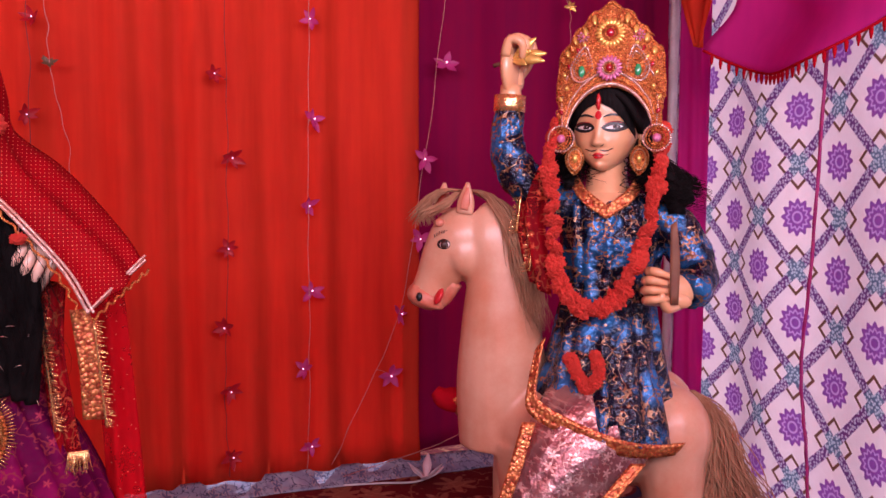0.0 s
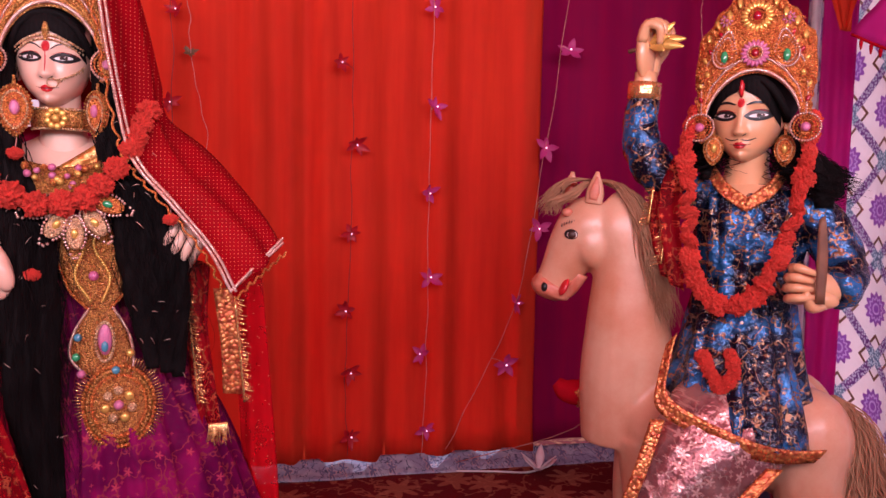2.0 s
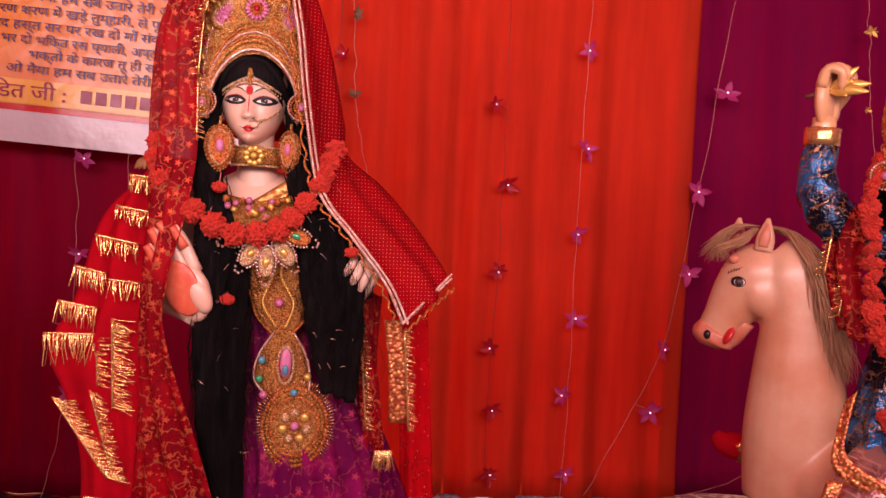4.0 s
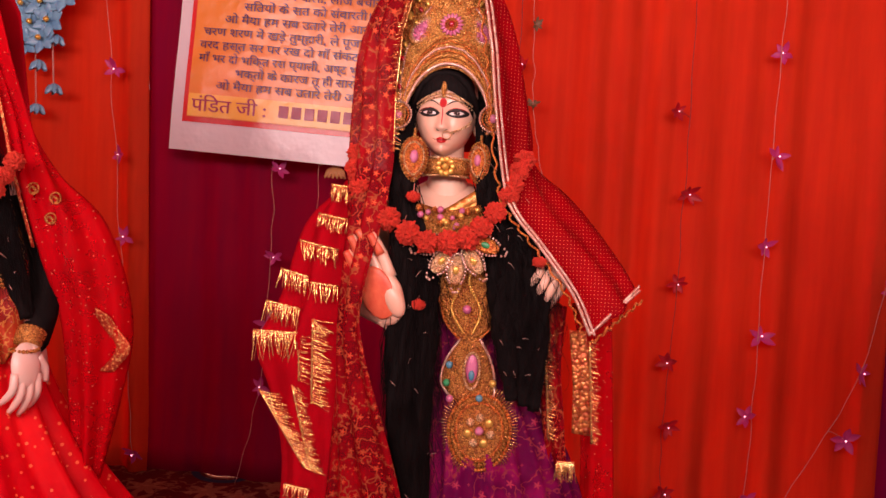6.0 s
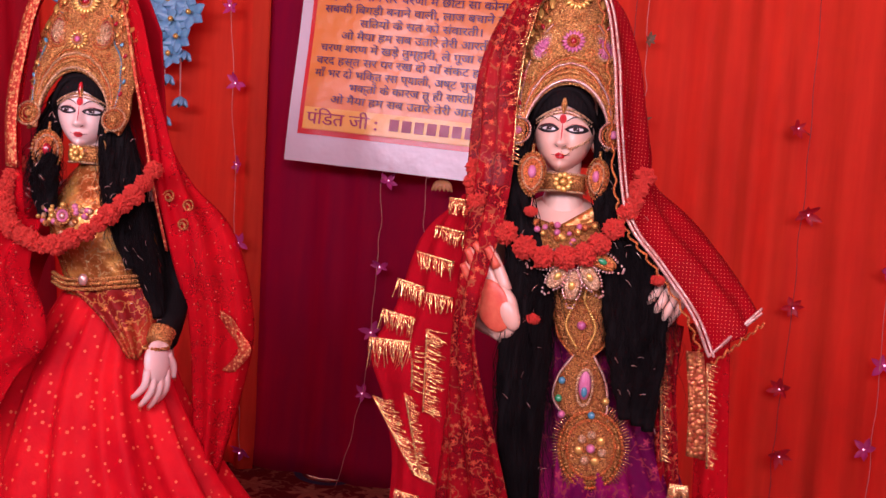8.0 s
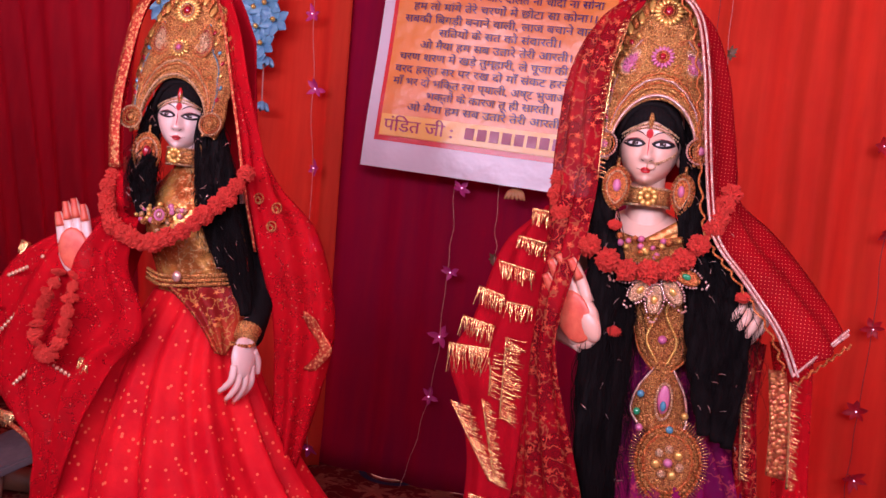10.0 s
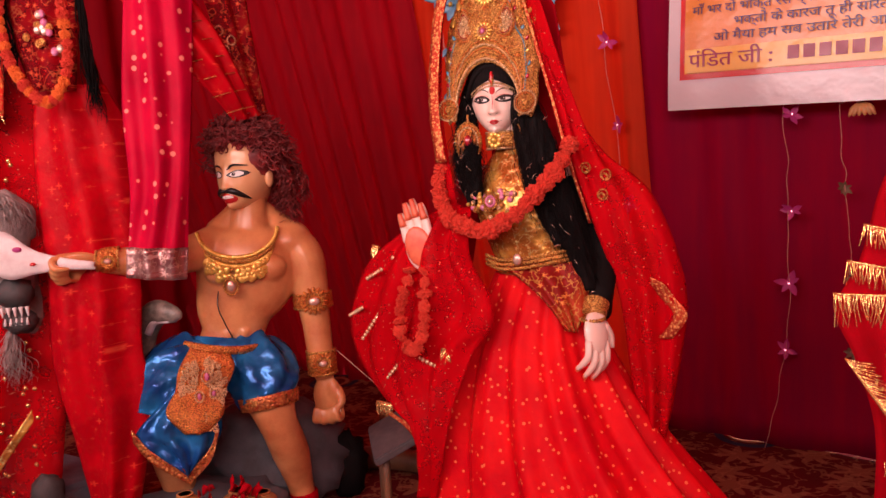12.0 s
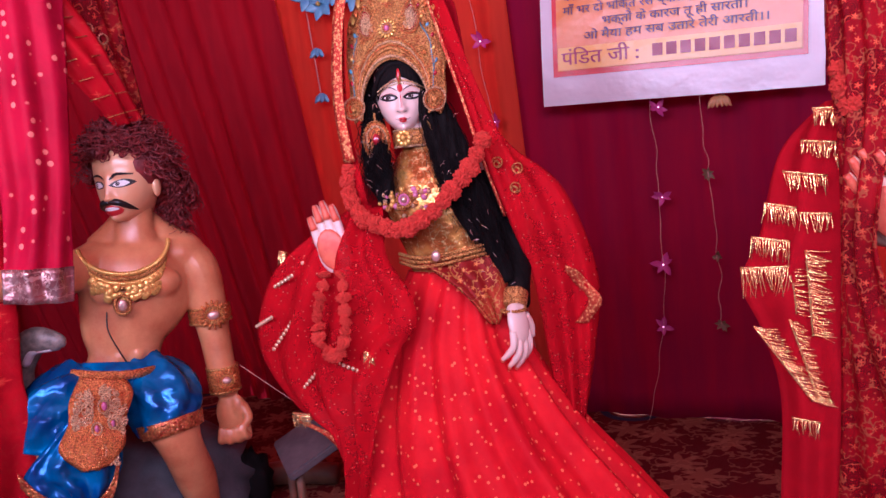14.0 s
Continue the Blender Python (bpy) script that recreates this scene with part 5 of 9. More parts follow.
    drape(bm, [(0.11, 1.80, 2.02), (0.01, 1.79, 1.96), (-0.045, 1.78, 1.86), (-0.065, 1.765, 1.72), (-0.066, 1.75, 1.56), (-0.05, 1.735, 1.40), (-0.055, 1.73, 1.14), (-0.07, 1.73, 0.78), (-0.10, 1.74, 0.38)],
          [(0.10, 1.73, 2.01), (0.07, 1.705, 1.93), (0.045, 1.695, 1.83), (0.040, 1.69, 1.70), (0.042, 1.69, 1.56), (0.03, 1.655, 1.42), (0.006, 1.625, 1.27), (0.012, 1.635, 1.14), (0.115, 1.66, 0.79), (0.18, 1.68, 0.38)], 0, 22, 80, (0.010, 3.0), 0.02, 0.7)
    veil = thing("lace_veil", bm, [MAT_LACE], "red lace veil with gold flowers falling from the crown", "veil", "veils", thick=0.001)
    for i, (a, b) in enumerate((((0.068, 1.70, 1.93), (0.046, 1.69, 1.83)), ((0.046, 1.69, 1.83), (0.039, 1.685, 1.70)), ((0.039, 1.685, 1.70), (0.041, 1.685, 1.57)))):
        bm = BM()
        fringe(bm, a, b, 0.018, 22, 0, (0.3, -0.95, 0), 4 + i, 0.003)
        part("gold_edge", bm, MAT_TINSEL, veil)
    bm = BM()
    fringe(bm, (-0.045, 1.715, 1.41), (-0.020, 1.70, 1.33), 0.03, 26, 0, (0, -1, 0), 9)
    part("gold_edge", bm, MAT_TINSEL, veil)

    ledge = [(0.13, 1.74, 2.03), (0.205, 1.69, 1.95), (0.238, 1.67, 1.82), (0.257, 1.67, 1.68), (0.285, 1.68, 1.52), (0.31, 1.68, 1.455), (0.37, 1.665, 1.385), (0.445, 1.66, 1.29), (0.488, 1.665, 1.205)]
    redge = [(0.15, 1.85, 2.03), (0.26, 1.84, 1.90), (0.315, 1.84, 1.77), (0.345, 1.84, 1.64), (0.36, 1.84, 1.57), (0.44, 1.83, 1.505), (0.50, 1.80, 1.44), (0.56, 1.77, 1.36), (0.598, 1.735, 1.295)]
    bm = BM()
    drape(bm, ledge, redge, 0, 24, 80, (0.008, 2.2), 0.025, 2.0)
    veil = thing("net_veil", bm, [MAT_NET], "dark red net veil with gold dots and a beaded hem", "veil", "veils", thick=0.001)
    hem = smooth(ledge, 60)
    for k, (off, r, m) in enumerate(((0.0, 0.0042, MAT_BEAD), (0.010, 0.0036, MAT_BEAD))):
        bm = BM()
        beads(bm, [p + Vector((off, -0.012, 0)) for p in hem], 240, r, 0, 5)
        beads(bm, [Vector((0.488 + off, 1.652, 1.205)).lerp(Vector((0.6, 1.725, 1.298)), u) + Vector((0, 0, off)) for u in (0, 0.5, 1)], 36, r, 0, 5)
        part("bead_hem", bm, m, veil, "row of silver beads")
    bm = BM()
    zig = []
    for i in range(121):
        s = i / 120 * 59
        j = min(58, int(s))
        p = hem[j].lerp(hem[j + 1], s - j)
        zig.append(p + Vector((-0.008 - 0.009 * abs(math.sin(i * 0.62)), -0.010, -0.002)))
    tube(bm, zig, [0.0026], 0, 5, 360)
    z2 = [Vector((0.49, 1.655, 1.197)).lerp(Vector((0.604, 1.725, 1.288)), i / 24) + Vector((0.004, -0.004, -0.004 - 0.010 * abs(math.sin(i * 0.9)))) for i in range(25)]
    tube(bm, z2, [0.0026], 0, 5, 75)
    part("scalloped_braid", bm, MAT_GOLD_RED, veil, "scalloped gold braid")

    # cloth over the crown
    bm = BM()
    drape(bm, [(0.0, 1.79, 1.95), (0.03, 1.84, 1.98), (0.09, 1.88, 2.03), (0.17, 1.88, 2.02), (0.24, 1.86, 1.95), (0.30, 1.85, 1.82)],
          [(0.0, 1.88, 1.6), (0.04, 1.92, 1.6), (0.10, 1.93, 1.6), (0.18, 1.93, 1.6), (0.26, 1.91, 1.6), (0.33, 1.89, 1.6)], 0, 16, 30, (0.006, 2.0))
    thing("head_cloth", bm, [MAT_REDVELVET], "red cloth pinned behind the tall crown", "veil", thick=0.002)

    # red drape with rows of gold fringe
    bm = BM()
    rows = drape(bm, [(-0.075, 1.80, 1.50), (-0.165, 1.80, 1.40), (-0.215, 1.79, 1.22), (-0.262, 1.78, 1.11), (-0.225, 1.78, 1.0), (-0.19, 1.78, 0.84), (-0.20, 1.78, 0.6), (-0.22, 1.78, 0.36)],
                 [(-0.02, 1.76, 1.51), (-0.03, 1.75, 1.40), (-0.035, 1.75, 1.22), (-0.04, 1.75, 1.10), (-0.04, 1.75, 1.0), (-0.03, 1.75, 0.84), (-0.04, 1.76, 0.6), (-0.05, 1.77, 0.36)], 0, 18, 60, (0.012, 2.0), 0.02, 3.0)
    fd = thing("fringed_drape", bm, [MAT_REDVELVET], "dark red velvet drape sewn with rows of gold fringe", "drape", thick=0.002)
    def F3(x, z):
        return (x, 1.742, z)
    for i, (a, b, ln, n) in enumerate(((F3(-0.10, 1.492), F3(-0.045, 1.488), 0.035, 34), (F3(-0.125, 1.425), F3(-0.055, 1.415), 0.032, 26), (F3(-0.165, 1.362), F3(-0.075, 1.345), 0.04, 30), (F3(-0.205, 1.295), F3(-0.14, 1.280), 0.042, 26), (F3(-0.135, 1.268), F3(-0.070, 1.262), 0.04, 22), (F3(-0.235, 1.22), F3(-0.155, 1.205), 0.045, 30), (F3(-0.262, 1.150), F3(-0.155, 1.150), 0.06, 44), (F3(-0.125, 1.185), F3(-0.118, 0.99), 0.045, 70), (F3(-0.155, 1.145), F3(-0.150, 1.04), 0.03, 30), (F3(-0.24, 1.015), F3(-0.125, 0.84), 0.05, 80), (F3(-0.165, 1.03), F3(-0.112, 0.84), 0.03, 60), (F3(-0.06, 1.39), F3(-0.035, 1.29), 0.03, 40), (F3(-0.17, 0.80), F3(-0.11, 0.79), 0.035, 24))):
        bm = BM()
        fringe(bm, a, b, ln, n, 0, (0, -1, 0), i + 20)
        part("fringe", bm, MAT_TINSEL, fd)

    # net end with gold strip at the other side
    bm = BM()
    drape(bm, [(0.385, 1.80, 1.27), (0.40, 1.78, 1.15), (0.41, 1.77, 1.0), (0.43, 1.77, 0.88)], [(0.45, 1.76, 1.25), (0.445, 1.75, 1.12), (0.46, 1.75, 0.98), (0.475, 1.76, 0.86)], 0, 12, 40, (0.008, 2.0), 0.01, 1.0)
    sc = thing("gold_bordered_scarf", bm, [MAT_LACE], "crimson and gold bordered scarf end hanging from the arm", "scarf", thick=0.002)
    bm = BM()
    drape(bm, [(0.455, 1.735, 1.20), (0.47, 1.73, 1.08), (0.475, 1.73, 0.97)], [(0.492, 1.735, 1.20), (0.512, 1.73, 1.08), (0.515, 1.73, 0.965)], 0, 6, 24, (0.003, 1.0))
    part("border", bm, MAT_BORDER, sc, "woven gold border", thick=0.002)
    for i, (a, b) in enumerate((((0.40, 1.735, 1.2), (0.425, 1.735, 0.95)), ((0.50, 1.725, 1.18), (0.52, 1.725, 0.95)))):
        bm = BM()
        fringe(bm, a, b, 0.02, 50, 0, (0, -1, 0), i + 60)
        part("tinsel", bm, MAT_TINSEL, sc)
    bm = BM()
    fringe(bm, (0.445, 1.725, 0.905), (0.485, 1.725, 0.905), 0.04, 40, 0, (0, -1, 0), 77)
    tube(bm, [(0.448, 1.73, 0.89), (0.482, 1.73, 0.89)], [0.012], 0, 8, 4)
    part("tassel", bm, MAT_TINSEL, sc, "gold tinsel tassel")
    bm = BM()
    drape(bm, [(0.47, 1.84, 1.25), (0.50, 1.84, 1.1), (0.52, 1.85, 0.8), (0.53, 1.86, 0.36)], [(0.56, 1.82, 1.27), (0.575, 1.83, 1.1), (0.60, 1.84, 0.8), (0.63, 1.86, 0.36)], 0, 12, 40, (0.01, 1.5), 0.01, 4.0)
    thing("net_scarf", bm, [MAT_NET_SPARSE], "thin red net scarf with sequins hanging to the floor", "scarf", thick=0.001)

    garland([(-0.045, 1.735, 1.565), (-0.035, 1.71, 1.505), (0.005, 1.685, 1.445), (0.07, 1.66, 1.405), (0.14, 1.655, 1.378), (0.205, 1.655, 1.388), (0.255, 1.66, 1.425), (0.295, 1.675, 1.485), (0.315, 1.69, 1.53), (0.33, 1.72, 1.57)], 15, 0.0255, "garland of red-orange marigold heads round the shoulders of the statue", 3)
    for i, p in enumerate(((0.372, 1.655, 1.352), (0.118, 1.668, 1.242), (0.092, 1.675, 1.475))):
        root = base_empty("flower_head", p, "single red-orange marigold caught in the black hair", "flower", "loose flowers")
        place_part("bloom", POMPOMS[i], root, Matrix.LocRotScale(p, None, (0.016, 0.014, 0.013)))
        bm = BM()
        tube(bm, [p, (p[0], p[1] + 0.02, p[2] + 0.03)], [0.0012], 0, 5, 4)
        part("thread", bm, MAT_WIRE, root)


veiled_figure()


# ---- figure in red sari with raised palm ----
def sari_figure():
    rng = random.Random(21)
    hd = Head((-1.096, 1.838, 1.650), 20, 1.0, 0, 1.10)
    bm = BM()
    hd.skull(bm, 0)
    hd.face(bm, 1, 2, 3, 4, -0.003, lash=1.05)
    hd.bindi(bm, 4, 0.010)
    hd.stroke(bm, [(0, 0.0), (0.0005, -0.022), (0, -0.042)], 0.001, 4, 0.002)
    tube(bm, [(-1.09, 1.85, 1.60), (-1.075, 1.86, 1.52), (-1.06, 1.88, 1.44)], [0.043, 0.040, 0.06], 0, 20)
    loft(bm, [(-1.06, 1.90, 1.49, 0.05, 0.04), (-1.055, 1.90, 1.44, 0.16, 0.07), (-1.04, 1.89, 1.34, 0.13, 0.08), (-1.0, 1.89, 1.18, 0.10, 0.075), (-0.98, 1.9, 1.0, 0.14, 0.1), (-0.97, 1.9, 0.7, 0.12, 0.1), (-0.97, 1.9, 0.36, 0.1, 0.1)], 0, 28)
    tube(bm, [(-1.22, 1.89, 1.41), (-1.275, 1.87, 1.22), (-1.27, 1.83, 1.10), (-1.265, 1.72, 1.16), (-1.262, 1.685, 1.205)], [0.046, 0.042, 0.038, 0.028, 0.024], 0, 14)
    hand(bm, (-1.262, 1.685, 1.195), (-0.22, -0.02, 0.97), (0.30, -0.95, 0.0), 1.22, 0, 5, 0.05, 0.0, None, thumb=1, tuck=True)
    tube(bm, [(-0.87, 1.89, 1.41), (-0.825, 1.90, 1.24), (-0.815, 1.81, 1.08), (-0.812, 1.775, 1.05)], [0.046, 0.040, 0.027, 0.025], 0, 14)
    hand(bm, (-0.808, 1.765, 1.070), (0.16, -0.20, -0.97), (-0.75, 0.4, 0.1), 0.98, 0, None, 0.45, 0.14, 5, thumb=1)
    thing("statue", bm, FIG, "white-faced painted plaster statue raising its red-painted palm", "statue", "festival figures")
    brow_chain(hd, "gold bead chain over the white brow of the statue")

    bm = BM()
    loft(bm, [(-1.066, 1.868, 1.505, 0.052, 0.050), (-1.057, 1.88, 1.465, 0.10, 0.08), (-1.05, 1.87, 1.40, 0.14, 0.10), (-1.035, 1.865, 1.32, 0.145, 0.105), (-1.01, 1.87, 1.2, 0.125, 0.09), (-0.99, 1.88, 1.12, 0.14, 0.1)], 0, 60, 30, (0.012, 14, 0.0))
    thing("blouse", bm, [MAT_GOLDSILK], "gold brocade blouse wrapped across the breast", "blouse")
    bm = BM()
    tube(bm, [(-0.815, 1.80, 1.098), (-0.814, 1.788, 1.085), (-0.812, 1.776, 1.072)], [0.034, 0.033, 0.031], 0, 16, 10)
    beads(bm, [(-0.815 + 0.03 * math.cos(a), 1.77 - 0.03 * math.sin(a), 1.06) for a in (6.283 * k / 16 for k in range(17))], 24, 0.005)
    thing("bangle_cuff", bm, [MAT_GOLD], "beaded gold cuff on the wrist of the lowered arm", "cuff")
    bm = BM()
    tube(bm, [(-0.88, 1.89, 1.43), (-0.835, 1.895, 1.25), (-0.815, 1.815, 1.09), (-0.813, 1.79, 1.07)], [0.052, 0.047, 0.034, 0.031], 0, 16, 24, 1.0, (0, 1, 0), (0.05, 5, 0.7))
    thing("black_sleeve", bm, [MAT_HAIR], "black sequined sleeve on the lowered arm", "sleeve")
    bm = BM()
    tube(bm, [(-1.21, 1.89, 1.43), (-1.275, 1.87, 1.24), (-1.272, 1.83, 1.11), (-1.266, 1.735, 1.145), (-1.262, 1.70, 1.180)], [0.056, 0.052, 0.047, 0.040, 0.036], 0, 16, 30, 1.0, (0, 1, 0), (0.05, 5, 0.7))
    thing("red_sleeve", bm, [MAT_REDVELVET], "red velvet sleeve on the raised arm", "sleeve")
    bm = BM()
    loft(bm, [(-1.0, 1.875, 1.165, 0.138, 0.098), (-1.02, 1.87, 1.08, 0.16, 0.115), (-1.03, 1.86, 0.95, 0.21, 0.155), (-1.0, 1.85, 0.75, 0.30, 0.215), (-0.93, 1.84, 0.55, 0.40, 0.27), (-0.87, 1.83, 0.35, 0.49, 0.33)], 0, 160, 70, (0.040, 13, 1.2))
    sari = thing("sari", bm, [MAT_SARI], "bright red tie-dyed silk sari with pale dots spreading to the floor", "dress")
    bm = BM()
    drape(bm, [(-1.06, 1.75, 1.195), (-0.98, 1.735, 1.15), (-0.925, 1.735, 1.10), (-0.875, 1.745, 1.03)], [(-0.84, 1.80, 1.205), (-0.832, 1.795, 1.14), (-0.835, 1.79, 1.08), (-0.86, 1.765, 1.025)], 0, 14, 30, (0.010, 2.5), 0.012)
    part("hip_wrap", bm, MAT_WAIST, sari, "dark red and gold brocade wrapped over one hip", thick=0.003)
    belt = base_empty("waist_belt", (-1.0, 1.74, 1.215), "gold waist belt with a clear stone over the sari", "belt")
    bm = BM()
    line = [(-1.135, 1.80, 1.205), (-1.06, 1.748, 1.198), (-0.98, 1.74, 1.205), (-0.90, 1.77, 1.218), (-0.85, 1.815, 1.228)]
    for dz in (-0.012, 0.0, 0.012):
        beads(bm, [(x, y, z + dz) for x, y, z in line], 60, 0.0052, 0, 6)
    part("band", bm, MAT_GOLD, belt)
    bm = BM()
    blob(bm, (-1.0, 1.728, 1.215), (0.013, 0.008, 0.015), 0, None, 10, 8)
    part("stone", bm, MAT_BEAD, belt)

    bm = BM()
    left = [[(-1.165, 1.84, 1.72), (-1.18, 1.82, 1.64), (-1.175, 1.79, 1.54), (-1.17, 1.78, 1.44), (-1.15, 1.775, 1.36)], [(-1.16, 1.83, 1.7), (-1.17, 1.80, 1.58), (-1.15, 1.77, 1.48), (-1.13, 1.765, 1.38)]]
    right = [[(-1.03, 1.83, 1.72), (-0.99, 1.82, 1.62), (-0.955, 1.80, 1.5), (-0.92, 1.79, 1.38), (-0.88, 1.79, 1.26), (-0.83, 1.795, 1.13)], [(-1.03, 1.83, 1.7), (-0.97, 1.82, 1.58), (-0.925, 1.80, 1.46), (-0.89, 1.79, 1.34), (-0.85, 1.80, 1.2), (-0.815, 1.81, 1.10)],
             [(-1.04, 1.82, 1.66), (-1.01, 1.80, 1.56), (-0.975, 1.78, 1.46), (-0.945, 1.775, 1.36), (-0.9, 1.775, 1.25)]]
    bl, br = BM(), BM()
    strands(bl, left, 520, 1, 0.0009, 0, rng, 0.020, 0.009, 42)
    strands(br, right, 800, 1, 0.0009, 0, rng, 0.019, 0.009, 52)
    for g, r in ((left[0], 0.026), (left[1], 0.024), (right[0], 0.026), (right[1], 0.022), (right[2], 0.022)):
        tube(bl if g in left else br, g, [r * 0.6, r, r * 1.2, r * 0.6], 0, 22, 60, 0.7, (0, 1, 0), (0.14, 5, 0.8))
    for i in range(60):
        a = math.pi * (i + 0.5) / 60
        x0 = 0.060 * math.cos(a)
        tube(bm, [hd.at(0.0, -0.066, 0.078), hd.at(x0 * 0.7, -0.064, 0.072 - 0.02 * (1 - math.sin(a))), hd.at(x0 * 1.08, -0.035, 0.035 - 0.03 * (1 - math.sin(a))), hd.at(x0 * 1.15, 0.0, -0.01)], [0.004, 0.007, 0.008, 0.006], 0, 6, 9)
    blob(bm, hd.at(0, 0.02, 0.045), (0.076, 0.085, 0.072), 0, None, 20, 14)
    hair_cap(bm, hd)
    wig = thing("wig", bm, [MAT_HAIR], "long wavy black wig falling down one arm", "wig", "wigs")
    for b in (bl, br):
        part("lock", b, MAT_HAIR, wig)
    for guides in (left, right):
        bm = BM()
        for i in range(26):
            p = smooth(rng.choice(guides), 20)[rng.randrange(3, 20)] + Vector((rng.gauss(0, 0.022), -0.035, 0))
            q = Vector((rng.uniform(-1, 1), -0.3, rng.uniform(-1, 1))) * 0.008
            tube(bm, [p - q, p + Vector((0, -0.003, 0.002)), p + q], [0.0007], 0, 4, 5)
        fl = part("lint", bm, MAT_BEAD, wig, "pale flecks of tinsel caught in the hair")
        fl["kind"] = "stuff"
    bm = BM()
    blob(bm, hd.at(0, -0.079, 0.040), (0.0055, 0.006, 0.019), 0, hd.rot, 10, 8, 0.3)
    part("parting_powder", bm, MAT_LIP, wig, "red powder in the parting")


    crown("broad gold crown with paisley scrolls and a violet rosette", (-1.09, 1.77, 1.735), 4, 0.142, 0.268, (0.085, 0.115), 0.045, 9, MAT_GOLD, MAT_GOLD_PALE, 0, MAT_YELLOWSTONE, 2)
    choker((-1.08, 1.845, 1.530), 0.050, 0.055, 0.022, "broad gold choker with a yellow flower")
    earring((-1.155, 1.772, 1.532), 24, 1.2, "heart-shaped gold earring with a dark red stone")
    earring((-1.012, 1.80, 1.535), -35, 0.8, "heart-shaped gold earring partly behind the hair")
    root = base_empty("breast_ornament", (-1.08, 1.75, 1.37), "gold breast ornament with violet and white stones", "ornament")
    bm = BM()
    for i in range(40):
        a, b = rng.gauss(0, 0.045), rng.gauss(0, 0.022)
        blob(bm, (-1.083 + a, 1.758 + 0.9 * a * a, 1.368 + b), rng.uniform(0.005, 0.009), i % 4, None, 8, 6)
    part("stone_cluster", bm, [MAT_GOLD, MAT_PINK, MAT_YELLOWSTONE, MAT_GOLD_PALE], root)["kind"] = "stuff"
    bm = BM()
    for r, m in ((0.020, 0), (0.013, 1)):
        beads(bm, [(-1.083 + r * math.cos(a), 1.748, 1.368 + r * math.sin(a)) for a in (6.283 * k / 16 for k in range(17))], 22, 0.004, m, 6)
    blob(bm, (-1.083, 1.748, 1.368), 0.009, 2, None, 10, 8)
    part("rosette", bm, [MAT_GOLD, MAT_PINK, MAT_BEAD], root)

    # veils and drapes
    def trim(parent, pts, w, seed, mat=MAT_TRIM):
        bmx = BM()
        c = smooth(pts, 40)
        drape(bmx, [p + Vector((-w / 2, -0.006, 0)) for p in c], [p + Vector((w / 2, -0.006, 0)) for p in c], 0, 4, 40, (0.002, 1.0))
        part("gold_trim", bmx, mat, parent, "woven gold edging", thick=0.002)
    bm = BM()
    drape(bm, [(-1.13, 1.86, 2.03), (-1.235, 1.83, 1.93), (-1.265, 1.82, 1.76), (-1.275, 1.81, 1.60), (-1.25, 1.80, 1.42), (-1.25, 1.81, 1.32)], [(-1.10, 1.80, 2.02), (-1.19, 1.77, 1.93), (-1.215, 1.76, 1.76), (-1.22, 1.75, 1.6), (-1.20, 1.745, 1.42), (-1.19, 1.76, 1.32)], 0, 12, 50, (0.008, 2.0), 0.01, 0.5)
    v = thing("net_veil", bm, [MAT_NET_SPARSE], "red net veil with a broad gold edge beside the face", "veil", "veils", thick=0.001)
    trim(v, [(-1.145, 1.79, 2.0), (-1.205, 1.765, 1.92), (-1.235, 1.755, 1.76), (-1.24, 1.745, 1.62), (-1.225, 1.74, 1.48)], 0.032, 1)
    bm = BM()
    le = [(-1.07, 1.86, 2.03), (-1.0, 1.83, 1.90), (-0.955, 1.82, 1.75), (-0.915, 1.82, 1.6), (-0.88, 1.82, 1.46), (-0.83, 1.83, 1.30), (-0.78, 1.86, 1.12), (-0.76, 1.88, 0.90), (-0.74, 1.88, 0.70)]
    re = [(-1.06, 1.88, 2.03), (-0.985, 1.86, 1.90), (-0.938, 1.86, 1.75), (-0.892, 1.88, 1.6), (-0.82, 1.90, 1.48), (-0.69, 1.90, 1.36), (-0.615, 1.90, 1.13), (-0.635, 1.90, 0.93), (-0.68, 1.90, 0.72)]
    drape(bm, le, re, 0, 22, 80, (0.012, 2.2), 0.03, 1.2)
    v = thing("net_veil", bm, [MAT_NET_SPARSE], "thin red net veil spreading from the shoulder with gold edging", "veil", "veils", thick=0.001)
    trim(v, [(-0.745, 1.86, 1.17), (-0.68, 1.86, 1.145), (-0.655, 1.87, 1.11), (-0.62, 1.87, 1.06), (-0.66, 1.87, 1.0)], 0.035, 2)
    trim(v, [(-1.06, 1.85, 2.02), (-0.995, 1.82, 1.90), (-0.95, 1.81, 1.75), (-0.91, 1.81, 1.6), (-0.875, 1.81, 1.46), (-0.83, 1.82, 1.30)], 0.008, 3, MAT_TRIM)
    for p in ((-0.80, 1.83, 1.37), (-0.84, 1.82, 1.44), (-0.79, 1.83, 1.42)):
        bm = BM()
        for q in (-1, 1):
            tube(bm, spiral(Vector(p), Vector((1, 0, 0)), Vector((0, 0, 1)), 0.016, 1.2, 16, q, 1.0), [0.002], 0, 5, 30)
        part("gold_motif", bm, MAT_GOLD, v)
    bm = BM()
    le = [(-1.22, 1.80, 1.38), (-1.395, 1.71, 1.265), (-1.495, 1.70, 1.175), (-1.555, 1.70, 1.03), (-1.535, 1.70, 0.91), (-1.44, 1.70, 0.785), (-1.33, 1.69, 0.735), (-1.27, 1.68, 0.65), (-1.28, 1.68, 0.56)]
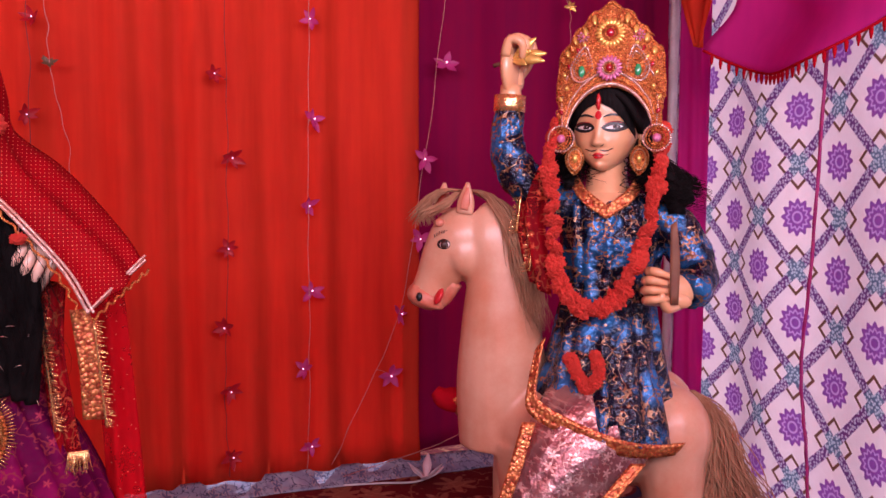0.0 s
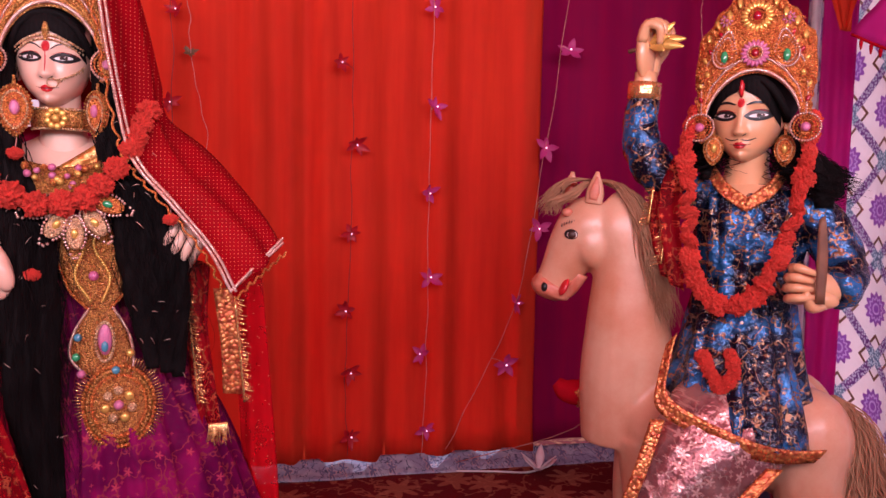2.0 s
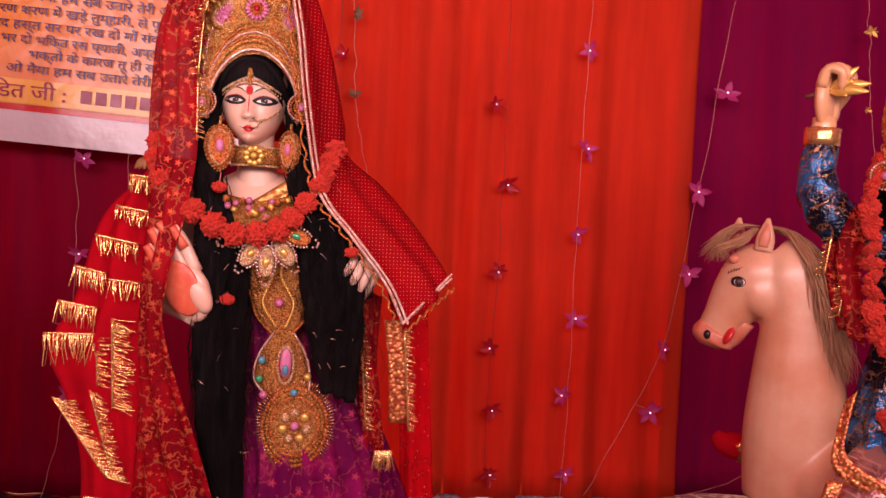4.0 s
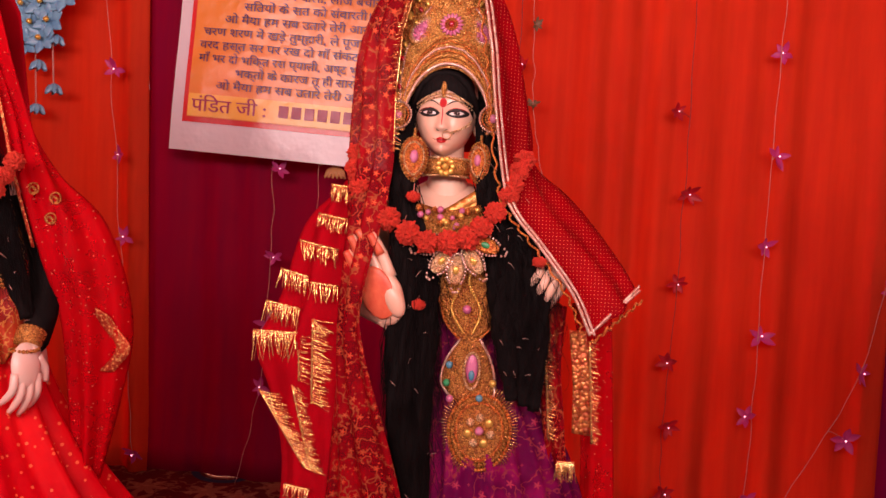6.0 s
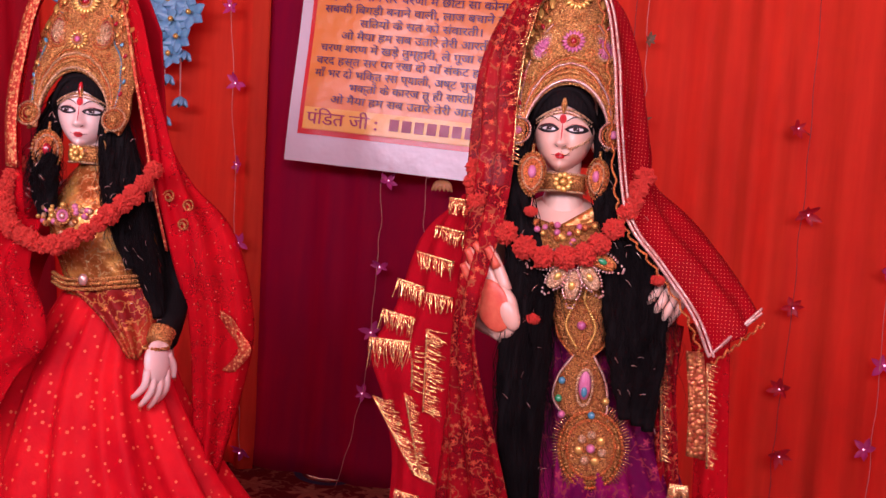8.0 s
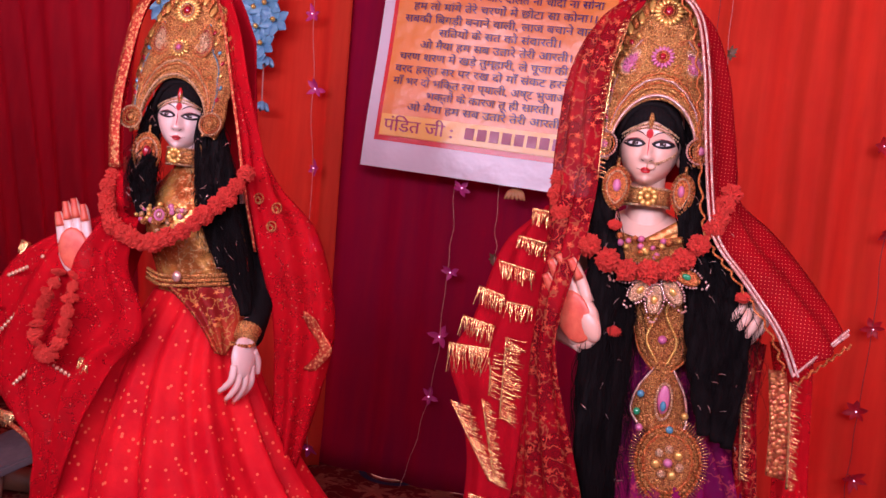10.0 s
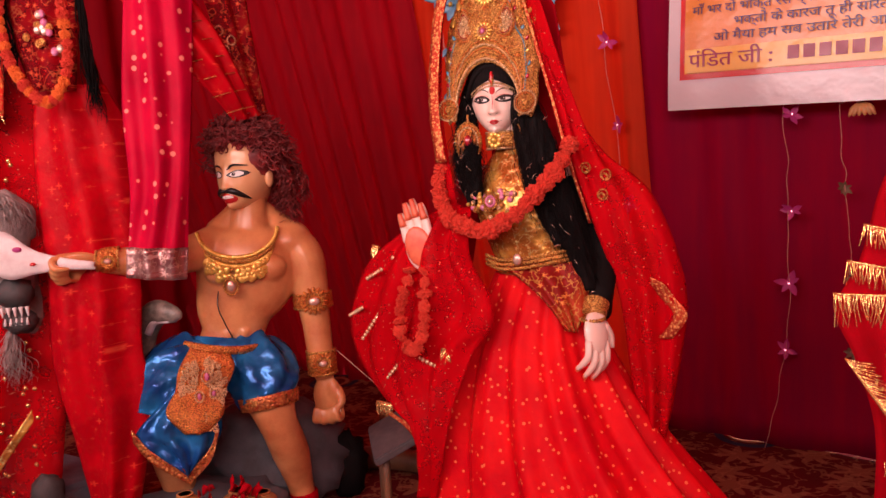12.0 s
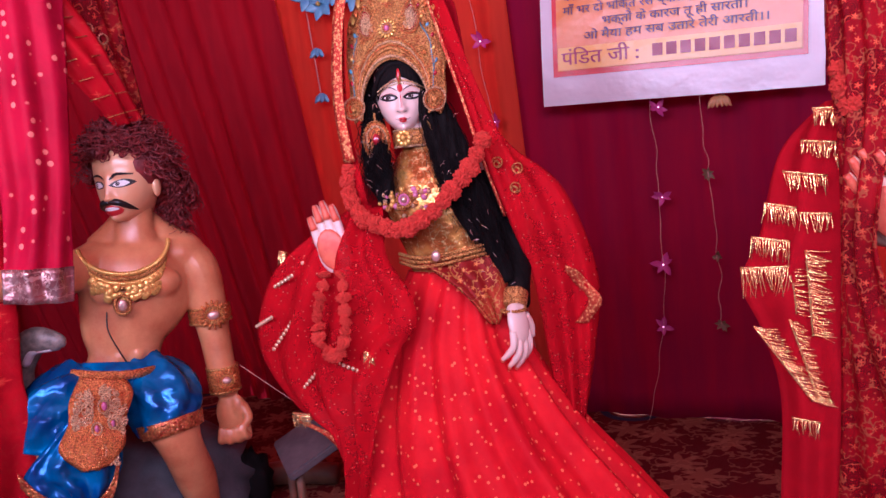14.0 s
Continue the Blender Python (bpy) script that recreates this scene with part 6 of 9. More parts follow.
    re = [(-1.16, 1.76, 1.35), (-1.13, 1.70, 1.23), (-1.06, 1.675, 1.13), (-1.045, 1.66, 1.05), (-1.10, 1.64, 0.98), (-1.14, 1.62, 0.88), (-1.18, 1.61, 0.77), (-1.20, 1.61, 0.66), (-1.23, 1.62, 0.56)]
    drape(bm, le, re, 0, 30, 80, (0.020, 3.3), 0.035, 2.4)
    v = thing("net_sleeve", bm, [MAT_NET_SPARSE], "wide red net sleeve with gold sequin rows and hem", "sleeve", thick=0.001)
    trim(v, [(-1.43, 1.675, 0.775), (-1.33, 1.665, 0.735), (-1.262, 1.65, 0.665), (-1.262, 1.65, 0.61), (-1.285, 1.66, 0.55)], 0.035, 4)
    for k, (a, b, n) in enumerate((((-1.555, 1.69, 1.045), (-1.485, 1.665, 1.075), 7), ((-1.49, 1.665, 0.985), (-1.39, 1.645, 1.085), 10), ((-1.42, 1.655, 0.86), (-1.34, 1.64, 0.93), 8), ((-1.38, 1.69, 1.22), (-1.30, 1.66, 1.17), 6), ((-1.30, 1.64, 0.96), (-1.2, 1.63, 0.93), 8), ((-1.47, 1.68, 1.16), (-1.40, 1.66, 1.19), 6))):
        bm = BM()
        for p in smooth([a, b], n):
            blob(bm, p, (0.007, 0.003, 0.007), 0, Matrix.Rotation(radians(45), 3, "Y"), 4, 3)
        part("sequin_braid", bm, MAT_SEQUIN, v)
    for p, w in (((-1.425, 1.67, 0.80), 0.06), ((-1.175, 1.635, 0.985), 0.03), ((-1.445, 1.70, 1.255), 0.02)):
        bm = BM()
        fringe(bm, (p[0] - w / 2, p[1], p[2]), (p[0] + w / 2, p[1], p[2] - 0.004), 0.035, 30, 0, (0, -1, 0), 5)
        tube(bm, [(p[0] - w / 2, p[1], p[2] - 0.008), (p[0] + w / 2, p[1], p[2] - 0.012)], [0.010], 0, 8, 4)
        part("tassel", bm, MAT_TINSEL, v, "gold tinsel tassel")
    bm = BM()
    drape(bm, [(-1.17, 1.94, 2.0), (-1.09, 1.95, 2.03), (-1.02, 1.93, 2.0), (-0.95, 1.92, 1.88)], [(-1.2, 1.96, 1.4), (-1.1, 1.97, 1.4), (-1.0, 1.96, 1.4), (-0.9, 1.95, 1.4)], 0, 16, 20, (0.006, 2.0))
    thing("head_cloth", bm, [MAT_REDVELVET], "red cloth pinned behind the broad crown", "veil", thick=0.002)

    garland([(-1.235, 1.77, 1.49), (-1.24, 1.745, 1.43), (-1.225, 1.725, 1.37), (-1.18, 1.70, 1.325), (-1.11, 1.69, 1.298), (-1.05, 1.69, 1.30), (-0.98, 1.70, 1.335), (-0.93, 1.715, 1.385), (-0.89, 1.74, 1.435), (-0.855, 1.77, 1.50)], 19, 0.0255, "garland of orange-red marigold heads round the neck of the statue", 8)
    garland([(-1.29, 1.65, 1.19), (-1.30, 1.615, 1.11), (-1.295, 1.595, 1.03), (-1.255, 1.59, 0.985), (-1.222, 1.59, 1.02), (-1.215, 1.60, 1.10), (-1.235, 1.64, 1.19)], 20, 0.019, "small red-orange flower garland hanging from the raised wrist", 9, 0.55)


sari_figure()


# ---- rider on a plaster horse ----
def R(s, d, z):
    """A place beside the horse: s along it from its head, d towards the open front."""
    return Vector((1.33 + 0.8 * s - 0.6 * d, 1.80 - 0.6 * s - 0.8 * d, z))


SIDE_R, FRONT_R = Vector((0.8, -0.6, 0)), Vector((-0.6, -0.8, 0))


def horse():
    rng = random.Random(5)
    bm = BM()
    # body, neck and head
    tube(bm, [R(0.16, -0.02, 0.90), R(0.26, -0.03, 0.86), R(0.42, -0.05, 0.85), R(0.56, -0.04, 0.86), R(0.64, -0.03, 0.86)], [0.10, 0.155, 0.155, 0.14, 0.06], 0, 24, 28, 1.0)
    tube(bm, [R(0.18, -0.02, 0.80), R(0.165, -0.01, 0.95), R(0.16, 0.0, 1.10), R(0.155, 0.0, 1.24), R(0.125, 0.0, 1.35), R(0.085, 0.0, 1.39)], [0.130, 0.122, 0.104, 0.086, 0.078, 0.05], 0, 24, 34, 0.8, FRONT_R)
    tube(bm, [R(0.10, 0.0, 1.36), R(0.06, 0.0, 1.335), R(0.02, 0.0, 1.28), R(-0.015, 0.0, 1.22), R(-0.035, 0.0, 1.175), R(-0.045, 0.0, 1.155)], [0.062, 0.082, 0.072, 0.053, 0.046, 0.022], 0, 22, 30, 0.78, FRONT_R)
    blob(bm, R(0.075, 0.02, 1.29), (0.055, 0.045, 0.06), 0, None, 16, 12)
    for s, d, k in ((0.215, 0.04, 0.0), (0.20, -0.14, -0.03), (0.585, 0.03, 0.0), (0.57, -0.15, 0.02)):
        hind = s > 0.4
        top = 0.82
        tube(bm, [R(s, d, top), R(s + k + (0.01 if hind else 0), d, 0.66), R(s + k - (0.02 if hind else 0), d, 0.56), R(s + k + (0.01 if hind else 0), d, 0.45), R(s + k, d, 0.385)], [0.09 if hind else 0.07, 0.068 if hind else 0.045, 0.042, 0.034, 0.042], 0, 16, 24)
        if hind:
            blob(bm, R(s - 0.005, d - 0.01, 0.855), (0.108, 0.105, 0.125), 0, None, 20, 14)
    bm = fused(bm, 0.007, 5)
    # muzzle, nostril, open mouth, eye
    tube(bm, [R(-0.028, 0.0, 1.19), R(-0.042, 0.0, 1.165), R(-0.048, 0.0, 1.148)], [0.049, 0.053, 0.028], 1, 20, 8, 0.84, FRONT_R)
    tube(bm, [R(0.03, 0.0, 1.22), R(0.005, 0.0, 1.175), R(-0.015, 0.0, 1.15)], [0.030, 0.025, 0.014], 1, 14, 10, 0.9, FRONT_R)
    blob(bm, R(-0.047, 0.044, 1.180), (0.008, 0.010, 0.012), 2, None, 12, 8)
    blob(bm, R(0.002, 0.034, 1.182), (0.009, 0.016, 0.024), 7, Matrix.Rotation(radians(25), 3, "Y"), 12, 8)
    rot = Matrix((SIDE_R, -FRONT_R, Vector((0, 0, 1)))).transposed()
    blob(bm, R(0.022, 0.055, 1.318), (0.021, 0.010, 0.014), 2, rot, 14, 8)
    blob(bm, R(0.022, 0.061, 1.317), (0.014, 0.006, 0.009), 3, rot, 12, 8)
    blob(bm, R(0.022, 0.0650, 1.317), (0.0105, 0.0035, 0.0088), 4, rot, 12, 8)
    for i in range(8):
        p = R(-0.005 + 0.006 * i, 0.060 - 0.001 * i, 1.336 + 0.010 * math.sin(i / 7 * 2.6))
        tube(bm, [p, p + Vector((0, -0.002, 0.008))], [0.0016, 0.0008], 2, 4, 3)
    for s, d in ((-0.005, -0.03), (0.068, 0.035)):
        tube(bm, [R(s, d, 1.395), R(s + 0.004, d, 1.43), R(s + 0.008, d, 1.475)], [0.022, 0.021, 0.004], 0, 12, 10, 0.5, FRONT_R)
        tube(bm, [R(s, d + 0.008, 1.405), R(s + 0.004, d + 0.009, 1.43), R(s + 0.008, d + 0.004, 1.462)], [0.012, 0.012, 0.003], 1, 10, 8, 0.4, FRONT_R)
    blob(bm, R(0.005, 0.046, 1.372), (0.014, 0.008, 0.011), 1, rot, 10, 8)
    # legs and hooves
    for s, d, k in ((0.215, 0.04, 0.0), (0.20, -0.14, -0.03), (0.585, 0.03, 0.0), (0.57, -0.15, 0.02)):
        tube(bm, [R(s + k, d, 0.40), R(s + k, d, STAGE + 0.004)], [0.042, 0.052], 5, 16, 5)
    # tow mane and tail
    def locks(guides, n, r, sway, curl, fr):
        strands(bm, guides, n, 1, r, 6, rng, sway, curl, fr)
    locks([[R(0.075, 0.0, 1.455), R(0.13, 0.03, 1.44), R(0.18, 0.055, 1.37), R(0.215, 0.06, 1.27), R(0.245, 0.05, 1.16), R(0.265, 0.04, 1.09)],
           [R(0.09, 0.0, 1.45), R(0.15, 0.02, 1.42), R(0.205, 0.04, 1.32), R(0.24, 0.04, 1.2), R(0.265, 0.04, 1.08)],
           [R(0.09, -0.01, 1.45), R(0.17, 0.0, 1.41), R(0.23, 0.02, 1.30), R(0.26, 0.03, 1.15)]], 420, 0.0018, 0.013, 0.006, 14)
    locks([[R(0.05, 0.0, 1.455), R(0.0, 0.03, 1.45), R(-0.04, 0.045, 1.41), R(-0.06, 0.04, 1.37)], [R(0.05, 0.02, 1.45), R(0.02, 0.05, 1.42), R(-0.02, 0.06, 1.395), R(-0.035, 0.05, 1.36)]], 170, 0.0017, 0.011, 0.005, 9)
    locks([[R(0.635, -0.02, 0.955), R(0.675, 0.0, 0.92), R(0.70, 0.02, 0.82), R(0.725, 0.03, 0.70), R(0.75, 0.03, 0.55), R(0.76, 0.03, 0.42)], [R(0.63, -0.02, 0.95), R(0.67, 0.0, 0.88), R(0.685, 0.02, 0.75), R(0.70, 0.03, 0.6), R(0.70, 0.03, 0.45)],
           [R(0.64, -0.02, 0.95), R(0.69, 0.0, 0.9), R(0.74, 0.02, 0.78), R(0.785, 0.03, 0.66), R(0.82, 0.03, 0.50)]], 520, 0.0017, 0.022, 0.014, 14)
    thing("horse_statue", bm, [MAT_HORSE, MAT_HORSE_RED, MAT_INK, MAT_EYE, MAT_BROWN_EYE, MAT_DARKSTONE, MAT_TOW, MAT_LIP], "pale pink plaster horse with a jute tow mane and tail", "statue", "festival figures")


horse()


def rider():
    rng = random.Random(31)
    yaw = -41
    hd = Head(R(0.416, 0.045, 1.616), -50, 1.10, 0, 1.16)
    bm = BM()
    hd.skull(bm, 0)
    hd.face(bm, 1, 2, 3, 4, 0.004, 0.026, lash=1.2, brow="straight")
    hd.bindi(bm, 4, 0.012, 0.006)
    tube(bm, [R(0.42, 0.03, 1.56), R(0.42, 0.02, 1.48), R(0.425, 0.0, 1.42)], [0.05, 0.05, 0.07], 0, 20)
    tube(bm, [R(0.425, 0.0, 1.45), R(0.425, 0.0, 1.2), R(0.42, -0.02, 0.98)], [0.085, 0.07, 0.09], 0, 16)
    hand(bm, R(0.182, 0.03, 1.70), (-0.05, -0.03, 1.0), FRONT_R * 0.3 + SIDE_R, 1.25, 0, None, fist=True, thumb=1)
    tube(bm, [R(0.18, 0.03, 1.66), R(0.182, 0.03, 1.715)], [0.028, 0.026], 0, 14, 4)
    hand(bm, R(0.612, 0.14, 1.222), -SIDE_R + FRONT_R * 0.25 + Vector((0, 0, 0.15)), FRONT_R * 0.9 + Vector((0, 0, 0.2)), 1.1, 0, None, fist=True, thumb=-1)
    thing("rider_statue", bm, [MAT_FACE_TAN] + FIG[1:], "tan-faced plaster rider statue with a thin moustache on horseback", "statue", "festival figures")

    bm = BM()
    loft(bm, [(0.43, 0.0, 1.452, 0.07, 0.06), (0.435, 0.0, 1.42, 0.130, 0.085), (0.437, 0.0, 1.33, 0.126, 0.098), (0.43, 0.0, 1.20, 0.116, 0.10), (0.427, 0.0, 1.10, 0.132, 0.135), (0.428, 0.0, 1.0, 0.155, 0.180), (0.430, 0.0, 0.93, 0.170, 0.215), (0.432, 0.0, 0.885, 0.176, 0.228)], 0, 130, 60, (0.022, 15, 0.9))
    for v in bm.verts:
        s, d, z = v.co.x, -v.co.y, v.co.z
        fall = max(0.0, (1.15 - z) / 0.27)
        crease = 0.006 * noise.noise((s * 16, z * 9, d * 16)) + 0.004 * noise.noise((s * 34, z * 22, d * 30))
        v.co = R(s + crease, d + crease * (1 if d > 0 else -1), z - 0.20 * (s - 0.46) * fall)
    tunic = thing("tunic", bm, [MAT_BLUESILK], "shiny dark brocade tunic with blue sheen patches in its colour and gold flowers", "tunic")
    bm = BM()
    tube(bm, [R(0.325, 0.0, 1.405), R(0.265, 0.02, 1.44), R(0.205, 0.03, 1.495), R(0.175, 0.03, 1.56), R(0.178, 0.03, 1.665)], [0.055, 0.055, 0.052, 0.044, 0.036], 0, 18, 40, 1.0, FRONT_R, (0.06, 5, 0.9))
    part("sleeve", bm, MAT_BLUESILK, tunic)
    bm = BM()
    tube(bm, [R(0.545, 0.0, 1.40), R(0.60, 0.03, 1.34), R(0.63, 0.06, 1.27), R(0.625, 0.11, 1.235), R(0.605, 0.14, 1.225)], [0.055, 0.055, 0.05, 0.046, 0.042], 0, 18, 34, 1.0, FRONT_R, (0.06, 5, 0.9))
    part("sleeve", bm, MAT_BLUESILK, tunic)
    bm = BM()
    tube(bm, [R(0.178, 0.03, 1.65), R(0.18, 0.03, 1.69)], [0.040, 0.040], 0, 18, 4)
    part("cuff", bm, MAT_TINSEL, tunic, "crumpled gold foil cuff")
    for sx in (-1, 1):
        bm = BM()
        drape(bm, [R(0.42 + sx * 0.07, 0.06, 1.492), R(0.42 + sx * 0.045, 0.088, 1.455), R(0.42, 0.108, 1.42)], [R(0.42 + sx * 0.085, 0.065, 1.465), R(0.42 + sx * 0.055, 0.095, 1.425), R(0.42, 0.112, 1.388)], 0, 6, 14, (0.003, 1.0))
        part("collar", bm, MAT_BORDER, tunic, "red and gold foil collar", thick=0.003)
    bm = BM()
    hemp = [R(0.275, 0.19, 1.10), R(0.262, 0.21, 1.03), R(0.262, 0.225, 0.965), R(0.33, 0.235, 0.925), R(0.44, 0.235, 0.885), R(0.52, 0.20, 0.865), R(0.595, 0.165, 0.865)]
    c = smooth(hemp, 50)
    drape(bm, [p + Vector((0, 0, 0.016)) + SIDE_R * 0.012 for p in c], [p - Vector((0, 0, 0.016)) - SIDE_R * 0.012 for p in c], 0, 5, 50, (0.003, 1.0))
    part("hem", bm, MAT_BORDER, tunic, "gold and red foil hem", thick=0.003)

    bm = BM()
    tube(bm, [R(0.44, 0.06, 0.93), R(0.38, 0.15, 0.86), R(0.31, 0.21, 0.76), R(0.25, 0.24, 0.64), R(0.22, 0.25, 0.52), R(0.20, 0.25, 0.44)], [0.14, 0.135, 0.105, 0.085, 0.07, 0.06], 0, 26, 36, 0.75, FRONT_R, (0.05, 7, 0.25))
    leg = thing("trouser_leg", bm, [MAT_SILVERLACE], "silver-pink lace trouser leg over the flank of the horse", "trousers")
    bm = BM()
    c = smooth([R(0.255, 0.25, 0.93), R(0.225, 0.28, 0.82), R(0.185, 0.30, 0.70), R(0.155, 0.31, 0.60), R(0.14, 0.31, 0.48)], 36)
    drape(bm, [p - SIDE_R * 0.014 for p in c], [p + SIDE_R * 0.016 for p in c], 0, 5, 36, (0.003, 1.0))
    part("front_border", bm, MAT_BORDER, leg, "red and gold foil border", thick=0.003)
    bm = BM()
    c = smooth([R(0.50, 0.23, 0.845), R(0.44, 0.27, 0.78), R(0.38, 0.29, 0.70), R(0.33, 0.30, 0.60), R(0.30, 0.30, 0.5)], 36)
    drape(bm, [p - SIDE_R * 0.016 for p in c], [p + SIDE_R * 0.016 for p in c], 0, 5, 36, (0.003, 1.0))
    part("back_border", bm, MAT_BORDER, leg, "red and gold foil border", thick=0.003)

    # the foot on the far side of the horse's chest
    bm = BM()
    tube(bm, [R(0.08, -0.10, 0.93), R(0.05, -0.09, 0.885), R(0.0, -0.08, 0.885), R(-0.03, -0.08, 0.905)], [0.03, 0.036, 0.032, 0.016], 0, 14, 16)
    shoe = thing("shoe", bm, [MAT_REDVELVET], "red slipper with a gold foil band beside the horse", "shoe")
    bm = BM()
    tube(bm, [R(0.035, -0.088, 0.90), R(0.06, -0.09, 0.865)], [0.041, 0.041], 0, 14, 5)
    part("band", bm, MAT_BORDER, shoe, "gold foil band")
    bm = BM()
    tube(bm, [R(0.05, -0.088, 0.87), R(0.09, -0.09, 0.85)], [0.035, 0.04], 0, 12, 5)
    part("trouser_end", bm, MAT_SILVERLACE, shoe)

    # wig
    bm = BM()
    for i in range(70):
        a = math.pi * (i + 0.5) / 70
        x0 = 0.064 * math.cos(a)
        tube(bm, [hd.at(0.0, -0.064, 0.080), hd.at(x0 * 0.7, -0.066, 0.062 - 0.02 * (1 - math.sin(a))), hd.at(x0 * 1.05, -0.045, 0.028 - 0.03 * (1 - math.sin(a))), hd.at(x0 * 1.1, -0.01, -0.02)], [0.004, 0.008, 0.009, 0.006], 0, 6, 9)
    blob(bm, hd.at(0, 0.02, 0.04), (0.080, 0.095, 0.085), 0, hd.rot, 20, 14)
    blob(bm, R(0.435, 0.03, 1.66), (0.10, 0.085, 0.095), 0, None, 20, 14)
    hair_cap(bm, hd, 0, 0.034, 0.07)
    g = [[R(0.47, 0.02, 1.62), R(0.515, 0.02, 1.56), R(0.55, 0.03, 1.50), R(0.58, 0.05, 1.44), R(0.585, 0.06, 1.40)], [R(0.47, 0.02, 1.60), R(0.53, 0.0, 1.53), R(0.59, 0.02, 1.48), R(0.61, 0.05, 1.43)], [R(0.36, 0.04, 1.6), R(0.335, 0.05, 1.53), R(0.33, 0.06, 1.46)], [R(0.48, 0.05, 1.58), R(0.51, 0.06, 1.5), R(0.535, 0.07, 1.43)]]
    strands(bm, g, 600, 1, 0.0014, 0, rng, 0.022, 0.014, 34)
    for q, r in ((g[0], 0.028), (g[1], 0.025), (g[2], 0.018), (g[3], 0.022)):
        tube(bm, q, [r * 0.7, r, r * 0.7], 0, 10, 20)
    wig = thing("wig", bm, [MAT_HAIR], "curly black wig falling behind one shoulder of the rider", "wig", "wigs")
    bm = BM()
    blob(bm, hd.at(0, -0.079, 0.040), (0.0055, 0.006, 0.019), 0, hd.rot, 10, 8, 0.3)
    part("parting_powder", bm, MAT_LIP, wig, "red powder in the parting")
    crown("tall pointed gold and red crown with pink and green stones", R(0.42, 0.135, 1.692), yaw - 1, 0.122, 0.20, (0.092, 0.115), 0.05, 6, MAT_GOLD_RED, MAT_BEAD, 0, MAT_YELLOWSTONE, 0)
    earring(R(0.343, 0.10, 1.53), yaw + 10, 0.72, "gold leaf-shaped earring beside the tan face", MAT_YELLOWSTONE)
    earring(R(0.494, 0.10, 1.53), yaw - 10, 0.72, "gold leaf-shaped earring over the black hair", MAT_YELLOWSTONE)
    garland([R(0.295, 0.10, 1.605), R(0.285, 0.13, 1.53), R(0.292, 0.14, 1.45), R(0.298, 0.15, 1.36), R(0.305, 0.16, 1.27), R(0.34, 0.17, 1.205), R(0.385, 0.175, 1.18), R(0.435, 0.175, 1.20), R(0.475, 0.17, 1.26), R(0.505, 0.16, 1.34), R(0.525, 0.145, 1.44), R(0.54, 0.12, 1.53), R(0.54, 0.10, 1.60)], 36, 0.0245, "long dense garland of red-orange flowers round the neck of the rider", 14, 0.62)
    garland([R(0.345, 0.15, 1.06), R(0.36, 0.17, 1.03), R(0.385, 0.18, 1.00), R(0.41, 0.18, 1.03), R(0.40, 0.17, 1.07)], 12, 0.017, "bunch of small red flowers at the waist of the tunic", 15)

    bm = BM()
    drape(bm, [R(0.245, 0.03, 1.52), R(0.215, 0.05, 1.46), R(0.205, 0.06, 1.39), R(0.215, 0.07, 1.31), R(0.24, 0.08, 1.24)], [R(0.30, 0.08, 1.50), R(0.285, 0.10, 1.43), R(0.28, 0.11, 1.36), R(0.29, 0.12, 1.28), R(0.295, 0.12, 1.2)], 0, 12, 30, (0.010, 2.0), 0.01, 1.0)
    sc = thing("net_scarf", bm, [MAT_LACE], "red net scarf with gold tinsel over the shoulder of the rider", "scarf", thick=0.001)
    for a, b, q in ((R(0.215, 0.075, 1.44), R(0.205, 0.08, 1.35), 1), (R(0.25, 0.09, 1.36), R(0.24, 0.10, 1.26), 2)):
        bm = BM()
        fringe(bm, a, b, 0.025, 26, 0, FRONT_R, q + 80)
        part("tinsel", bm, MAT_TINSEL, sc)

    # what the hands hold
    root = base_empty("gold_paper_flower", R(0.20, 0.06, 1.775), "folded gold paper flower held in the raised fist", "paper flower")
    for e, w in ((R(0.272, 0.07, 1.785), 0.013), (R(0.268, 0.08, 1.765), 0.013), (R(0.245, 0.06, 1.825), 0.012), (R(0.225, 0.09, 1.755), 0.011), (R(0.235, 0.08, 1.79), 0.012)):
        bm = BM()
        b = R(0.19, 0.06, 1.772)
        tube(bm, [b, b.lerp(e, 0.55) + Vector((0, 0, 0.004)), e], [0.006, w, 0.002], 0, 8, 10, 0.35, FRONT_R)
        part("petal", bm, MAT_YELLOWSTONE, root)
    bm = BM()
    tube(bm, [R(0.20, 0.06, 1.775), R(0.14, 0.05, 1.762)], [0.005], 0, 8, 4)
    part("stem", bm, MAT_WOOD, root)
    bm = BM()
    drape(bm, [R(0.562, 0.19, 1.20), R(0.560, 0.19, 1.30), R(0.560, 0.19, 1.378)], [R(0.580, 0.19, 1.20), R(0.581, 0.19, 1.30), R(0.572, 0.19, 1.388)], 0, 4, 10, (0.0, 1.0))
    thing("toy_sword", bm, [MAT_WOOD], "dull red-brown wooden toy sword held upright in the fist", "sword", thick=0.006)


rider()


# ---- crouching figure in blue satin, and the draped group beside it ----
def D(s, d, z):
    """A place in the corner group: s along it, d towards the open front."""
    return Vector((-1.95 + 0.67 * s + 0.74 * d, 1.58 + 0.74 * s - 0.67 * d, z))


SIDE_D, FRONT_D = Vector((0.67, 0.74, 0)), Vector((0.74, -0.67, 0))
ROT_D = Matrix((SIDE_D, -FRONT_D, Vector((0, 0, 1)))).transposed()


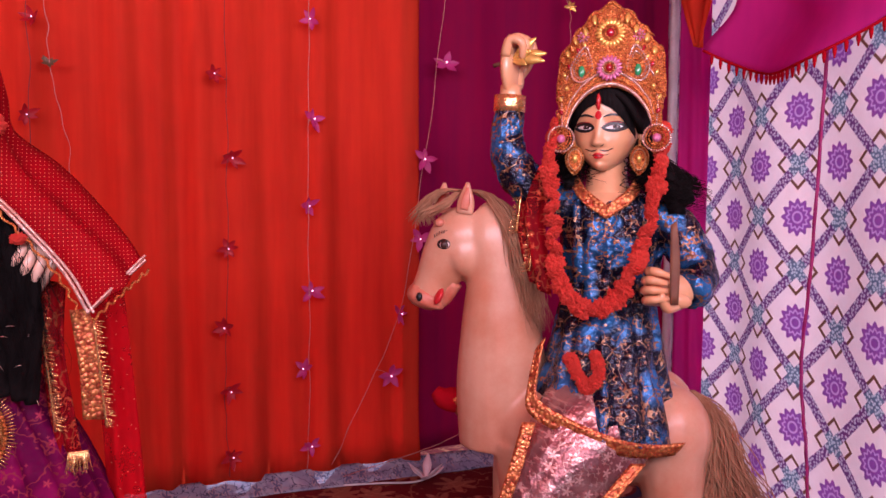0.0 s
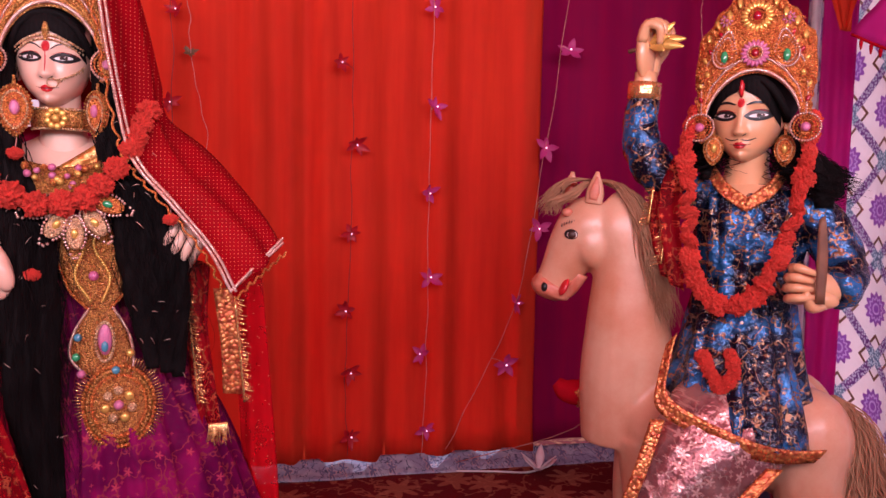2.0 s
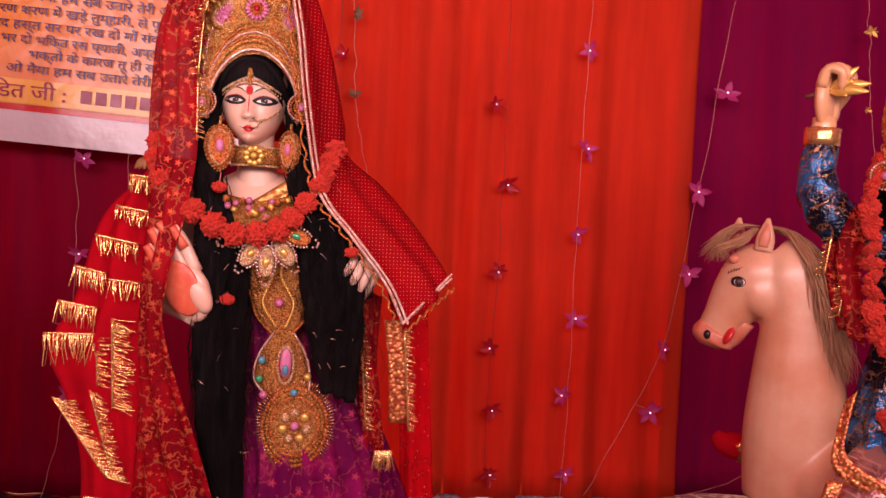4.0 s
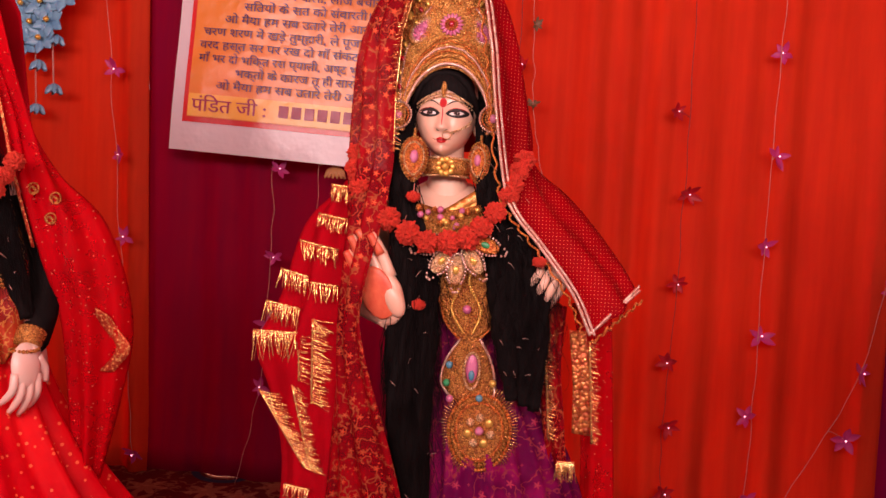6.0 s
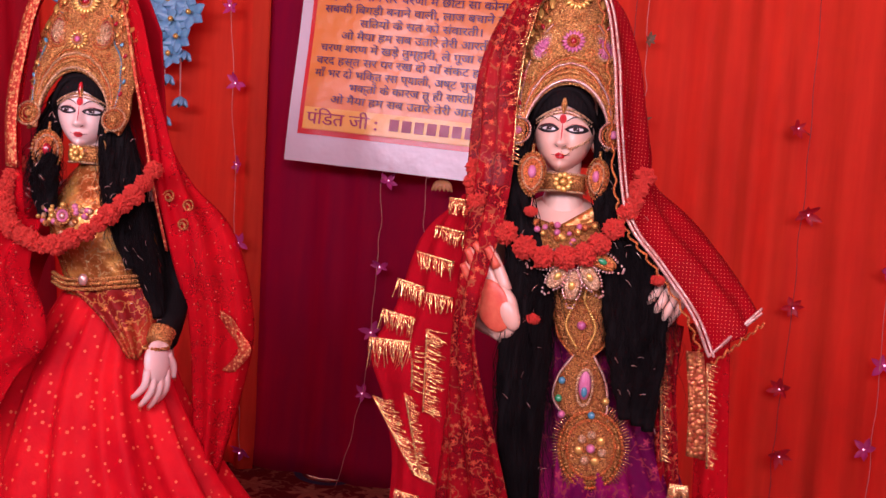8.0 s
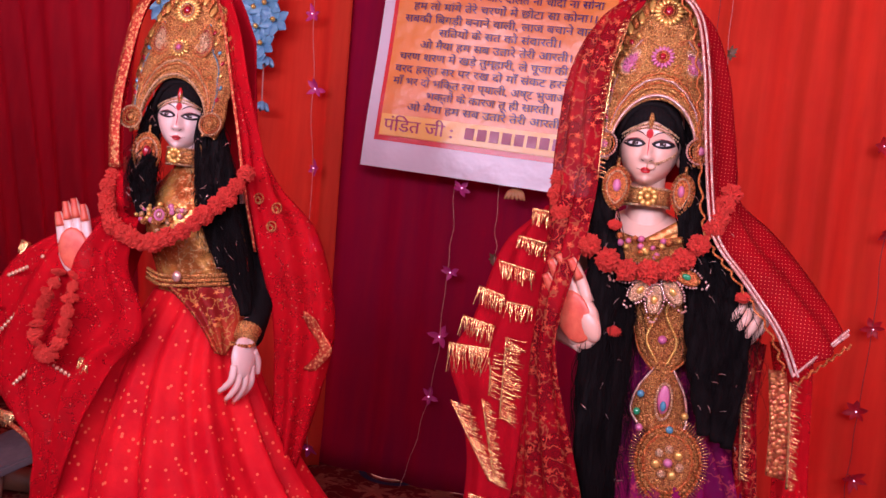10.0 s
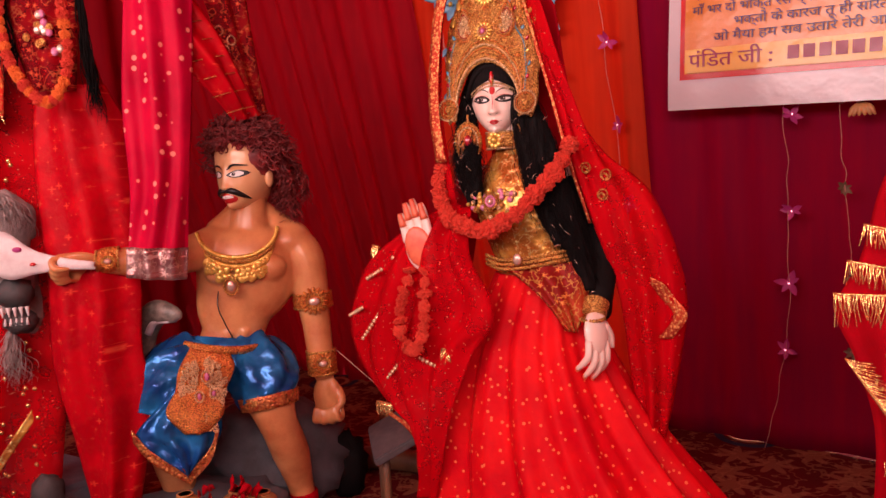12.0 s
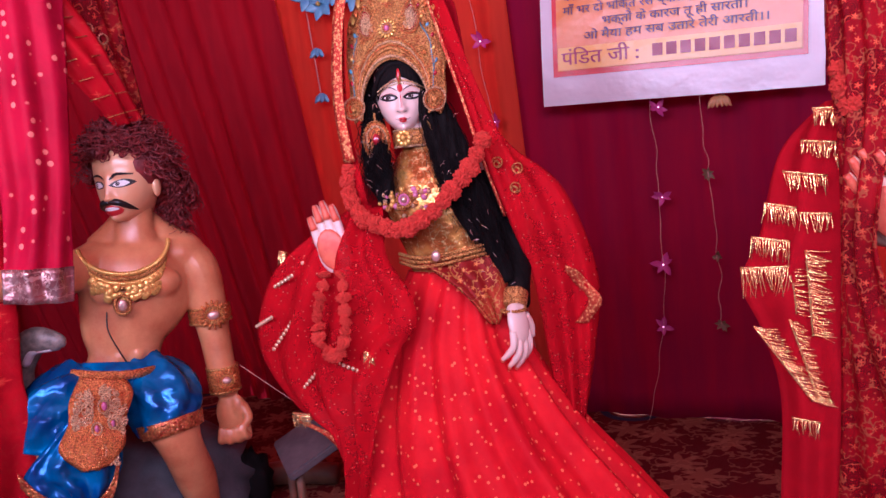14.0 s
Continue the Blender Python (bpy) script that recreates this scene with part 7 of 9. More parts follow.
def crouching_figure():
    rng = random.Random(44)
    hd = Head(D(0.075, 0.02, 1.50), 8, 1.16, 0, 1.1)
    bm = BM()
    tube(bm, [D(0.085, 0.0, 1.44), D(0.08, 0.0, 1.37), D(0.075, -0.01, 1.30)], [0.056, 0.054, 0.08], 0, 20)
    for s in (-0.02, 0.175):
        tube(bm, [D(0.08, -0.03, 1.41), D(0.5 * s + 0.04, -0.03, 1.345), D(s, -0.02, 1.30)], [0.035, 0.045, 0.05], 0, 14)
    blob(bm, D(0.185, -0.01, 1.265), (0.085, 0.075, 0.07), 0, ROT_D, 18, 12)
    blob(bm, D(-0.03, 0.0, 1.265), (0.08, 0.07, 0.065), 0, ROT_D, 18, 12)
    # chest, belly, hips
    tube(bm, [D(0.08, -0.02, 1.31), D(0.075, 0.0, 1.26), D(0.055, 0.01, 1.17), D(0.015, 0.02, 1.07), D(0.0, 0.02, 0.99), D(-0.03, 0.0, 0.90), D(-0.05, 0.0, 0.84)], [0.085, 0.145, 0.158, 0.122, 0.096, 0.112, 0.12], 0, 28, 44, 0.60, FRONT_D)
    for s in (-0.005, 0.115):
        blob(bm, D(s, 0.080, 1.195), (0.064, 0.034, 0.046), 0, ROT_D, 16, 10)
    for z in (1.09, 1.045, 1.0):
        for s in (-0.012, 0.032):
            blob(bm, D(s, 0.074, z), (0.022, 0.013, 0.020), 0, ROT_D, 12, 8)
    # straight arm with closed fist, other arm reaching out
    tube(bm, [D(0.19, -0.01, 1.275), D(0.235, 0.0, 1.21), D(0.252, 0.01, 1.10), D(0.26, 0.02, 1.0), D(0.265, 0.03, 0.90), D(0.272, 0.04, 0.82)], [0.062, 0.066, 0.056, 0.046, 0.042, 0.032], 0, 18, 34)
    hand(bm, D(0.272, 0.04, 0.815), (0.05, 0.05, -1), -SIDE_D * 0.4 + FRONT_D, 1.3, 0, None, fist=True, thumb=-1)
    tube(bm, [D(-0.03, 0.0, 1.275), D(-0.12, 0.06, 1.25), D(-0.24, 0.12, 1.25), D(-0.34, 0.16, 1.262)], [0.06, 0.055, 0.046, 0.032], 0, 16, 24)
    hand(bm, D(-0.345, 0.16, 1.265), -SIDE_D + FRONT_D * 0.1, FRONT_D * 0.6 + Vector((0, 0, -0.7)), 1.15, 0, None, fist=True, thumb=-1)
    # legs
    tube(bm, [D(0.04, 0.0, 0.88), D(0.085, 0.10, 0.82), D(0.112, 0.12, 0.72), D(0.145, 0.07, 0.60), D(0.168, 0.03, 0.48), D(0.178, 0.03, 0.40)], [0.10, 0.085, 0.060, 0.058, 0.042, 0.040], 0, 20, 34)
    tube(bm, [D(-0.10, 0.0, 0.88), D(-0.22, 0.08, 0.82), D(-0.22, 0.04, 0.65), D(-0.2, 0.0, 0.5)], [0.10, 0.085, 0.06, 0.05], 0, 18, 24)
    bm = fused(bm, 0.0055, 5)
    hd.skull(bm, 7)
    hd.face(bm, 1, 2, 3, 4, -0.006, fierce=True)
    for sx in (-1, 1):
        tube(bm, [hd.on(0.0, -0.055, 0.002), hd.on(sx * 0.018, -0.056, 0.006), hd.on(sx * 0.032, -0.068, 0.004), hd.on(sx * 0.036, -0.078, 0.002)], [0.006, 0.0095, 0.007, 0.002], 3, 8, 14)
    hd.mark(bm, [(0.023 * math.cos(a), -0.075 + 0.0125 * math.sin(a)) for a in (math.pi * i / 8 for i in range(16))], 4, 0.004)
    hd.mark(bm, [(0.018 * math.cos(a), -0.071 + 0.0045 * math.sin(a)) for a in (math.pi * i / 8 for i in range(16))], 1, 0.006)
    tube(bm, [D(0.178, -0.02, 0.385), D(0.173, 0.05, 0.375), D(0.165, 0.13, 0.362)], [0.042, 0.045, 0.025], 6, 16, 12, 0.8, (0, 0, 1))
    tube(bm, [D(0.175, 0.03, 0.45), D(0.178, 0.03, 0.38)], [0.046, 0.048], 6, 16, 4)
    tube(bm, [D(-0.03, 0.085, 1.14), D(-0.035, 0.10, 1.09), D(-0.02, 0.10, 1.04), D(0.0, 0.097, 0.99)], [0.002], 3, 5, 16)
    thing("crouching_statue", bm, [MAT_SKIN_BROWN, MAT_EYE, MAT_BROWN_EYE, MAT_INK, MAT_LIP, MAT_MEHNDI, MAT_REDVELVET, MAT_FACE_TAN], "brown bare-chested plaster statue with glaring eyes and moustache", "statue", "festival figures")

    bm = BM()
    blob(bm, hd.at(0.01, 0.03, 0.035), (0.098, 0.105, 0.095), 0, hd.rot, 20, 14, 0.1)
    roots = []
    for i in range(1500):
        a, b = rng.uniform(-3.14, 3.14), rng.uniform(-0.25, 1.3)
        n = Vector((math.cos(b) * math.sin(a), math.cos(b) * math.cos(a) , math.sin(b)))
        if n.y < -0.45 and n.z < 0.24:
            continue
        p = hd.at(0.078 * n.x / hd.wide, 0.02 + 0.088 * n.y, 0.03 + 0.085 * n.z)
        t1, t2 = n.orthogonal().normalized(), n.cross(n.orthogonal()).normalized()
        ph, rr = rng.random() * 6.28, rng.uniform(0.006, 0.012)
        ln = rng.uniform(0.025, 0.075)
        pts = [p + hd.rot @ (n * ln * k / 9 + (t1 * math.cos(ph + k) + t2 * math.sin(ph + k)) * rr) + Vector((0, 0, -0.012 * (k / 9) ** 2)) for k in range(10)]
        tube(bm, pts, [0.0026, 0.0024, 0.001], 0, 4, 16)
    g = [[hd.at(0.07, 0.04, -0.02), D(0.20, -0.01, 1.42), D(0.215, 0.0, 1.36), D(0.215, 0.01, 1.31)], [hd.at(0.075, 0.0, 0.02), D(0.20, 0.03, 1.46), D(0.19, 0.04, 1.38)], [hd.at(0.05, 0.06, -0.02), D(0.17, -0.03, 1.40), D(0.185, 0.0, 1.33)], [hd.at(0.08, 0.04, 0.0), D(0.235, -0.02, 1.5), D(0.25, -0.01, 1.42), D(0.24, 0.0, 1.37)]]
    strands(bm, g, 190, 1, 0.0028, 0, rng, 0.016, 0.014, 30)
    thing("curly_wig", bm, [MAT_HAIR_RED], "thick curly red-brown wig on the crouching statue", "wig", "wigs")

    root = base_empty("bib_necklace", D(0.04, 0.1, 1.25), "gold bib necklace of stamped leaves with a round pendant", "necklace", "necklaces")
    for k, (z0, dd) in enumerate(((0.0, 0.0), (-0.02, 0.006), (-0.040, 0.010), (-0.058, 0.012))):
        bm = BM()
        arc = [D(0.04 + (0.120 - 0.006 * k) * math.sin(a), 0.052 + 0.068 * math.cos(a) + dd * 0.4, 1.322 + z0 - 0.085 * math.cos(a) * (1 - 0.08 * k)) for a in (-1.45 + 2.9 * i / 16 for i in range(17))]
        if k == 0:
            tube(bm, arc, [0.006], 0, 8, 34)
        beads(bm, arc, 52, 0.0074 - 0.0004 * k, 0, 6)
        part("leaf_chain", bm, MAT_GOLD if k % 2 else MAT_YELLOWSTONE, root)
    bm = BM()
    for i in range(80):
        a = rng.uniform(-1.2, 1.2)
        blob(bm, D(0.035 + 0.10 * math.sin(a), 0.075 + 0.055 * math.cos(a), 1.262 - 0.06 * math.cos(a) - rng.random() * 0.04), (0.010, 0.005, 0.012), 0, ROT_D @ Matrix.Rotation(rng.random() * 3, 3, "Y"), 8, 5)
    part("leaf_layer", bm, MAT_YELLOWSTONE, root)
    bm = BM()
    beads(bm, [D(0.01 + 0.02 * math.cos(a), 0.137, 1.155 + 0.026 * math.sin(a)) for a in (6.283 * i / 16 for i in range(17))], 26, 0.005, 0, 6)
    blob(bm, D(0.01, 0.137, 1.155), (0.012, 0.006, 0.016), 1, ROT_D, 12, 8)
    part("pendant", bm, [MAT_GOLD, MAT_BEAD], root)

    def cuff(name, c, way, r, hgt, label):
        c, way = Vector(c), Vector(way).normalized()
        rt = base_empty(name, c, label, "armlet", "armlets")
        bmx = BM()
        tube(bmx, [c - way * hgt, c - way * hgt * 0.5, c + way * hgt * 0.5, c + way * hgt], [r, r * 1.05, r * 1.05, r], 0, 24, 9)
        part("band", bmx, MAT_GOLD_RED, rt)
        p = c + FRONT_D * r * 1.04
        bmx = BM()
        for i in range(16):
            a = 6.283 * i / 16
            dv = SIDE_D * math.cos(a) + Vector((0, 0, 1)) * math.sin(a)
            tube(bmx, [p + dv * r * 0.45, p + dv * r * 0.75 - FRONT_D * 0.004], [0.007, 0.003], 0, 6, 4)
        beads(bmx, [p + (SIDE_D * math.cos(a) + Vector((0, 0, 1)) * math.sin(a) * 0.8) * r * 0.42 for a in (6.283 * i / 16 for i in range(17))], 22, 0.004, 1, 5)
        part("rosette", bmx, [MAT_GOLD_RED, MAT_GOLD], rt)
        bmx = BM()
        blob(bmx, p + FRONT_D * 0.003, (r * 0.3, 0.007, r * 0.22), 0, ROT_D, 12, 8)
        part("stone", bmx, MAT_BEAD, rt)
        for e in (-1, 1):
            bmx = BM()
            tube(bmx, [c + way * hgt * e, c + way * (hgt * e + 0.006)], [r * 1.07], 0, 24, 3)
            part("edge", bmx, MAT_GOLD, rt)
    cuff("armlet", D(0.255, 0.012, 1.075), (0.03, 0, -1), 0.060, 0.022, "copper-gold armlet with a sunburst and oval stone")
    cuff("wrist_cuff", D(0.267, 0.034, 0.875), (0.03, 0, -1), 0.046, 0.036, "tall copper-gold wrist cuff with an oval stone")
    cuff("wrist_cuff", D(-0.315, 0.15, 1.262), -SIDE_D, 0.036, 0.028, "bead-covered gold cuff on the reaching wrist")

    # satin shorts with gold apron and borders
    bm = BM()
    tube(bm, [D(-0.01, 0.01, 0.975), D(-0.02, 0.02, 0.92), D(-0.04, 0.02, 0.84)], [0.125, 0.155, 0.12], 0, 26, 18, 0.75, FRONT_D, (0.03, 9, 0.5))
    tube(bm, [D(0.02, 0.02, 0.92), D(0.075, 0.08, 0.865), D(0.092, 0.12, 0.79)], [0.10, 0.108, 0.088], 0, 40, 26, 0.9, FRONT_D, (0.09, 7, 0.35))
    tube(bm, [D(-0.10, 0.03, 0.92), D(-0.19, 0.09, 0.87), D(-0.225, 0.13, 0.78)], [0.10, 0.105, 0.075], 0, 40, 26, 0.9, FRONT_D, (0.09, 7, 0.35))
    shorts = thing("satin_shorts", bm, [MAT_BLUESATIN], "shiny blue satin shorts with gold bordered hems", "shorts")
    bm = BM()
    drape(bm, [D(-0.10, 0.16, 0.93), D(-0.22, 0.19, 0.83), D(-0.29, 0.20, 0.75), D(-0.24, 0.20, 0.69), D(-0.155, 0.20, 0.625)], [D(-0.02, 0.17, 0.92), D(-0.03, 0.19, 0.85), D(-0.045, 0.20, 0.80), D(-0.06, 0.20, 0.72), D(-0.15, 0.20, 0.63)], 0, 18, 36, (0.012, 3.0), 0.03, 0.4)
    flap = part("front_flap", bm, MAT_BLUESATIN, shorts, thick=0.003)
    bm = BM()
    for pts in ([D(-0.295, 0.21, 0.76), D(-0.245, 0.215, 0.69), D(-0.15, 0.215, 0.615)], [D(-0.15, 0.215, 0.615), D(-0.085, 0.215, 0.68), D(-0.06, 0.21, 0.75)]):
        c = smooth(pts, 24)
        drape(bm, [p + Vector((0, 0, 0.020)) for p in c], [p - Vector((0, 0, 0.018)) for p in c], 0, 5, 24, (0.003, 1.0))
    part("border", bm, MAT_BORDER, flap, "gold and red foil border", thick=0.003)
    bm = BM()
    tube(bm, [D(0.090, 0.115, 0.812), D(0.094, 0.122, 0.772)], [0.094, 0.088], 0, 26, 5, 0.92, FRONT_D)
    part("hem", bm, MAT_BORDER, shorts, "red and gold foil hem")
    root = base_empty("gold_apron", D(-0.08, 0.2, 0.93), "stiff gold embroidered apron with pink stones", "ornament")
    bm = BM()
    drape(bm, [D(-0.12, 0.155, 0.985), D(-0.155, 0.19, 0.93), D(-0.165, 0.225, 0.88), D(-0.195, 0.235, 0.82), D(-0.15, 0.235, 0.755)], [D(-0.01, 0.16, 0.955), D(0.0, 0.195, 0.92), D(-0.03, 0.225, 0.86), D(-0.04, 0.235, 0.80), D(-0.085, 0.235, 0.755)], 0, 12, 30, (0.002, 2.0), 0.012)
    part("panel", bm, MAT_GOLD_RED, root, thick=0.006)
    bm = BM()
    for i in range(80):
        z = 0.755 + 0.20 * i / 79
        w = 0.030 + 0.035 * math.sin((z - 0.755) * 12) ** 2
        for q in (-1, 1):
            c = D(-0.09 + q * w * rng.uniform(0.3, 1.0), 0.236 - 0.25 * max(0, z - 0.88), z)
            tube(bm, spiral(c, SIDE_D, Vector((0, 0, 1)), rng.uniform(0.007, 0.012), 1.3, 12, q, 1.0), [0.0022], 0, 5, 16)
    part("scroll_embroidery", bm, MAT_GOLD_PALE, root)["kind"] = "stuff"
    for s, z, r in ((-0.075, 0.915, 0.012), (-0.10, 0.86, 0.010), (-0.06, 0.865, 0.009), (-0.10, 0.80, 0.012)):
        bm = BM()
        blob(bm, D(s, 0.245, z), (r * 0.6, 0.006, r), 0, ROT_D, 10, 8)
        part("stone", bm, MAT_PINK, root)
        bm = BM()
        beads(bm, [D(s + r * 1.2 * math.cos(a), 0.246, z + r * 1.6 * math.sin(a)) for a in (6.283 * i / 14 for i in range(15))], 18, 0.0032, 0, 5)
        part("stone_rim", bm, MAT_GOLD_PALE, root)
    bm = BM()
    tube(bm, [D(-0.14, 0.10, 0.985), D(-0.07, 0.15, 0.975), D(0.02, 0.14, 0.96), D(0.10, 0.08, 0.955)], [0.014], 0, 10, 20, 0.6)
    part("belt", bm, MAT_GOLD_RED, root)

    # cobra beside the hip
    bm = BM()
    tube(bm, [D(-0.24, -0.02, 0.80), D(-0.265, -0.01, 0.92), D(-0.262, 0.0, 1.0), D(-0.24, 0.02, 1.06), D(-0.21, 0.05, 1.085), D(-0.16, 0.08, 1.075), D(-0.145, 0.09, 1.068)], [0.026, 0.030, 0.032, 0.040, 0.038, 0.024, 0.008], 0, 16, 36, 0.7, FRONT_D)
    tube(bm, [D(-0.25, 0.02, 1.02), D(-0.225, 0.045, 1.058), D(-0.18, 0.08, 1.058)], [0.014, 0.014, 0.006], 1, 8, 10)
    thing("cobra_statue", bm, [MAT_COBRA, MAT_WHITE], "dark painted plaster cobra rearing beside the hip", "statue")

    # painted sword shape
    bm = BM()
    drape(bm, [D(-0.345, 0.20, 1.262), D(-0.43, 0.20, 1.283), D(-0.50, 0.20, 1.312), D(-0.56, 0.20, 1.362), D(-0.63, 0.20, 1.375), D(-0.70, 0.20, 1.352), D(-0.76, 0.20, 1.33)], [D(-0.345, 0.20, 1.248), D(-0.43, 0.20, 1.250), D(-0.50, 0.20, 1.245), D(-0.56, 0.20, 1.235), D(-0.62, 0.20, 1.262), D(-0.70, 0.20, 1.27), D(-0.76, 0.20, 1.285)], 0, 8, 40, (0.0, 1.0), 0.006)
    sw = thing("painted_sword", bm, [MAT_WHITE], "white painted wooden sword with red and violet marks", "sword", thick=0.012)
    for s, z, r, m in ((-0.60, 1.305, 0.020, MAT_LIP), (-0.665, 1.318, 0.013, MAT_LIP), (-0.535, 1.315, 0.012, MAT_PETAL_PINK), (-0.625, 1.355, 0.012, MAT_PETAL_PINK), (-0.50, 1.272, 0.008, MAT_LIP)):
        bm = BM()
        blob(bm, D(s, 0.213, z), (r, 0.003, r * 0.6), 0, ROT_D, 12, 6)
        part("painted_mark", bm, m, sw)


crouching_figure()


def draped_group():
    rng = random.Random(52)
    # tall red-draped figure whose head is above the view
    bm = BM()
    tube(bm, [D(-0.38, -0.02, 0.50), D(-0.37, -0.02, 1.0), D(-0.36, -0.02, 1.5), D(-0.42, -0.02, 1.8), D(-0.43, -0.02, 2.05), D(-0.43, -0.02, 2.2)], [0.06, 0.07, 0.08, 0.10, 0.05, 0.07], 0, 20, 30)
    blob(bm, D(-0.43, -0.02, 2.28), (0.075, 0.085, 0.10), 0, None, 18, 12)
    thing("draped_statue", bm, [MAT_REDVELVET], "tall plaster statue wrapped in red cloth on a stone base", "statue", "festival figures")
    bm = BM()
    drape(bm, [D(-0.475, 0.07, 1.76), D(-0.495, 0.08, 1.62), D(-0.495, 0.10, 1.42), D(-0.49, 0.12, 1.2), D(-0.495, 0.14, 0.98), D(-0.46, 0.14, 0.75), D(-0.43, 0.14, 0.55)], [D(-0.29, 0.09, 1.76), D(-0.235, 0.09, 1.62), D(-0.235, 0.10, 1.45), D(-0.24, 0.11, 1.2), D(-0.255, 0.13, 1.0), D(-0.24, 0.14, 0.82), D(-0.30, 0.14, 0.54)], 0, 40, 60, (0.012, 2.3), 0.05, 0.7)
    thing("red_sari", bm, [MAT_REDSILK], "red silk sari with faint gold motifs hanging in folds", "dress", thick=0.002)
    bm = BM()
    drape(bm, [D(-0.20, 0.17, 2.05), D(-0.235, 0.19, 1.70), D(-0.235, 0.21, 1.45), D(-0.262, 0.22, 1.22)], [D(-0.02, 0.17, 2.05), D(-0.045, 0.18, 1.75), D(-0.075, 0.20, 1.48), D(-0.105, 0.21, 1.20)], 0, 34, 50, (0.012, 2.4), 0.03, 1.9)
    cl = thing("crimson_sari_end", bm, [MAT_PINKSILK], "crimson silk sari end with small gold motifs", "drape", thick=0.002)
    bm = BM()
    drape(bm, [D(-0.257, 0.225, 1.30), D(-0.264, 0.228, 1.215)], [D(-0.094, 0.215, 1.285), D(-0.106, 0.218, 1.195)], 0, 34, 8, (0.012, 2.4), 0.034, 1.9)
    part("gold_border", bm, MAT_SILVERLACE, cl, "pale pink and gold woven border", thick=0.002)
    bm = BM()
    drape(bm, [D(-0.28, 0.14, 2.06), D(-0.10, 0.15, 1.84), D(0.0, 0.13, 1.72), D(0.06, 0.08, 1.64)], [D(-0.10, 0.12, 2.10), D(0.02, 0.12, 1.92), D(0.09, 0.09, 1.77), D(0.14, 0.05, 1.66)], 0, 20, 40, (0.012, 2.0), 0.02, 3.0)
    sash = thing("striped_sash", bm, [MAT_REDSILK], "red silk sash with thin gold stripes crossing downwards", "drape", thick=0.002)
    for k in range(9):
        u = (k + 0.5) / 9
        a = D(-0.28, 0.16, 2.06).lerp(D(0.06, 0.11, 1.64), u)
        b = D(-0.10, 0.155, 2.10).lerp(D(0.14, 0.085, 1.66), u)
        bm = BM()
        tube(bm, [a + FRONT_D * 0.01, a.lerp(b, 0.5) + FRONT_D * 0.032, b + FRONT_D * 0.012], [0.0014], 0, 5, 9)
        part("gold_stripe", bm, MAT_GOLD, sash)
    bm = BM()
    drape(bm, [D(-0.02, -0.05, 2.10), D(0.04, -0.05, 1.85), D(0.09, -0.06, 1.65)], [D(0.12, -0.08, 2.10), D(0.14, -0.08, 1.85), D(0.17, -0.08, 1.62)], 0, 16, 30, (0.012, 2.0), 0.01, 3.3)
    bc = thing("lace_drape", bm, [MAT_LACE], "red drape with gold coin motifs behind the wig", "drape", thick=0.002)
    for s, z in ((0.035, 1.93), (0.07, 1.90), (0.05, 1.87)):
        bm = BM()
        beads(bm, [D(s + 0.012 * math.cos(a), -0.025, z + 0.014 * math.sin(a)) for a in (6.283 * i / 12 for i in range(13))], 14, 0.003, 0, 5)
        part("coin", bm, MAT_GOLD_PALE, bc)

    # bodice, hair and garland of the draped figure
    bm = BM()
    drape(bm, [D(-0.52, 0.10, 2.05), D(-0.51, 0.12, 1.9), D(-0.47, 0.13, 1.74)], [D(-0.33, 0.11, 2.05), D(-0.34, 0.13, 1.9), D(-0.36, 0.13, 1.74)], 0, 12, 20, (0.006, 2.0), 0.03)
    bo = thing("bodice", bm, [MAT_LACE], "red and gold bodice under the marigold garland", "blouse", thick=0.002)
    for i in range(14):
        bm = BM()
        blob(bm, D(-0.43 + rng.gauss(0, 0.025), 0.17, 1.91 + rng.gauss(0, 0.04)), (0.010, 0.005, 0.012), 0, ROT_D, 8, 6)
        part("stone", bm, (MAT_BEAD, MAT_GOLD, MAT_PINK)[i % 3], bo)
    bm = BM()
    strands(bm, [[D(-0.33, 0.12, 2.1), D(-0.325, 0.13, 1.9), D(-0.315, 0.13, 1.75), D(-0.30, 0.13, 1.63)], [D(-0.53, 0.12, 2.1), D(-0.525, 0.13, 1.9), D(-0.50, 0.13, 1.72)]], 120, 1, 0.0034, 0, rng, 0.012, 0.008, 20)
    thing("wig", bm, [MAT_HAIR], "black wig hanging behind the orange garland", "wig", "wigs")
    garland([D(-0.505, 0.18, 2.06), D(-0.52, 0.185, 1.96), D(-0.515, 0.19, 1.87), D(-0.495, 0.20, 1.79), D(-0.455, 0.205, 1.725), D(-0.415, 0.205, 1.705), D(-0.375, 0.20, 1.76), D(-0.36, 0.19, 1.85), D(-0.365, 0.185, 1.95), D(-0.36, 0.18, 2.06)], 34, 0.0165, "garland of yellow and orange marigolds with red blooms", 33, 1.0, True)

    # red cloths at the far side
    bm = BM()
    drape(bm, [D(-0.86, 0.05, 2.1), D(-0.84, 0.08, 1.85), D(-0.82, 0.10, 1.68)], [D(-0.50, 0.05, 2.1), D(-0.54, 0.09, 1.85), D(-0.56, 0.10, 1.68)], 0, 24, 30, (0.010, 3.0), 0.01, 0.2)
    a = thing("gold_edged_cloth", bm, [MAT_ORANGESILK], "orange-red cloth with gold motifs and a gold lower edge", "drape", thick=0.002)
    bm = BM()
    fringe(bm, D(-0.82, 0.125, 1.69), D(-0.555, 0.125, 1.69), 0.03, 110, 0, FRONT_D, 3)
    part("gold_fringe", bm, MAT_TINSEL, a)
    bm = BM()
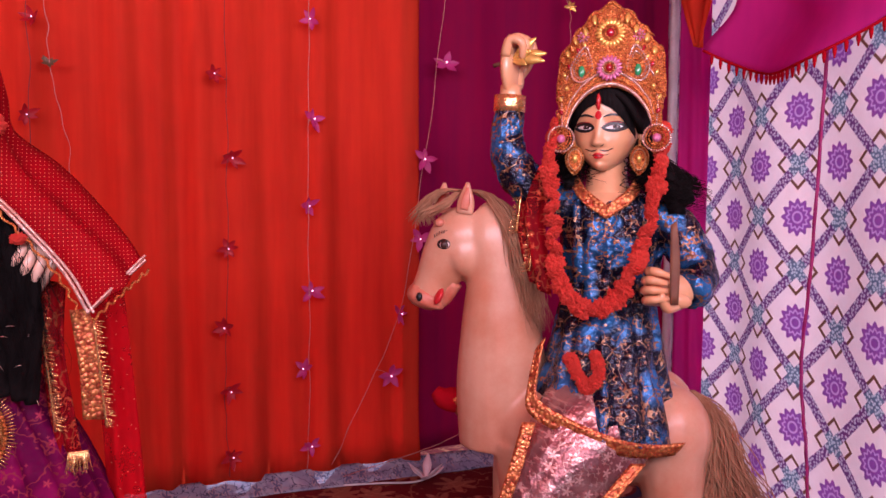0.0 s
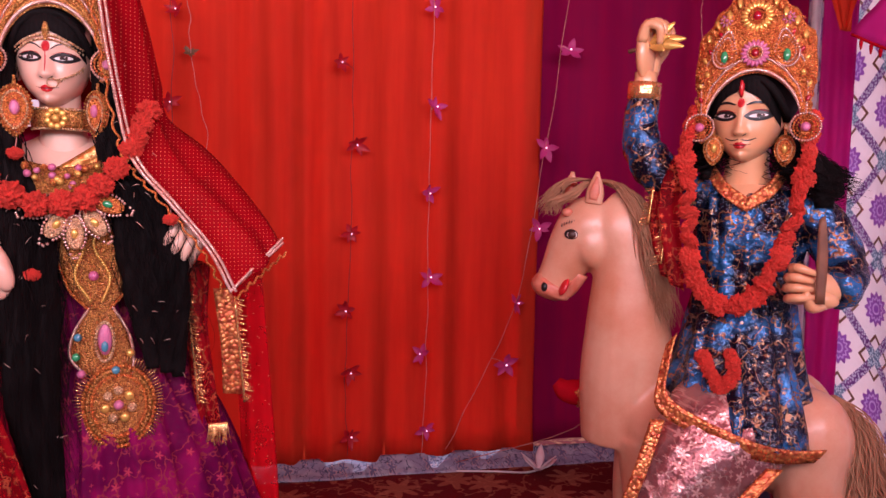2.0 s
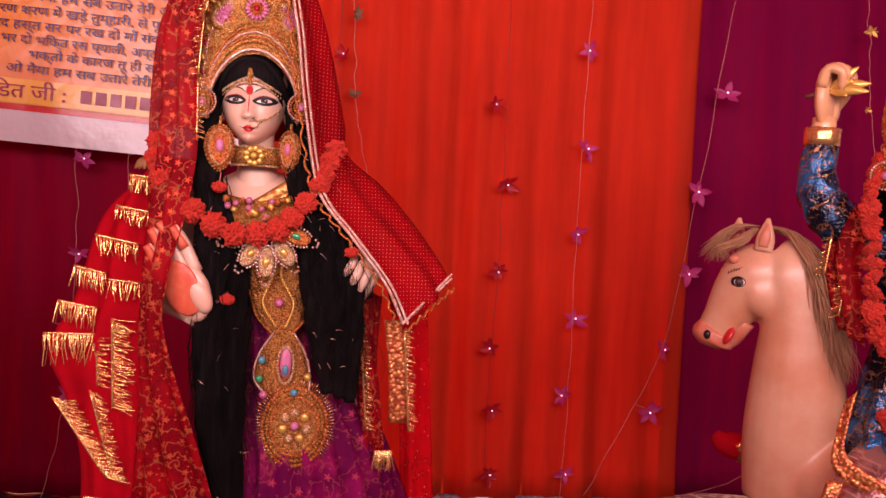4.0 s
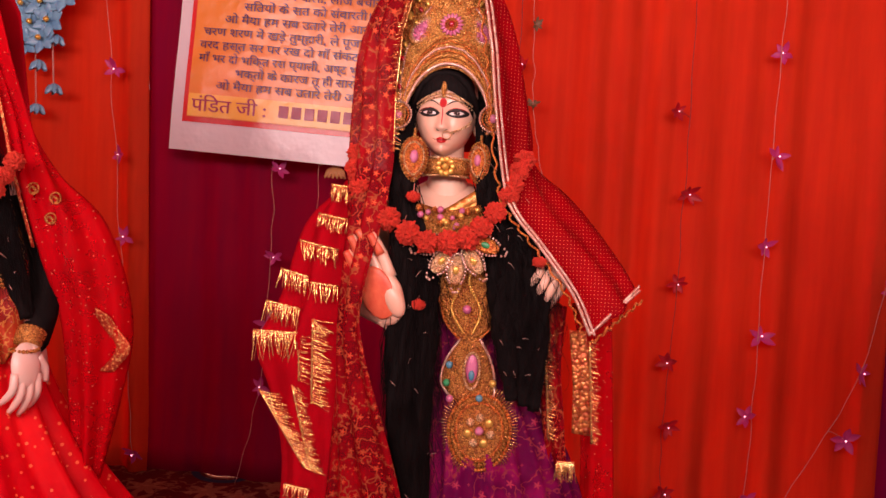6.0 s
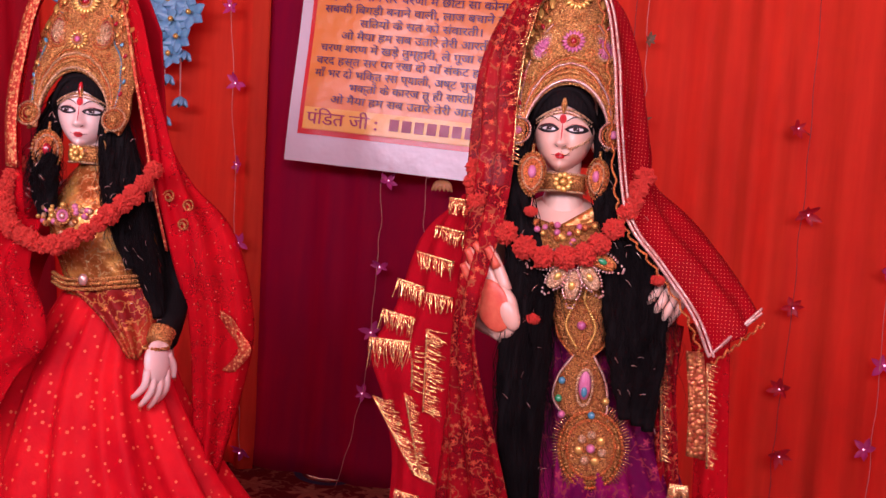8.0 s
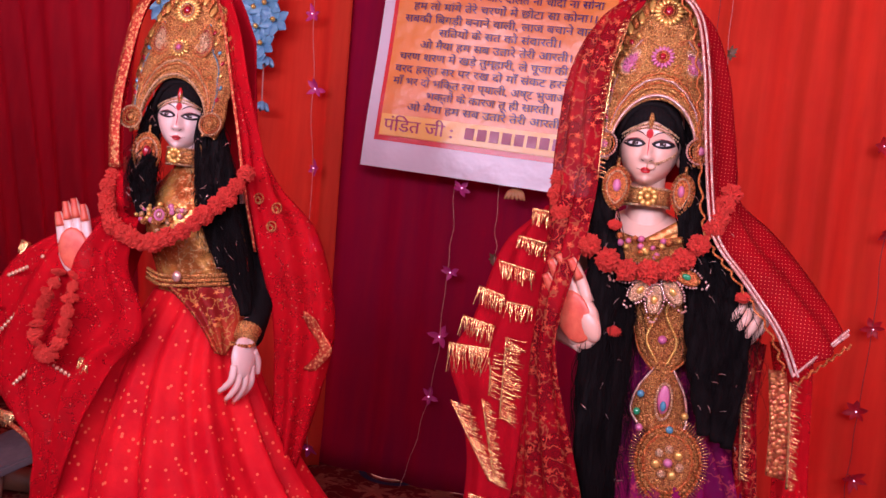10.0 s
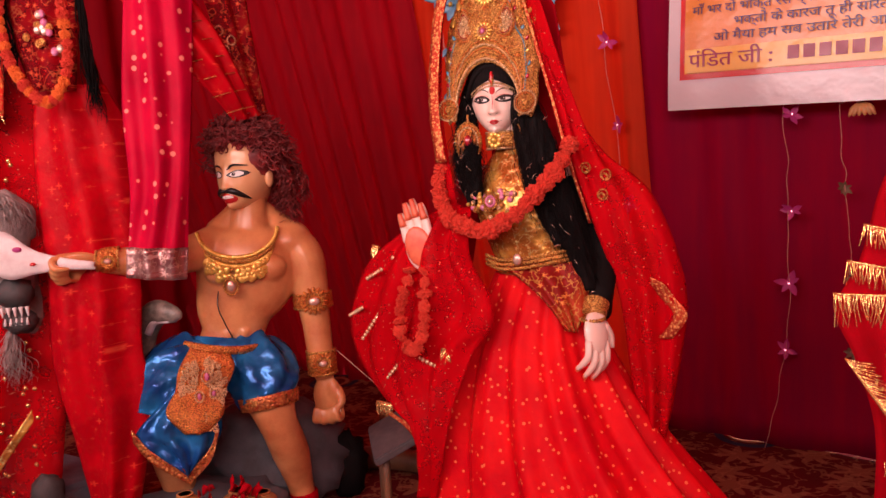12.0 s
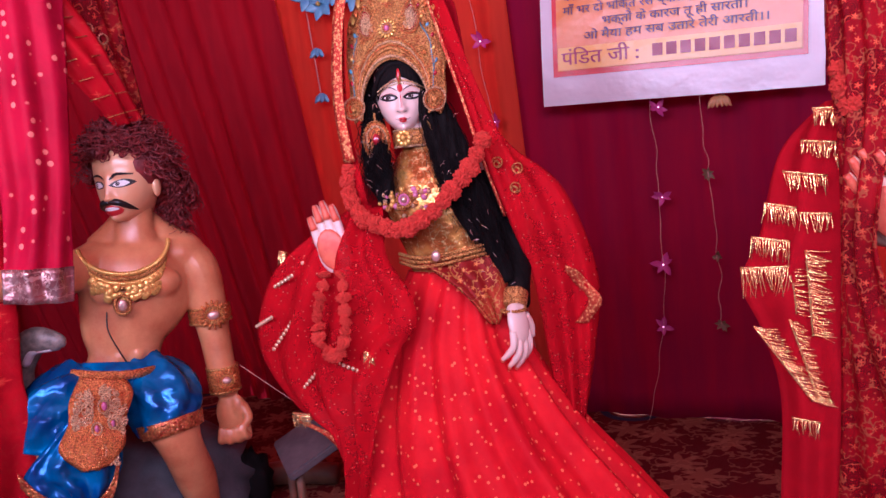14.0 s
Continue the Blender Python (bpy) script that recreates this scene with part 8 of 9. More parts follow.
    drape(bm, [D(-1.05, 0.05, 1.9), D(-1.02, 0.05, 1.4), D(-1.0, 0.10, 1.0), D(-1.0, 0.12, 0.42)], [D(-0.46, 0.0, 1.8), D(-0.46, 0.0, 1.42), D(-0.47, 0.02, 1.12), D(-0.48, 0.05, 0.92), D(-0.55, 0.10, 0.42)], 0, 30, 50, (0.025, 3.0), 0.02, 2.2)
    b = thing("sequined_drape", bm, [MAT_NET_SPARSE], "dark red net drape with gold sequins gathered to the base", "drape", thick=0.002)
    for k in range(120):
        bm = BM()
        s, z = rng.uniform(-0.98, -0.55), rng.uniform(0.5, 1.6)
        blob(bm, D(s, 0.06 + 0.07 * min(1.0, max(0.0, (1.35 - z) / 0.8)), z), (0.007, 0.004, 0.007), 0, ROT_D, 6, 4)
        part("sequin", bm, MAT_TINSEL, b)
    bm = BM()
    c = smooth([D(-0.72, 0.15, 0.62), D(-0.65, 0.16, 0.72), D(-0.56, 0.15, 0.84)], 24)
    drape(bm, [p + Vector((0, 0, 0.018)) for p in c], [p - Vector((0, 0, 0.018)) for p in c], 0, 4, 24, (0.003, 1.0))
    part("gold_border", bm, MAT_GOLDSILK, b, "woven gold border", thick=0.002)

    # grey lion statue half hidden behind the sword
    bm = BM()
    blob(bm, D(-0.62, 0.000, 1.38), (0.09, 0.10, 0.10), 0, ROT_D, 20, 14, 0.25, 14)
    blob(bm, D(-0.60, 0.080, 1.24), (0.075, 0.07, 0.08), 0, ROT_D, 18, 12, 0.2)
    blob(bm, D(-0.575, 0.130, 1.19), (0.05, 0.045, 0.045), 1, ROT_D, 16, 10, 0.2)
    blob(bm, D(-0.565, 0.140, 1.11), (0.045, 0.04, 0.035), 1, ROT_D, 16, 10, 0.2)
    for k in range(5):
        tube(bm, [D(-0.60 + 0.016 * k, 0.175, 1.155), D(-0.598 + 0.016 * k, 0.178, 1.128)], [0.006, 0.002], 2, 6, 4)
        tube(bm, [D(-0.595 + 0.014 * k, 0.175, 1.105), D(-0.593 + 0.014 * k, 0.178, 1.125)], [0.005, 0.002], 2, 6, 4)
    tube(bm, [D(-0.62, 0.020, 1.2), D(-0.60, -0.06, 0.98), D(-0.66, -0.14, 0.75), D(-0.66, -0.16, 0.35)], [0.08, 0.07, 0.06, 0.07], 0, 16, 22)
    gm = [[D(-0.62, 0.070, 1.44), D(-0.67, 0.120, 1.42), D(-0.70, 0.140, 1.36)], [D(-0.60, 0.080, 1.47), D(-0.56, 0.120, 1.42), D(-0.54, 0.130, 1.33)], [D(-0.60, 0.120, 1.08), D(-0.60, 0.130, 1.0), D(-0.59, 0.130, 0.92)]]
    strands(bm, gm, 260, 1, 0.0016, 0, rng, 0.026, 0.012, 16)
    thing("lion_statue", bm, [MAT_GREYFUR, MAT_DARKSTONE, MAT_WHITE], "grey plaster lion statue with a dark open mouth", "statue", "festival figures")

    # painted stone bases and offerings
    bm = BM()
    box(bm, (-2.86, 0.98, STAGE), (-2.36, 1.42, 0.54), 0, 0.02)
    for v in bm.verts:
        v.co += Vector((noise.noise(v.co * 6), noise.noise(v.co * 6 + Vector((5, 0, 0))), 0)) * 0.02
    thing("stone_base", bm, [MAT_STONEBASE], "pale blue-grey painted stone base under the draped statue", "base")
    bm = BM()
    blob(bm, D(-0.12, 0.03, 0.40), (0.30, 0.22, 0.13), 0, ROT_D, 36, 20, 0.25, 10)
    blob(bm, D(0.10, -0.16, 0.52), (0.24, 0.16, 0.20), 0, ROT_D, 30, 18, 0.3, 12)
    thing("painted_rock", bm, [plain("dark_painted_rock", (0.12, 0.12, 0.14), (0.05, 0.045, 0.05), 0.7, scale=9, relief=0.7)], "dark grey painted rock under the crouching statue", "rock")
    bm = BM()
    blob(bm, D(-0.55, 0.12, 0.60), (0.045, 0.04, 0.055), 0, ROT_D, 18, 12, 0.2)
    blob(bm, D(-0.50, 0.14, 0.545), (0.04, 0.04, 0.035), 0, ROT_D, 16, 10, 0.2)
    thing("dark_idol", bm, [MAT_DARKSTONE], "small dark stone idol beside the base", "idol")
    for k, (s, d, z, r) in enumerate(((-0.17, 0.20, 0.535, 0.045), (-0.02, 0.20, 0.515, 0.055), (0.05, 0.18, 0.50, 0.042), (-0.10, 0.25, 0.50, 0.035))):
        bm = BM()
        rings = [(*D(s, d, 0)[:2], z + r * q, r * w, r * w) for q, w in ((-0.8, 0.35), (-0.5, 0.85), (0.0, 1.0), (0.35, 0.8), (0.5, 0.45), (0.7, 0.55), (0.72, 0.4))]
        loft(bm, rings, 0, 24)
        thing("clay_pot", bm, [MAT_CLAY], "small orange-brown clay pot among the offerings", "pot", "clay pots")
    bm = BM()
    for k in range(26):
        p = D(rng.uniform(-0.14, 0.04), rng.uniform(0.20, 0.27), rng.uniform(0.52, 0.575))
        q = p + Vector((rng.uniform(-1, 1), rng.uniform(-1, 1), rng.uniform(-0.3, 1))) * 0.04
        tube(bm, [p, p.lerp(q, 0.5) + Vector((0, 0, 0.008)), q], [0.004, 0.012, 0.002], k % 2, 6, 6, 0.4)
    thing("red_offering_cloth", bm, [MAT_REDVELVET, MAT_LACE], "crumpled red gold-edged cloth among the clay pots", "cloth")

    # wooden bench, log and black bag in the shade
    root = base_empty("low_bench", (-1.50, 1.95, STAGE), "dusty grey wooden bench tilted in the shade", "bench")
    bm = BM()
    box(bm, (-0.20, -0.12, -0.014), (0.20, 0.12, 0.014), 0, 0.006)
    m = Matrix.Translation((-1.50, 1.96, 0.66)) @ Euler((0.15, -0.45, 0.7)).to_matrix().to_4x4()
    bmesh.ops.transform(bm, matrix=m, verts=bm.verts)
    part("seat", bm, plain("dusty_board", (0.12, 0.09, 0.09), (0.07, 0.05, 0.055), 0.7, scale=20, relief=0.5), root)
    for x, y in ((-0.16, -0.08), (0.16, -0.08), (-0.16, 0.08), (0.16, 0.08)):
        bm = BM()
        p = m @ Vector((x, y, 0))
        tube(bm, [p, (p.x, p.y, STAGE)], [0.014, 0.012], 0, 8, 4)
        part("leg", bm, MAT_WOOD, root)
    bm = BM()
    tube(bm, [(-2.02, 2.10, 0.385), (-1.85, 2.16, 0.39), (-1.66, 2.20, 0.385)], [0.04, 0.043, 0.038], 0, 16, 14, 1.0, (0, 0, 1), (0.05, 5, 0.6))
    thing("wooden_log", bm, [MAT_WOOD], "short brown wooden log on the carpet", "log")
    bm = BM()
    blob(bm, (-1.83, 1.93, 0.45), (0.07, 0.07, 0.12), 0, None, 20, 14, 0.3, 12)
    thing("black_bag", bm, [MAT_HAIR], "black cloth bag slumped on the carpet", "bag")


draped_group()


# ---- banner with a hymn ----
def banner():
    o = Vector((-0.957, 2.895, 1.632))
    ux = Vector((0.985, -0.085, -0.046)).normalized()
    uz = Vector((-0.045, 0.0, 1.0))
    uz = (uz - ux * uz.dot(ux)).normalized()
    nn = ux.cross(uz)
    W, H = 0.99, 0.98

    def at(u, v, off=0.0):
        curl = 0.006 * math.sin(u * 7) + 0.004 * math.sin(v * 9 + u * 3)
        return o + ux * u + uz * v + nn * (off + curl)

    def panel(name, u0, v0, u1, v1, off, mat, label=""):
        bmx = BM()
        grid(bmx, [[at(u0 + (u1 - u0) * i / 24, v0 + (v1 - v0) * j / 24, off) for i in range(25)] for j in range(25)])
        return part(name, bmx, mat, root, label)
    root = base_empty("banner", o, "glossy vinyl banner with a printed hymn in red and orange", "banner")

    def vinyl(name, c1, c2, scale=1.3):
        k = Nodes(name)
        p = k.pos()
        f = k.step(k.noise(p, scale, 3.0), 0.35, 0.65)
        crease = k.noise(p, 4.5, 4.0)
        return k.finish(k.mix(f, c1, c2), 0.27, 0.0, k.bump(crease, 0.35, 0.03), spec=0.6)
    white, red = vinyl("white_vinyl", (0.64, 0.52, 0.56), (0.60, 0.48, 0.50)), vinyl("red_vinyl", (0.62, 0.02, 0.015), (0.55, 0.015, 0.015))
    orange, yellow = vinyl("orange_vinyl", (0.72, 0.23, 0.025), (0.64, 0.14, 0.025)), vinyl("yellow_vinyl", (0.80, 0.42, 0.05), (0.78, 0.35, 0.05))
    ink, maroon = plain("violet_ink", (0.06, 0.010, 0.085), rough=0.35, relief=0.01), plain("maroon_ink", (0.35, 0.015, 0.06), rough=0.35, relief=0.01)
    panel("sheet", 0, 0, W, H, 0.0, white, "white vinyl margin")
    panel("red_frame", 0.047, 0.108, W - 0.052, H - 0.05, 0.004, red)
    panel("orange_field", 0.066, 0.128, W - 0.068, H - 0.07, 0.008, orange)
    panel("yellow_band", 0.070, 0.131, W - 0.072, 0.215, 0.012, yellow)

    def write(text, u, v, size, mat, width=None, middle=False):
        cu = bpy.data.curves.new("lettering", "FONT")
        cu.body, cu.size = text, 1.0
        ob = bpy.data.objects.new("lettering", cu)
        scene.collection.objects.link(ob)
        bpy.context.view_layer.update()
        me = bpy.data.meshes.new_from_object(ob.evaluated_get(bpy.context.evaluated_depsgraph_get()))
        bpy.data.objects.remove(ob)
        bpy.data.curves.remove(cu)
        if not me.vertices:
            return
        xs = [q.co.x for q in me.vertices]
        lo, hi = min(xs), max(xs)
        k = width / (hi - lo) if width else size
        u0 = u - (hi - lo) * k / 2 if middle else u
        for q in me.vertices:
            q.co = at(u0 + (q.co.x - lo) * k, v + q.co.y * size, 0.016)
        bold = BM()
        bold.from_mesh(me)
        twin = bmesh.ops.duplicate(bold, geom=list(bold.verts) + list(bold.edges) + list(bold.faces))["geom"]
        for q in twin:
            if isinstance(q, bmesh.types.BMVert):
                q.co += ux * (size * 0.030) + nn * 0.0006
        bold.to_mesh(me)
        bold.free()
        me.materials.clear()
        me.materials.append(mat)
        ob = new("lettering", me)
        ob.parent = root
        ob.matrix_parent_inverse = Matrix.Translation(root.location).inverted()

    def order(s):
        """The short i is written before its consonants."""
        r = []
        for ch in s:
            if ch == "\u093f":
                j = len(r) - 1
                while j > 0 and (r[j] in "\u094d\u093c" or r[j - 1] == "\u094d"):
                    j -= 1
                r.insert(max(j, 0), ch)
            else:
                r.append(ch)
        return "".join(r)
    lines = [("ओ मैया हम सब उतारे तेरी आरती।।", 0.64), ("भक्तों के कारज तू ही सारती।", 0.50), ("माँ भर दो भक्ति रस प्याली, अष्ट भुजाओं वाली", 0.80), ("वरद हस्त सर पर रख दो माँ संकट हरने वाली", 0.80), ("चरण शरण में खड़े तुम्हारी, ले पूजा की थाली", 0.78), ("ओ मैया हम सब उतारे तेरी आरती।।", 0.62), ("सतियों के सत को संवारती।", 0.48), ("सबकी बिगड़ी बनाने वाली, लाज बचाने वाली,", 0.78), ("हम तो मांगे तेरे चरणों में छोटा सा कोना।।", 0.72), ("हम नहीं मांगते धन और दौलत ना चांदी ना सोना", 0.76)]
    for i, (s, w) in enumerate(lines):
        write(order(s), W / 2, 0.237 + 0.0495 * i, 0.042, ink, w, True)
    write(order("पंडित जी :"), 0.085, 0.150, 0.070, maroon, 0.29, False)
    for i in range(10):
        u = 0.425 + 0.049 * i
        panel("plain_bar", u, 0.153, u + 0.036, 0.197, 0.016, maroon)
    # eyelets and cords that carry the banner
    for u in (0.03, W - 0.03):
        bmx = BM()
        tube(bmx, [at(u, H - 0.02, 0.002), at(u - 0.02, H + 0.05, 0.0), at(u - 0.03, H + 0.14, 0.0)], [0.003], 0, 6, 8)
        part("cord", bmx, MAT_WIRE, root)


banner()


# ---- strings of small flower lamps ----
def petal_flower(material, seed, n=5, long=1.0):
    bm = BM()
    rng = random.Random(seed)
    for i in range(n):
        a = 6.283 * i / n + rng.uniform(-0.3, 0.3)
        d = Vector((math.cos(a), rng.uniform(-0.5, 0.3), math.sin(a) * 0.9))
        side = d.cross(Vector((0, 1, 0))).normalized()
        l = long * rng.uniform(0.7, 1.15)
        rows = []
        for k in range(6):
            u = k / 5
            w = 0.24 * math.sin(math.pi * min(1, 0.12 + u * 0.86)) * l
            c = d * l * u + Vector((0, -0.25 * u * u, 0))
            rows.append([c - side * w, c + Vector((0, 0.08, 0)), c + side * w])
        grid(bm, rows)
    return mesh(bm, "flower", [material])


FLOWER_MESH = {"pink": [petal_flower(MAT_PETAL_PINK, i) for i in range(4)], "red": [petal_flower(MAT_PETAL_RED, i + 9, 6) for i in range(3)], "dark": [petal_flower(MAT_PETAL_DARK, i + 20, 7, 0.9) for i in range(2)], "gold": [petal_flower(MAT_YELLOWSTONE, i + 30, 6, 0.9) for i in range(2)]}
bm = BM()
blob(bm, (0, -0.22, 0), 0.065, 0, None, 10, 8)
BULB_MESH = mesh(bm, "bulb", [MAT_BULB])


def string_light(pts, flowers, kind, label, size=0.030, wire=MAT_WIRE, r=0.0012, seed=0, slack=0.006, lit=True):
    """A hanging wire with cloth flowers, each round a small lamp."""
    rng = random.Random(seed)
    root = base_empty("string_light", pts[0], label, "string light", "string lights")
    bm = BM()
    c = smooth(pts, 60)
    c = [p + Vector((slack * (noise.noise((i * 0.22, seed, 0)) * 2), 0.0, 0)) for i, p in enumerate(c)]
    tube(bm, c, [r], 0, 5, 120)
    part("wire", bm, wire, root)
    for i, p in enumerate(flowers):
        p = Vector(p)
        k = 1.25 * size * rng.uniform(0.85, 1.15)
        near = min(c, key=lambda q: (q - p).length)
        bm = BM()
        tube(bm, [near, near.lerp(p, 0.5) + Vector((0, 0, 0.004)), p], [r], 0, 5, 5)
        part("stalk", bm, wire, root)
        f = place_part("flower", FLOWER_MESH[kind][i % len(FLOWER_MESH[kind])], root, Matrix.LocRotScale(p, Euler((rng.uniform(-0.4, 0.4), rng.uniform(-3, 3), rng.uniform(-0.5, 0.5))), (k, k, k)))
        if lit:
            b = new("bulb", BULB_MESH)
            b.parent = f
    return root


def W_(x, z, off=0.07):
    return Vector((x, wall_y(x) - off, z))


string_light([W_(1.25, 2.7), W_(1.252, 2.1), W_(1.245, 1.4), W_(1.25, 0.8), W_(1.235, 0.40)], [W_(1.258, 2.078), W_(1.265, 1.72), W_(1.246, 1.403), W_(1.256, 1.084), W_(1.228, 0.795), W_(1.255, 0.50)], "pink", "pink string with violet-pink cloth flowers and tiny lamps", 0.042, seed=1)
string_light([W_(1.90, 2.7), W_(1.79, 2.25), W_(1.70, 1.59), W_(1.60, 1.0), W_(1.47, 0.70), W_(1.33, 0.42)], [W_(1.785, 1.955), W_(1.70, 1.585), W_(1.683, 1.275), W_(1.60, 0.985), W_(1.565, 0.745)], "pink", "slanting pink string with violet-pink cloth flowers", 0.042, seed=2)
string_light([W_(0.955, 2.7), W_(0.957, 1.9), W_(0.96, 1.3), W_(0.945, 0.8), W_(0.955, 0.42)], [W_(0.918, 1.862), W_(0.975, 1.573), W_(0.96, 1.25), W_(0.945, 0.965), W_(0.962, 0.735), W_(0.965, 0.49)], "red", "dark red wire with small red cloth flowers and lamps", 0.034, MAT_WIRE_DARK, seed=3)
string_light([W_(0.33, 2.7), W_(0.345, 2.2), W_(0.345, 1.7), W_(0.35, 1.1), W_(0.35, 0.45)], [W_(0.362, 2.005), W_(0.335, 1.695), W_(0.35, 1.35)], "red", "dark red wire with small red lamps beside the veil", 0.034, MAT_WIRE_DARK, seed=4)
string_light([W_(0.375, 2.7), W_(0.395, 2.1), W_(0.41, 1.85), W_(0.455, 1.57), W_(0.46, 1.2)], [W_(0.40, 2.15), W_(0.405, 1.865)], "dark", "pink string with faded dark flowers", 0.022, seed=5, lit=False)
string_light([W_(2.28, 2.7), W_(2.32, 2.27), W_(2.345, 2.0), W_(2.38, 1.75)], [W_(2.335, 2.225), W_(2.335, 1.93)], "gold", "thin string with small gold flowers behind the rider", 0.022, seed=6, lit=False)
string_light([W_(-1.29, 2.7), W_(-1.26, 2.25), W_(-1.19, 1.6), W_(-1.12, 0.9), W_(-1.06, 0.42)], [W_(-1.262, 2.24), W_(-1.21, 1.93), W_(-1.175, 1.6), W_(-1.14, 1.28), W_(-1.06, 0.43)], "pink", "pink string with magenta cloth flowers and tiny lamps", 0.040, seed=7)
string_light([W_(-0.56, 2.6, 0.03), W_(-0.55, 1.6), W_(-0.545, 1.24), W_(-0.56, 0.75), W_(-0.64, 0.36)], [W_(-0.53, 1.578), W_(-0.53, 1.245), W_(-0.545, 0.985), W_(-0.56, 0.74)], "pink", "pale string with pink cloth flowers below the banner", 0.040, seed=8)
string_light([W_(-0.385, 2.6, 0.03), W_(-0.375, 1.6), W_(-0.36, 1.3), W_(-0.345, 1.0), W_(-0.35, 0.74)], [W_(-0.365, 1.32), W_(-0.345, 1.01), W_(-0.345, 0.75)], "dark", "pale string with faded dark flowers below the banner", 0.024, seed=9, lit=False)
root = base_empty("dry_flower", W_(-0.31, 1.585), "dry cream flower hanging below the banner", "flower", "loose flowers")
bm = BM()
tube(bm, [W_(-0.375, 1.60), W_(-0.34, 1.61), W_(-0.31, 1.59)], [0.002], 0, 5, 6)
part("stalk", bm, MAT_WIRE, root)
for i in range(6):
    bm = BM()
    p = W_(-0.31, 1.60)
    a = -0.9 + 0.36 * i
    tube(bm, [p, p + Vector((math.sin(a) * 0.03, -0.01, -0.02)), p + Vector((math.sin(a) * 0.05, -0.012, -0.045))], [0.004, 0.011, 0.003], 0, 8, 8, 0.5)
    part("petal", bm, MAT_CLAY, root)

# blue cloth flowers behind the broad crown
root = base_empty("blue_flower_bunch", (-1.60, 2.9, 2.2), "bunch of shiny blue cloth flowers with hanging strings", "artificial flowers")
rng = random.Random(70)
for i, (x, z, s) in enumerate(((-1.66, 2.20, 0.07), (-1.58, 2.16, 0.065), (-1.61, 2.28, 0.075), (-1.52, 2.25, 0.07), (-1.70, 2.30, 0.07), (-1.56, 2.36, 0.07), (-1.60, 2.08, 0.055), (-1.66, 2.10, 0.05), (-1.50, 2.17, 0.065), (-1.47, 2.27, 0.07), (-1.54, 2.09, 0.05), (-1.47, 2.10, 0.055), (-1.42, 2.20, 0.06), (-1.57, 2.01, 0.05), (-1.50, 2.03, 0.05), (-1.76, 2.22, 0.07), (-1.85, 2.26, 0.07), (-1.94, 2.20, 0.06), (-2.0, 2.26, 0.07), (-2.02, 2.35, 0.07), (-1.95, 2.32, 0.07))):
    p = Vector((x, wall_y(x) - 0.10, z))
    petals = []
    bm = BM()
    s *= 1.2
    for k in range(6):
        a = 6.283 * k / 6 + i
        d = Vector((math.cos(a), -0.35, math.sin(a)))
        tube(bm, [p, p + d * s * 0.5, p + d * s], [0.006, s * 0.33, 0.004], 0, 8, 9, 0.3, (0, 1, 0))
    f = part("flower", bm, MAT_PETAL_BLUE, root)
    bm = BM()
    blob(bm, p + Vector((0, -0.03, 0)), 0.011, 0, None, 10, 8)
    part("flower_centre", bm, MAT_YELLOWSTONE, f, "orange flower centre")
for x0, x1, z1, zs in ((-1.545, -1.52, 1.74, (1.95, 1.78)), (-1.475, -1.45, 1.84, (2.05, 1.86)), (-2.03, -2.0, 1.80, (2.02, 1.82))):
    bm = BM()
    beads(bm, [(x0, wall_y(x0) - 0.09, 2.2), (x1, wall_y(x1) - 0.09, z1)], 60, 0.0042, 0, 5)
    st = part("bead_string", bm, MAT_WIRE, root, "string of pale beads")
    for z in zs:
        p = Vector((x1, wall_y(x1) - 0.09, z))
        bm = BM()
        for k in range(6):
            a = 6.283 * k / 6
            d = Vector((math.cos(a) * 0.7, math.sin(a) * 0.5, -0.8))
            tube(bm, [p, p + d * 0.025, p + d * 0.05], [0.005, 0.014, 0.004], 0, 8, 8, 0.4)
        part("bell_flower", bm, MAT_PETAL_BLUE, st)

# ---- swags, pole and small things at the printed curtain ----
bm = BM()
top = [(2.50, 2.02 - 0.95 * i / 12, 2.45) for i in range(13)]
low = []
for i in range(13):
    u = i / 12
    low.append((2.36 + 0.05 * math.sin(u * 9), 1.95 - 0.86 * u, 2.02 - 0.235 * math.sin(math.pi * min(1, 0.1 + u * 0.85)) ** 0.8 + 0.30 * u * u * 0.5))
drape(bm, top, low, 0, 26, 40, (0.016, 2.5), 0.10, 1.1)
sw = thing("magenta_swag", bm, [MAT_PURPLE], "sheer magenta cloth swag with a tasselled lower edge", "swag", thick=0.001)
edge = smooth(low, 34)
for p in edge[1:-1]:
    bm = BM()
    tube(bm, [p, p + Vector((0, 0, -0.012)), p + Vector((0, 0, -0.034))], [0.003, 0.006, 0.002], 0, 6, 6)
    part("tassel", bm, MAT_REDVELVET, sw)
bm = BM()
tube(bm, low, [0.005], 0, 6, 60)
part("edge_braid", bm, MAT_REDVELVET, sw)
bm = BM()
drape(bm, [(2.42, 2.20, 2.50), (2.40, 2.13, 2.2), (2.38, 2.02, 1.955)], [(2.42, 1.92, 2.50), (2.40, 1.93, 2.2), (2.375, 1.99, 1.945)], 0, 14, 24, (0.010, 2.0), 0.02)
thing("orange_pennant", bm, [MAT_ORANGE], "pointed orange cloth pennant hanging beside the swag", "pennant", thick=0.001)
bm = BM()
tube(bm, [(2.66, 2.42, STAGE), (2.66, 2.42, 2.7)], [0.019], 0, 16, 6)
thing("tent_pole", bm, [MAT_POLE], "white metal tent pole in the corner", "pole")
# brighter purple strip added to imitate the lit edge of the magenta curtain
bm = BM()
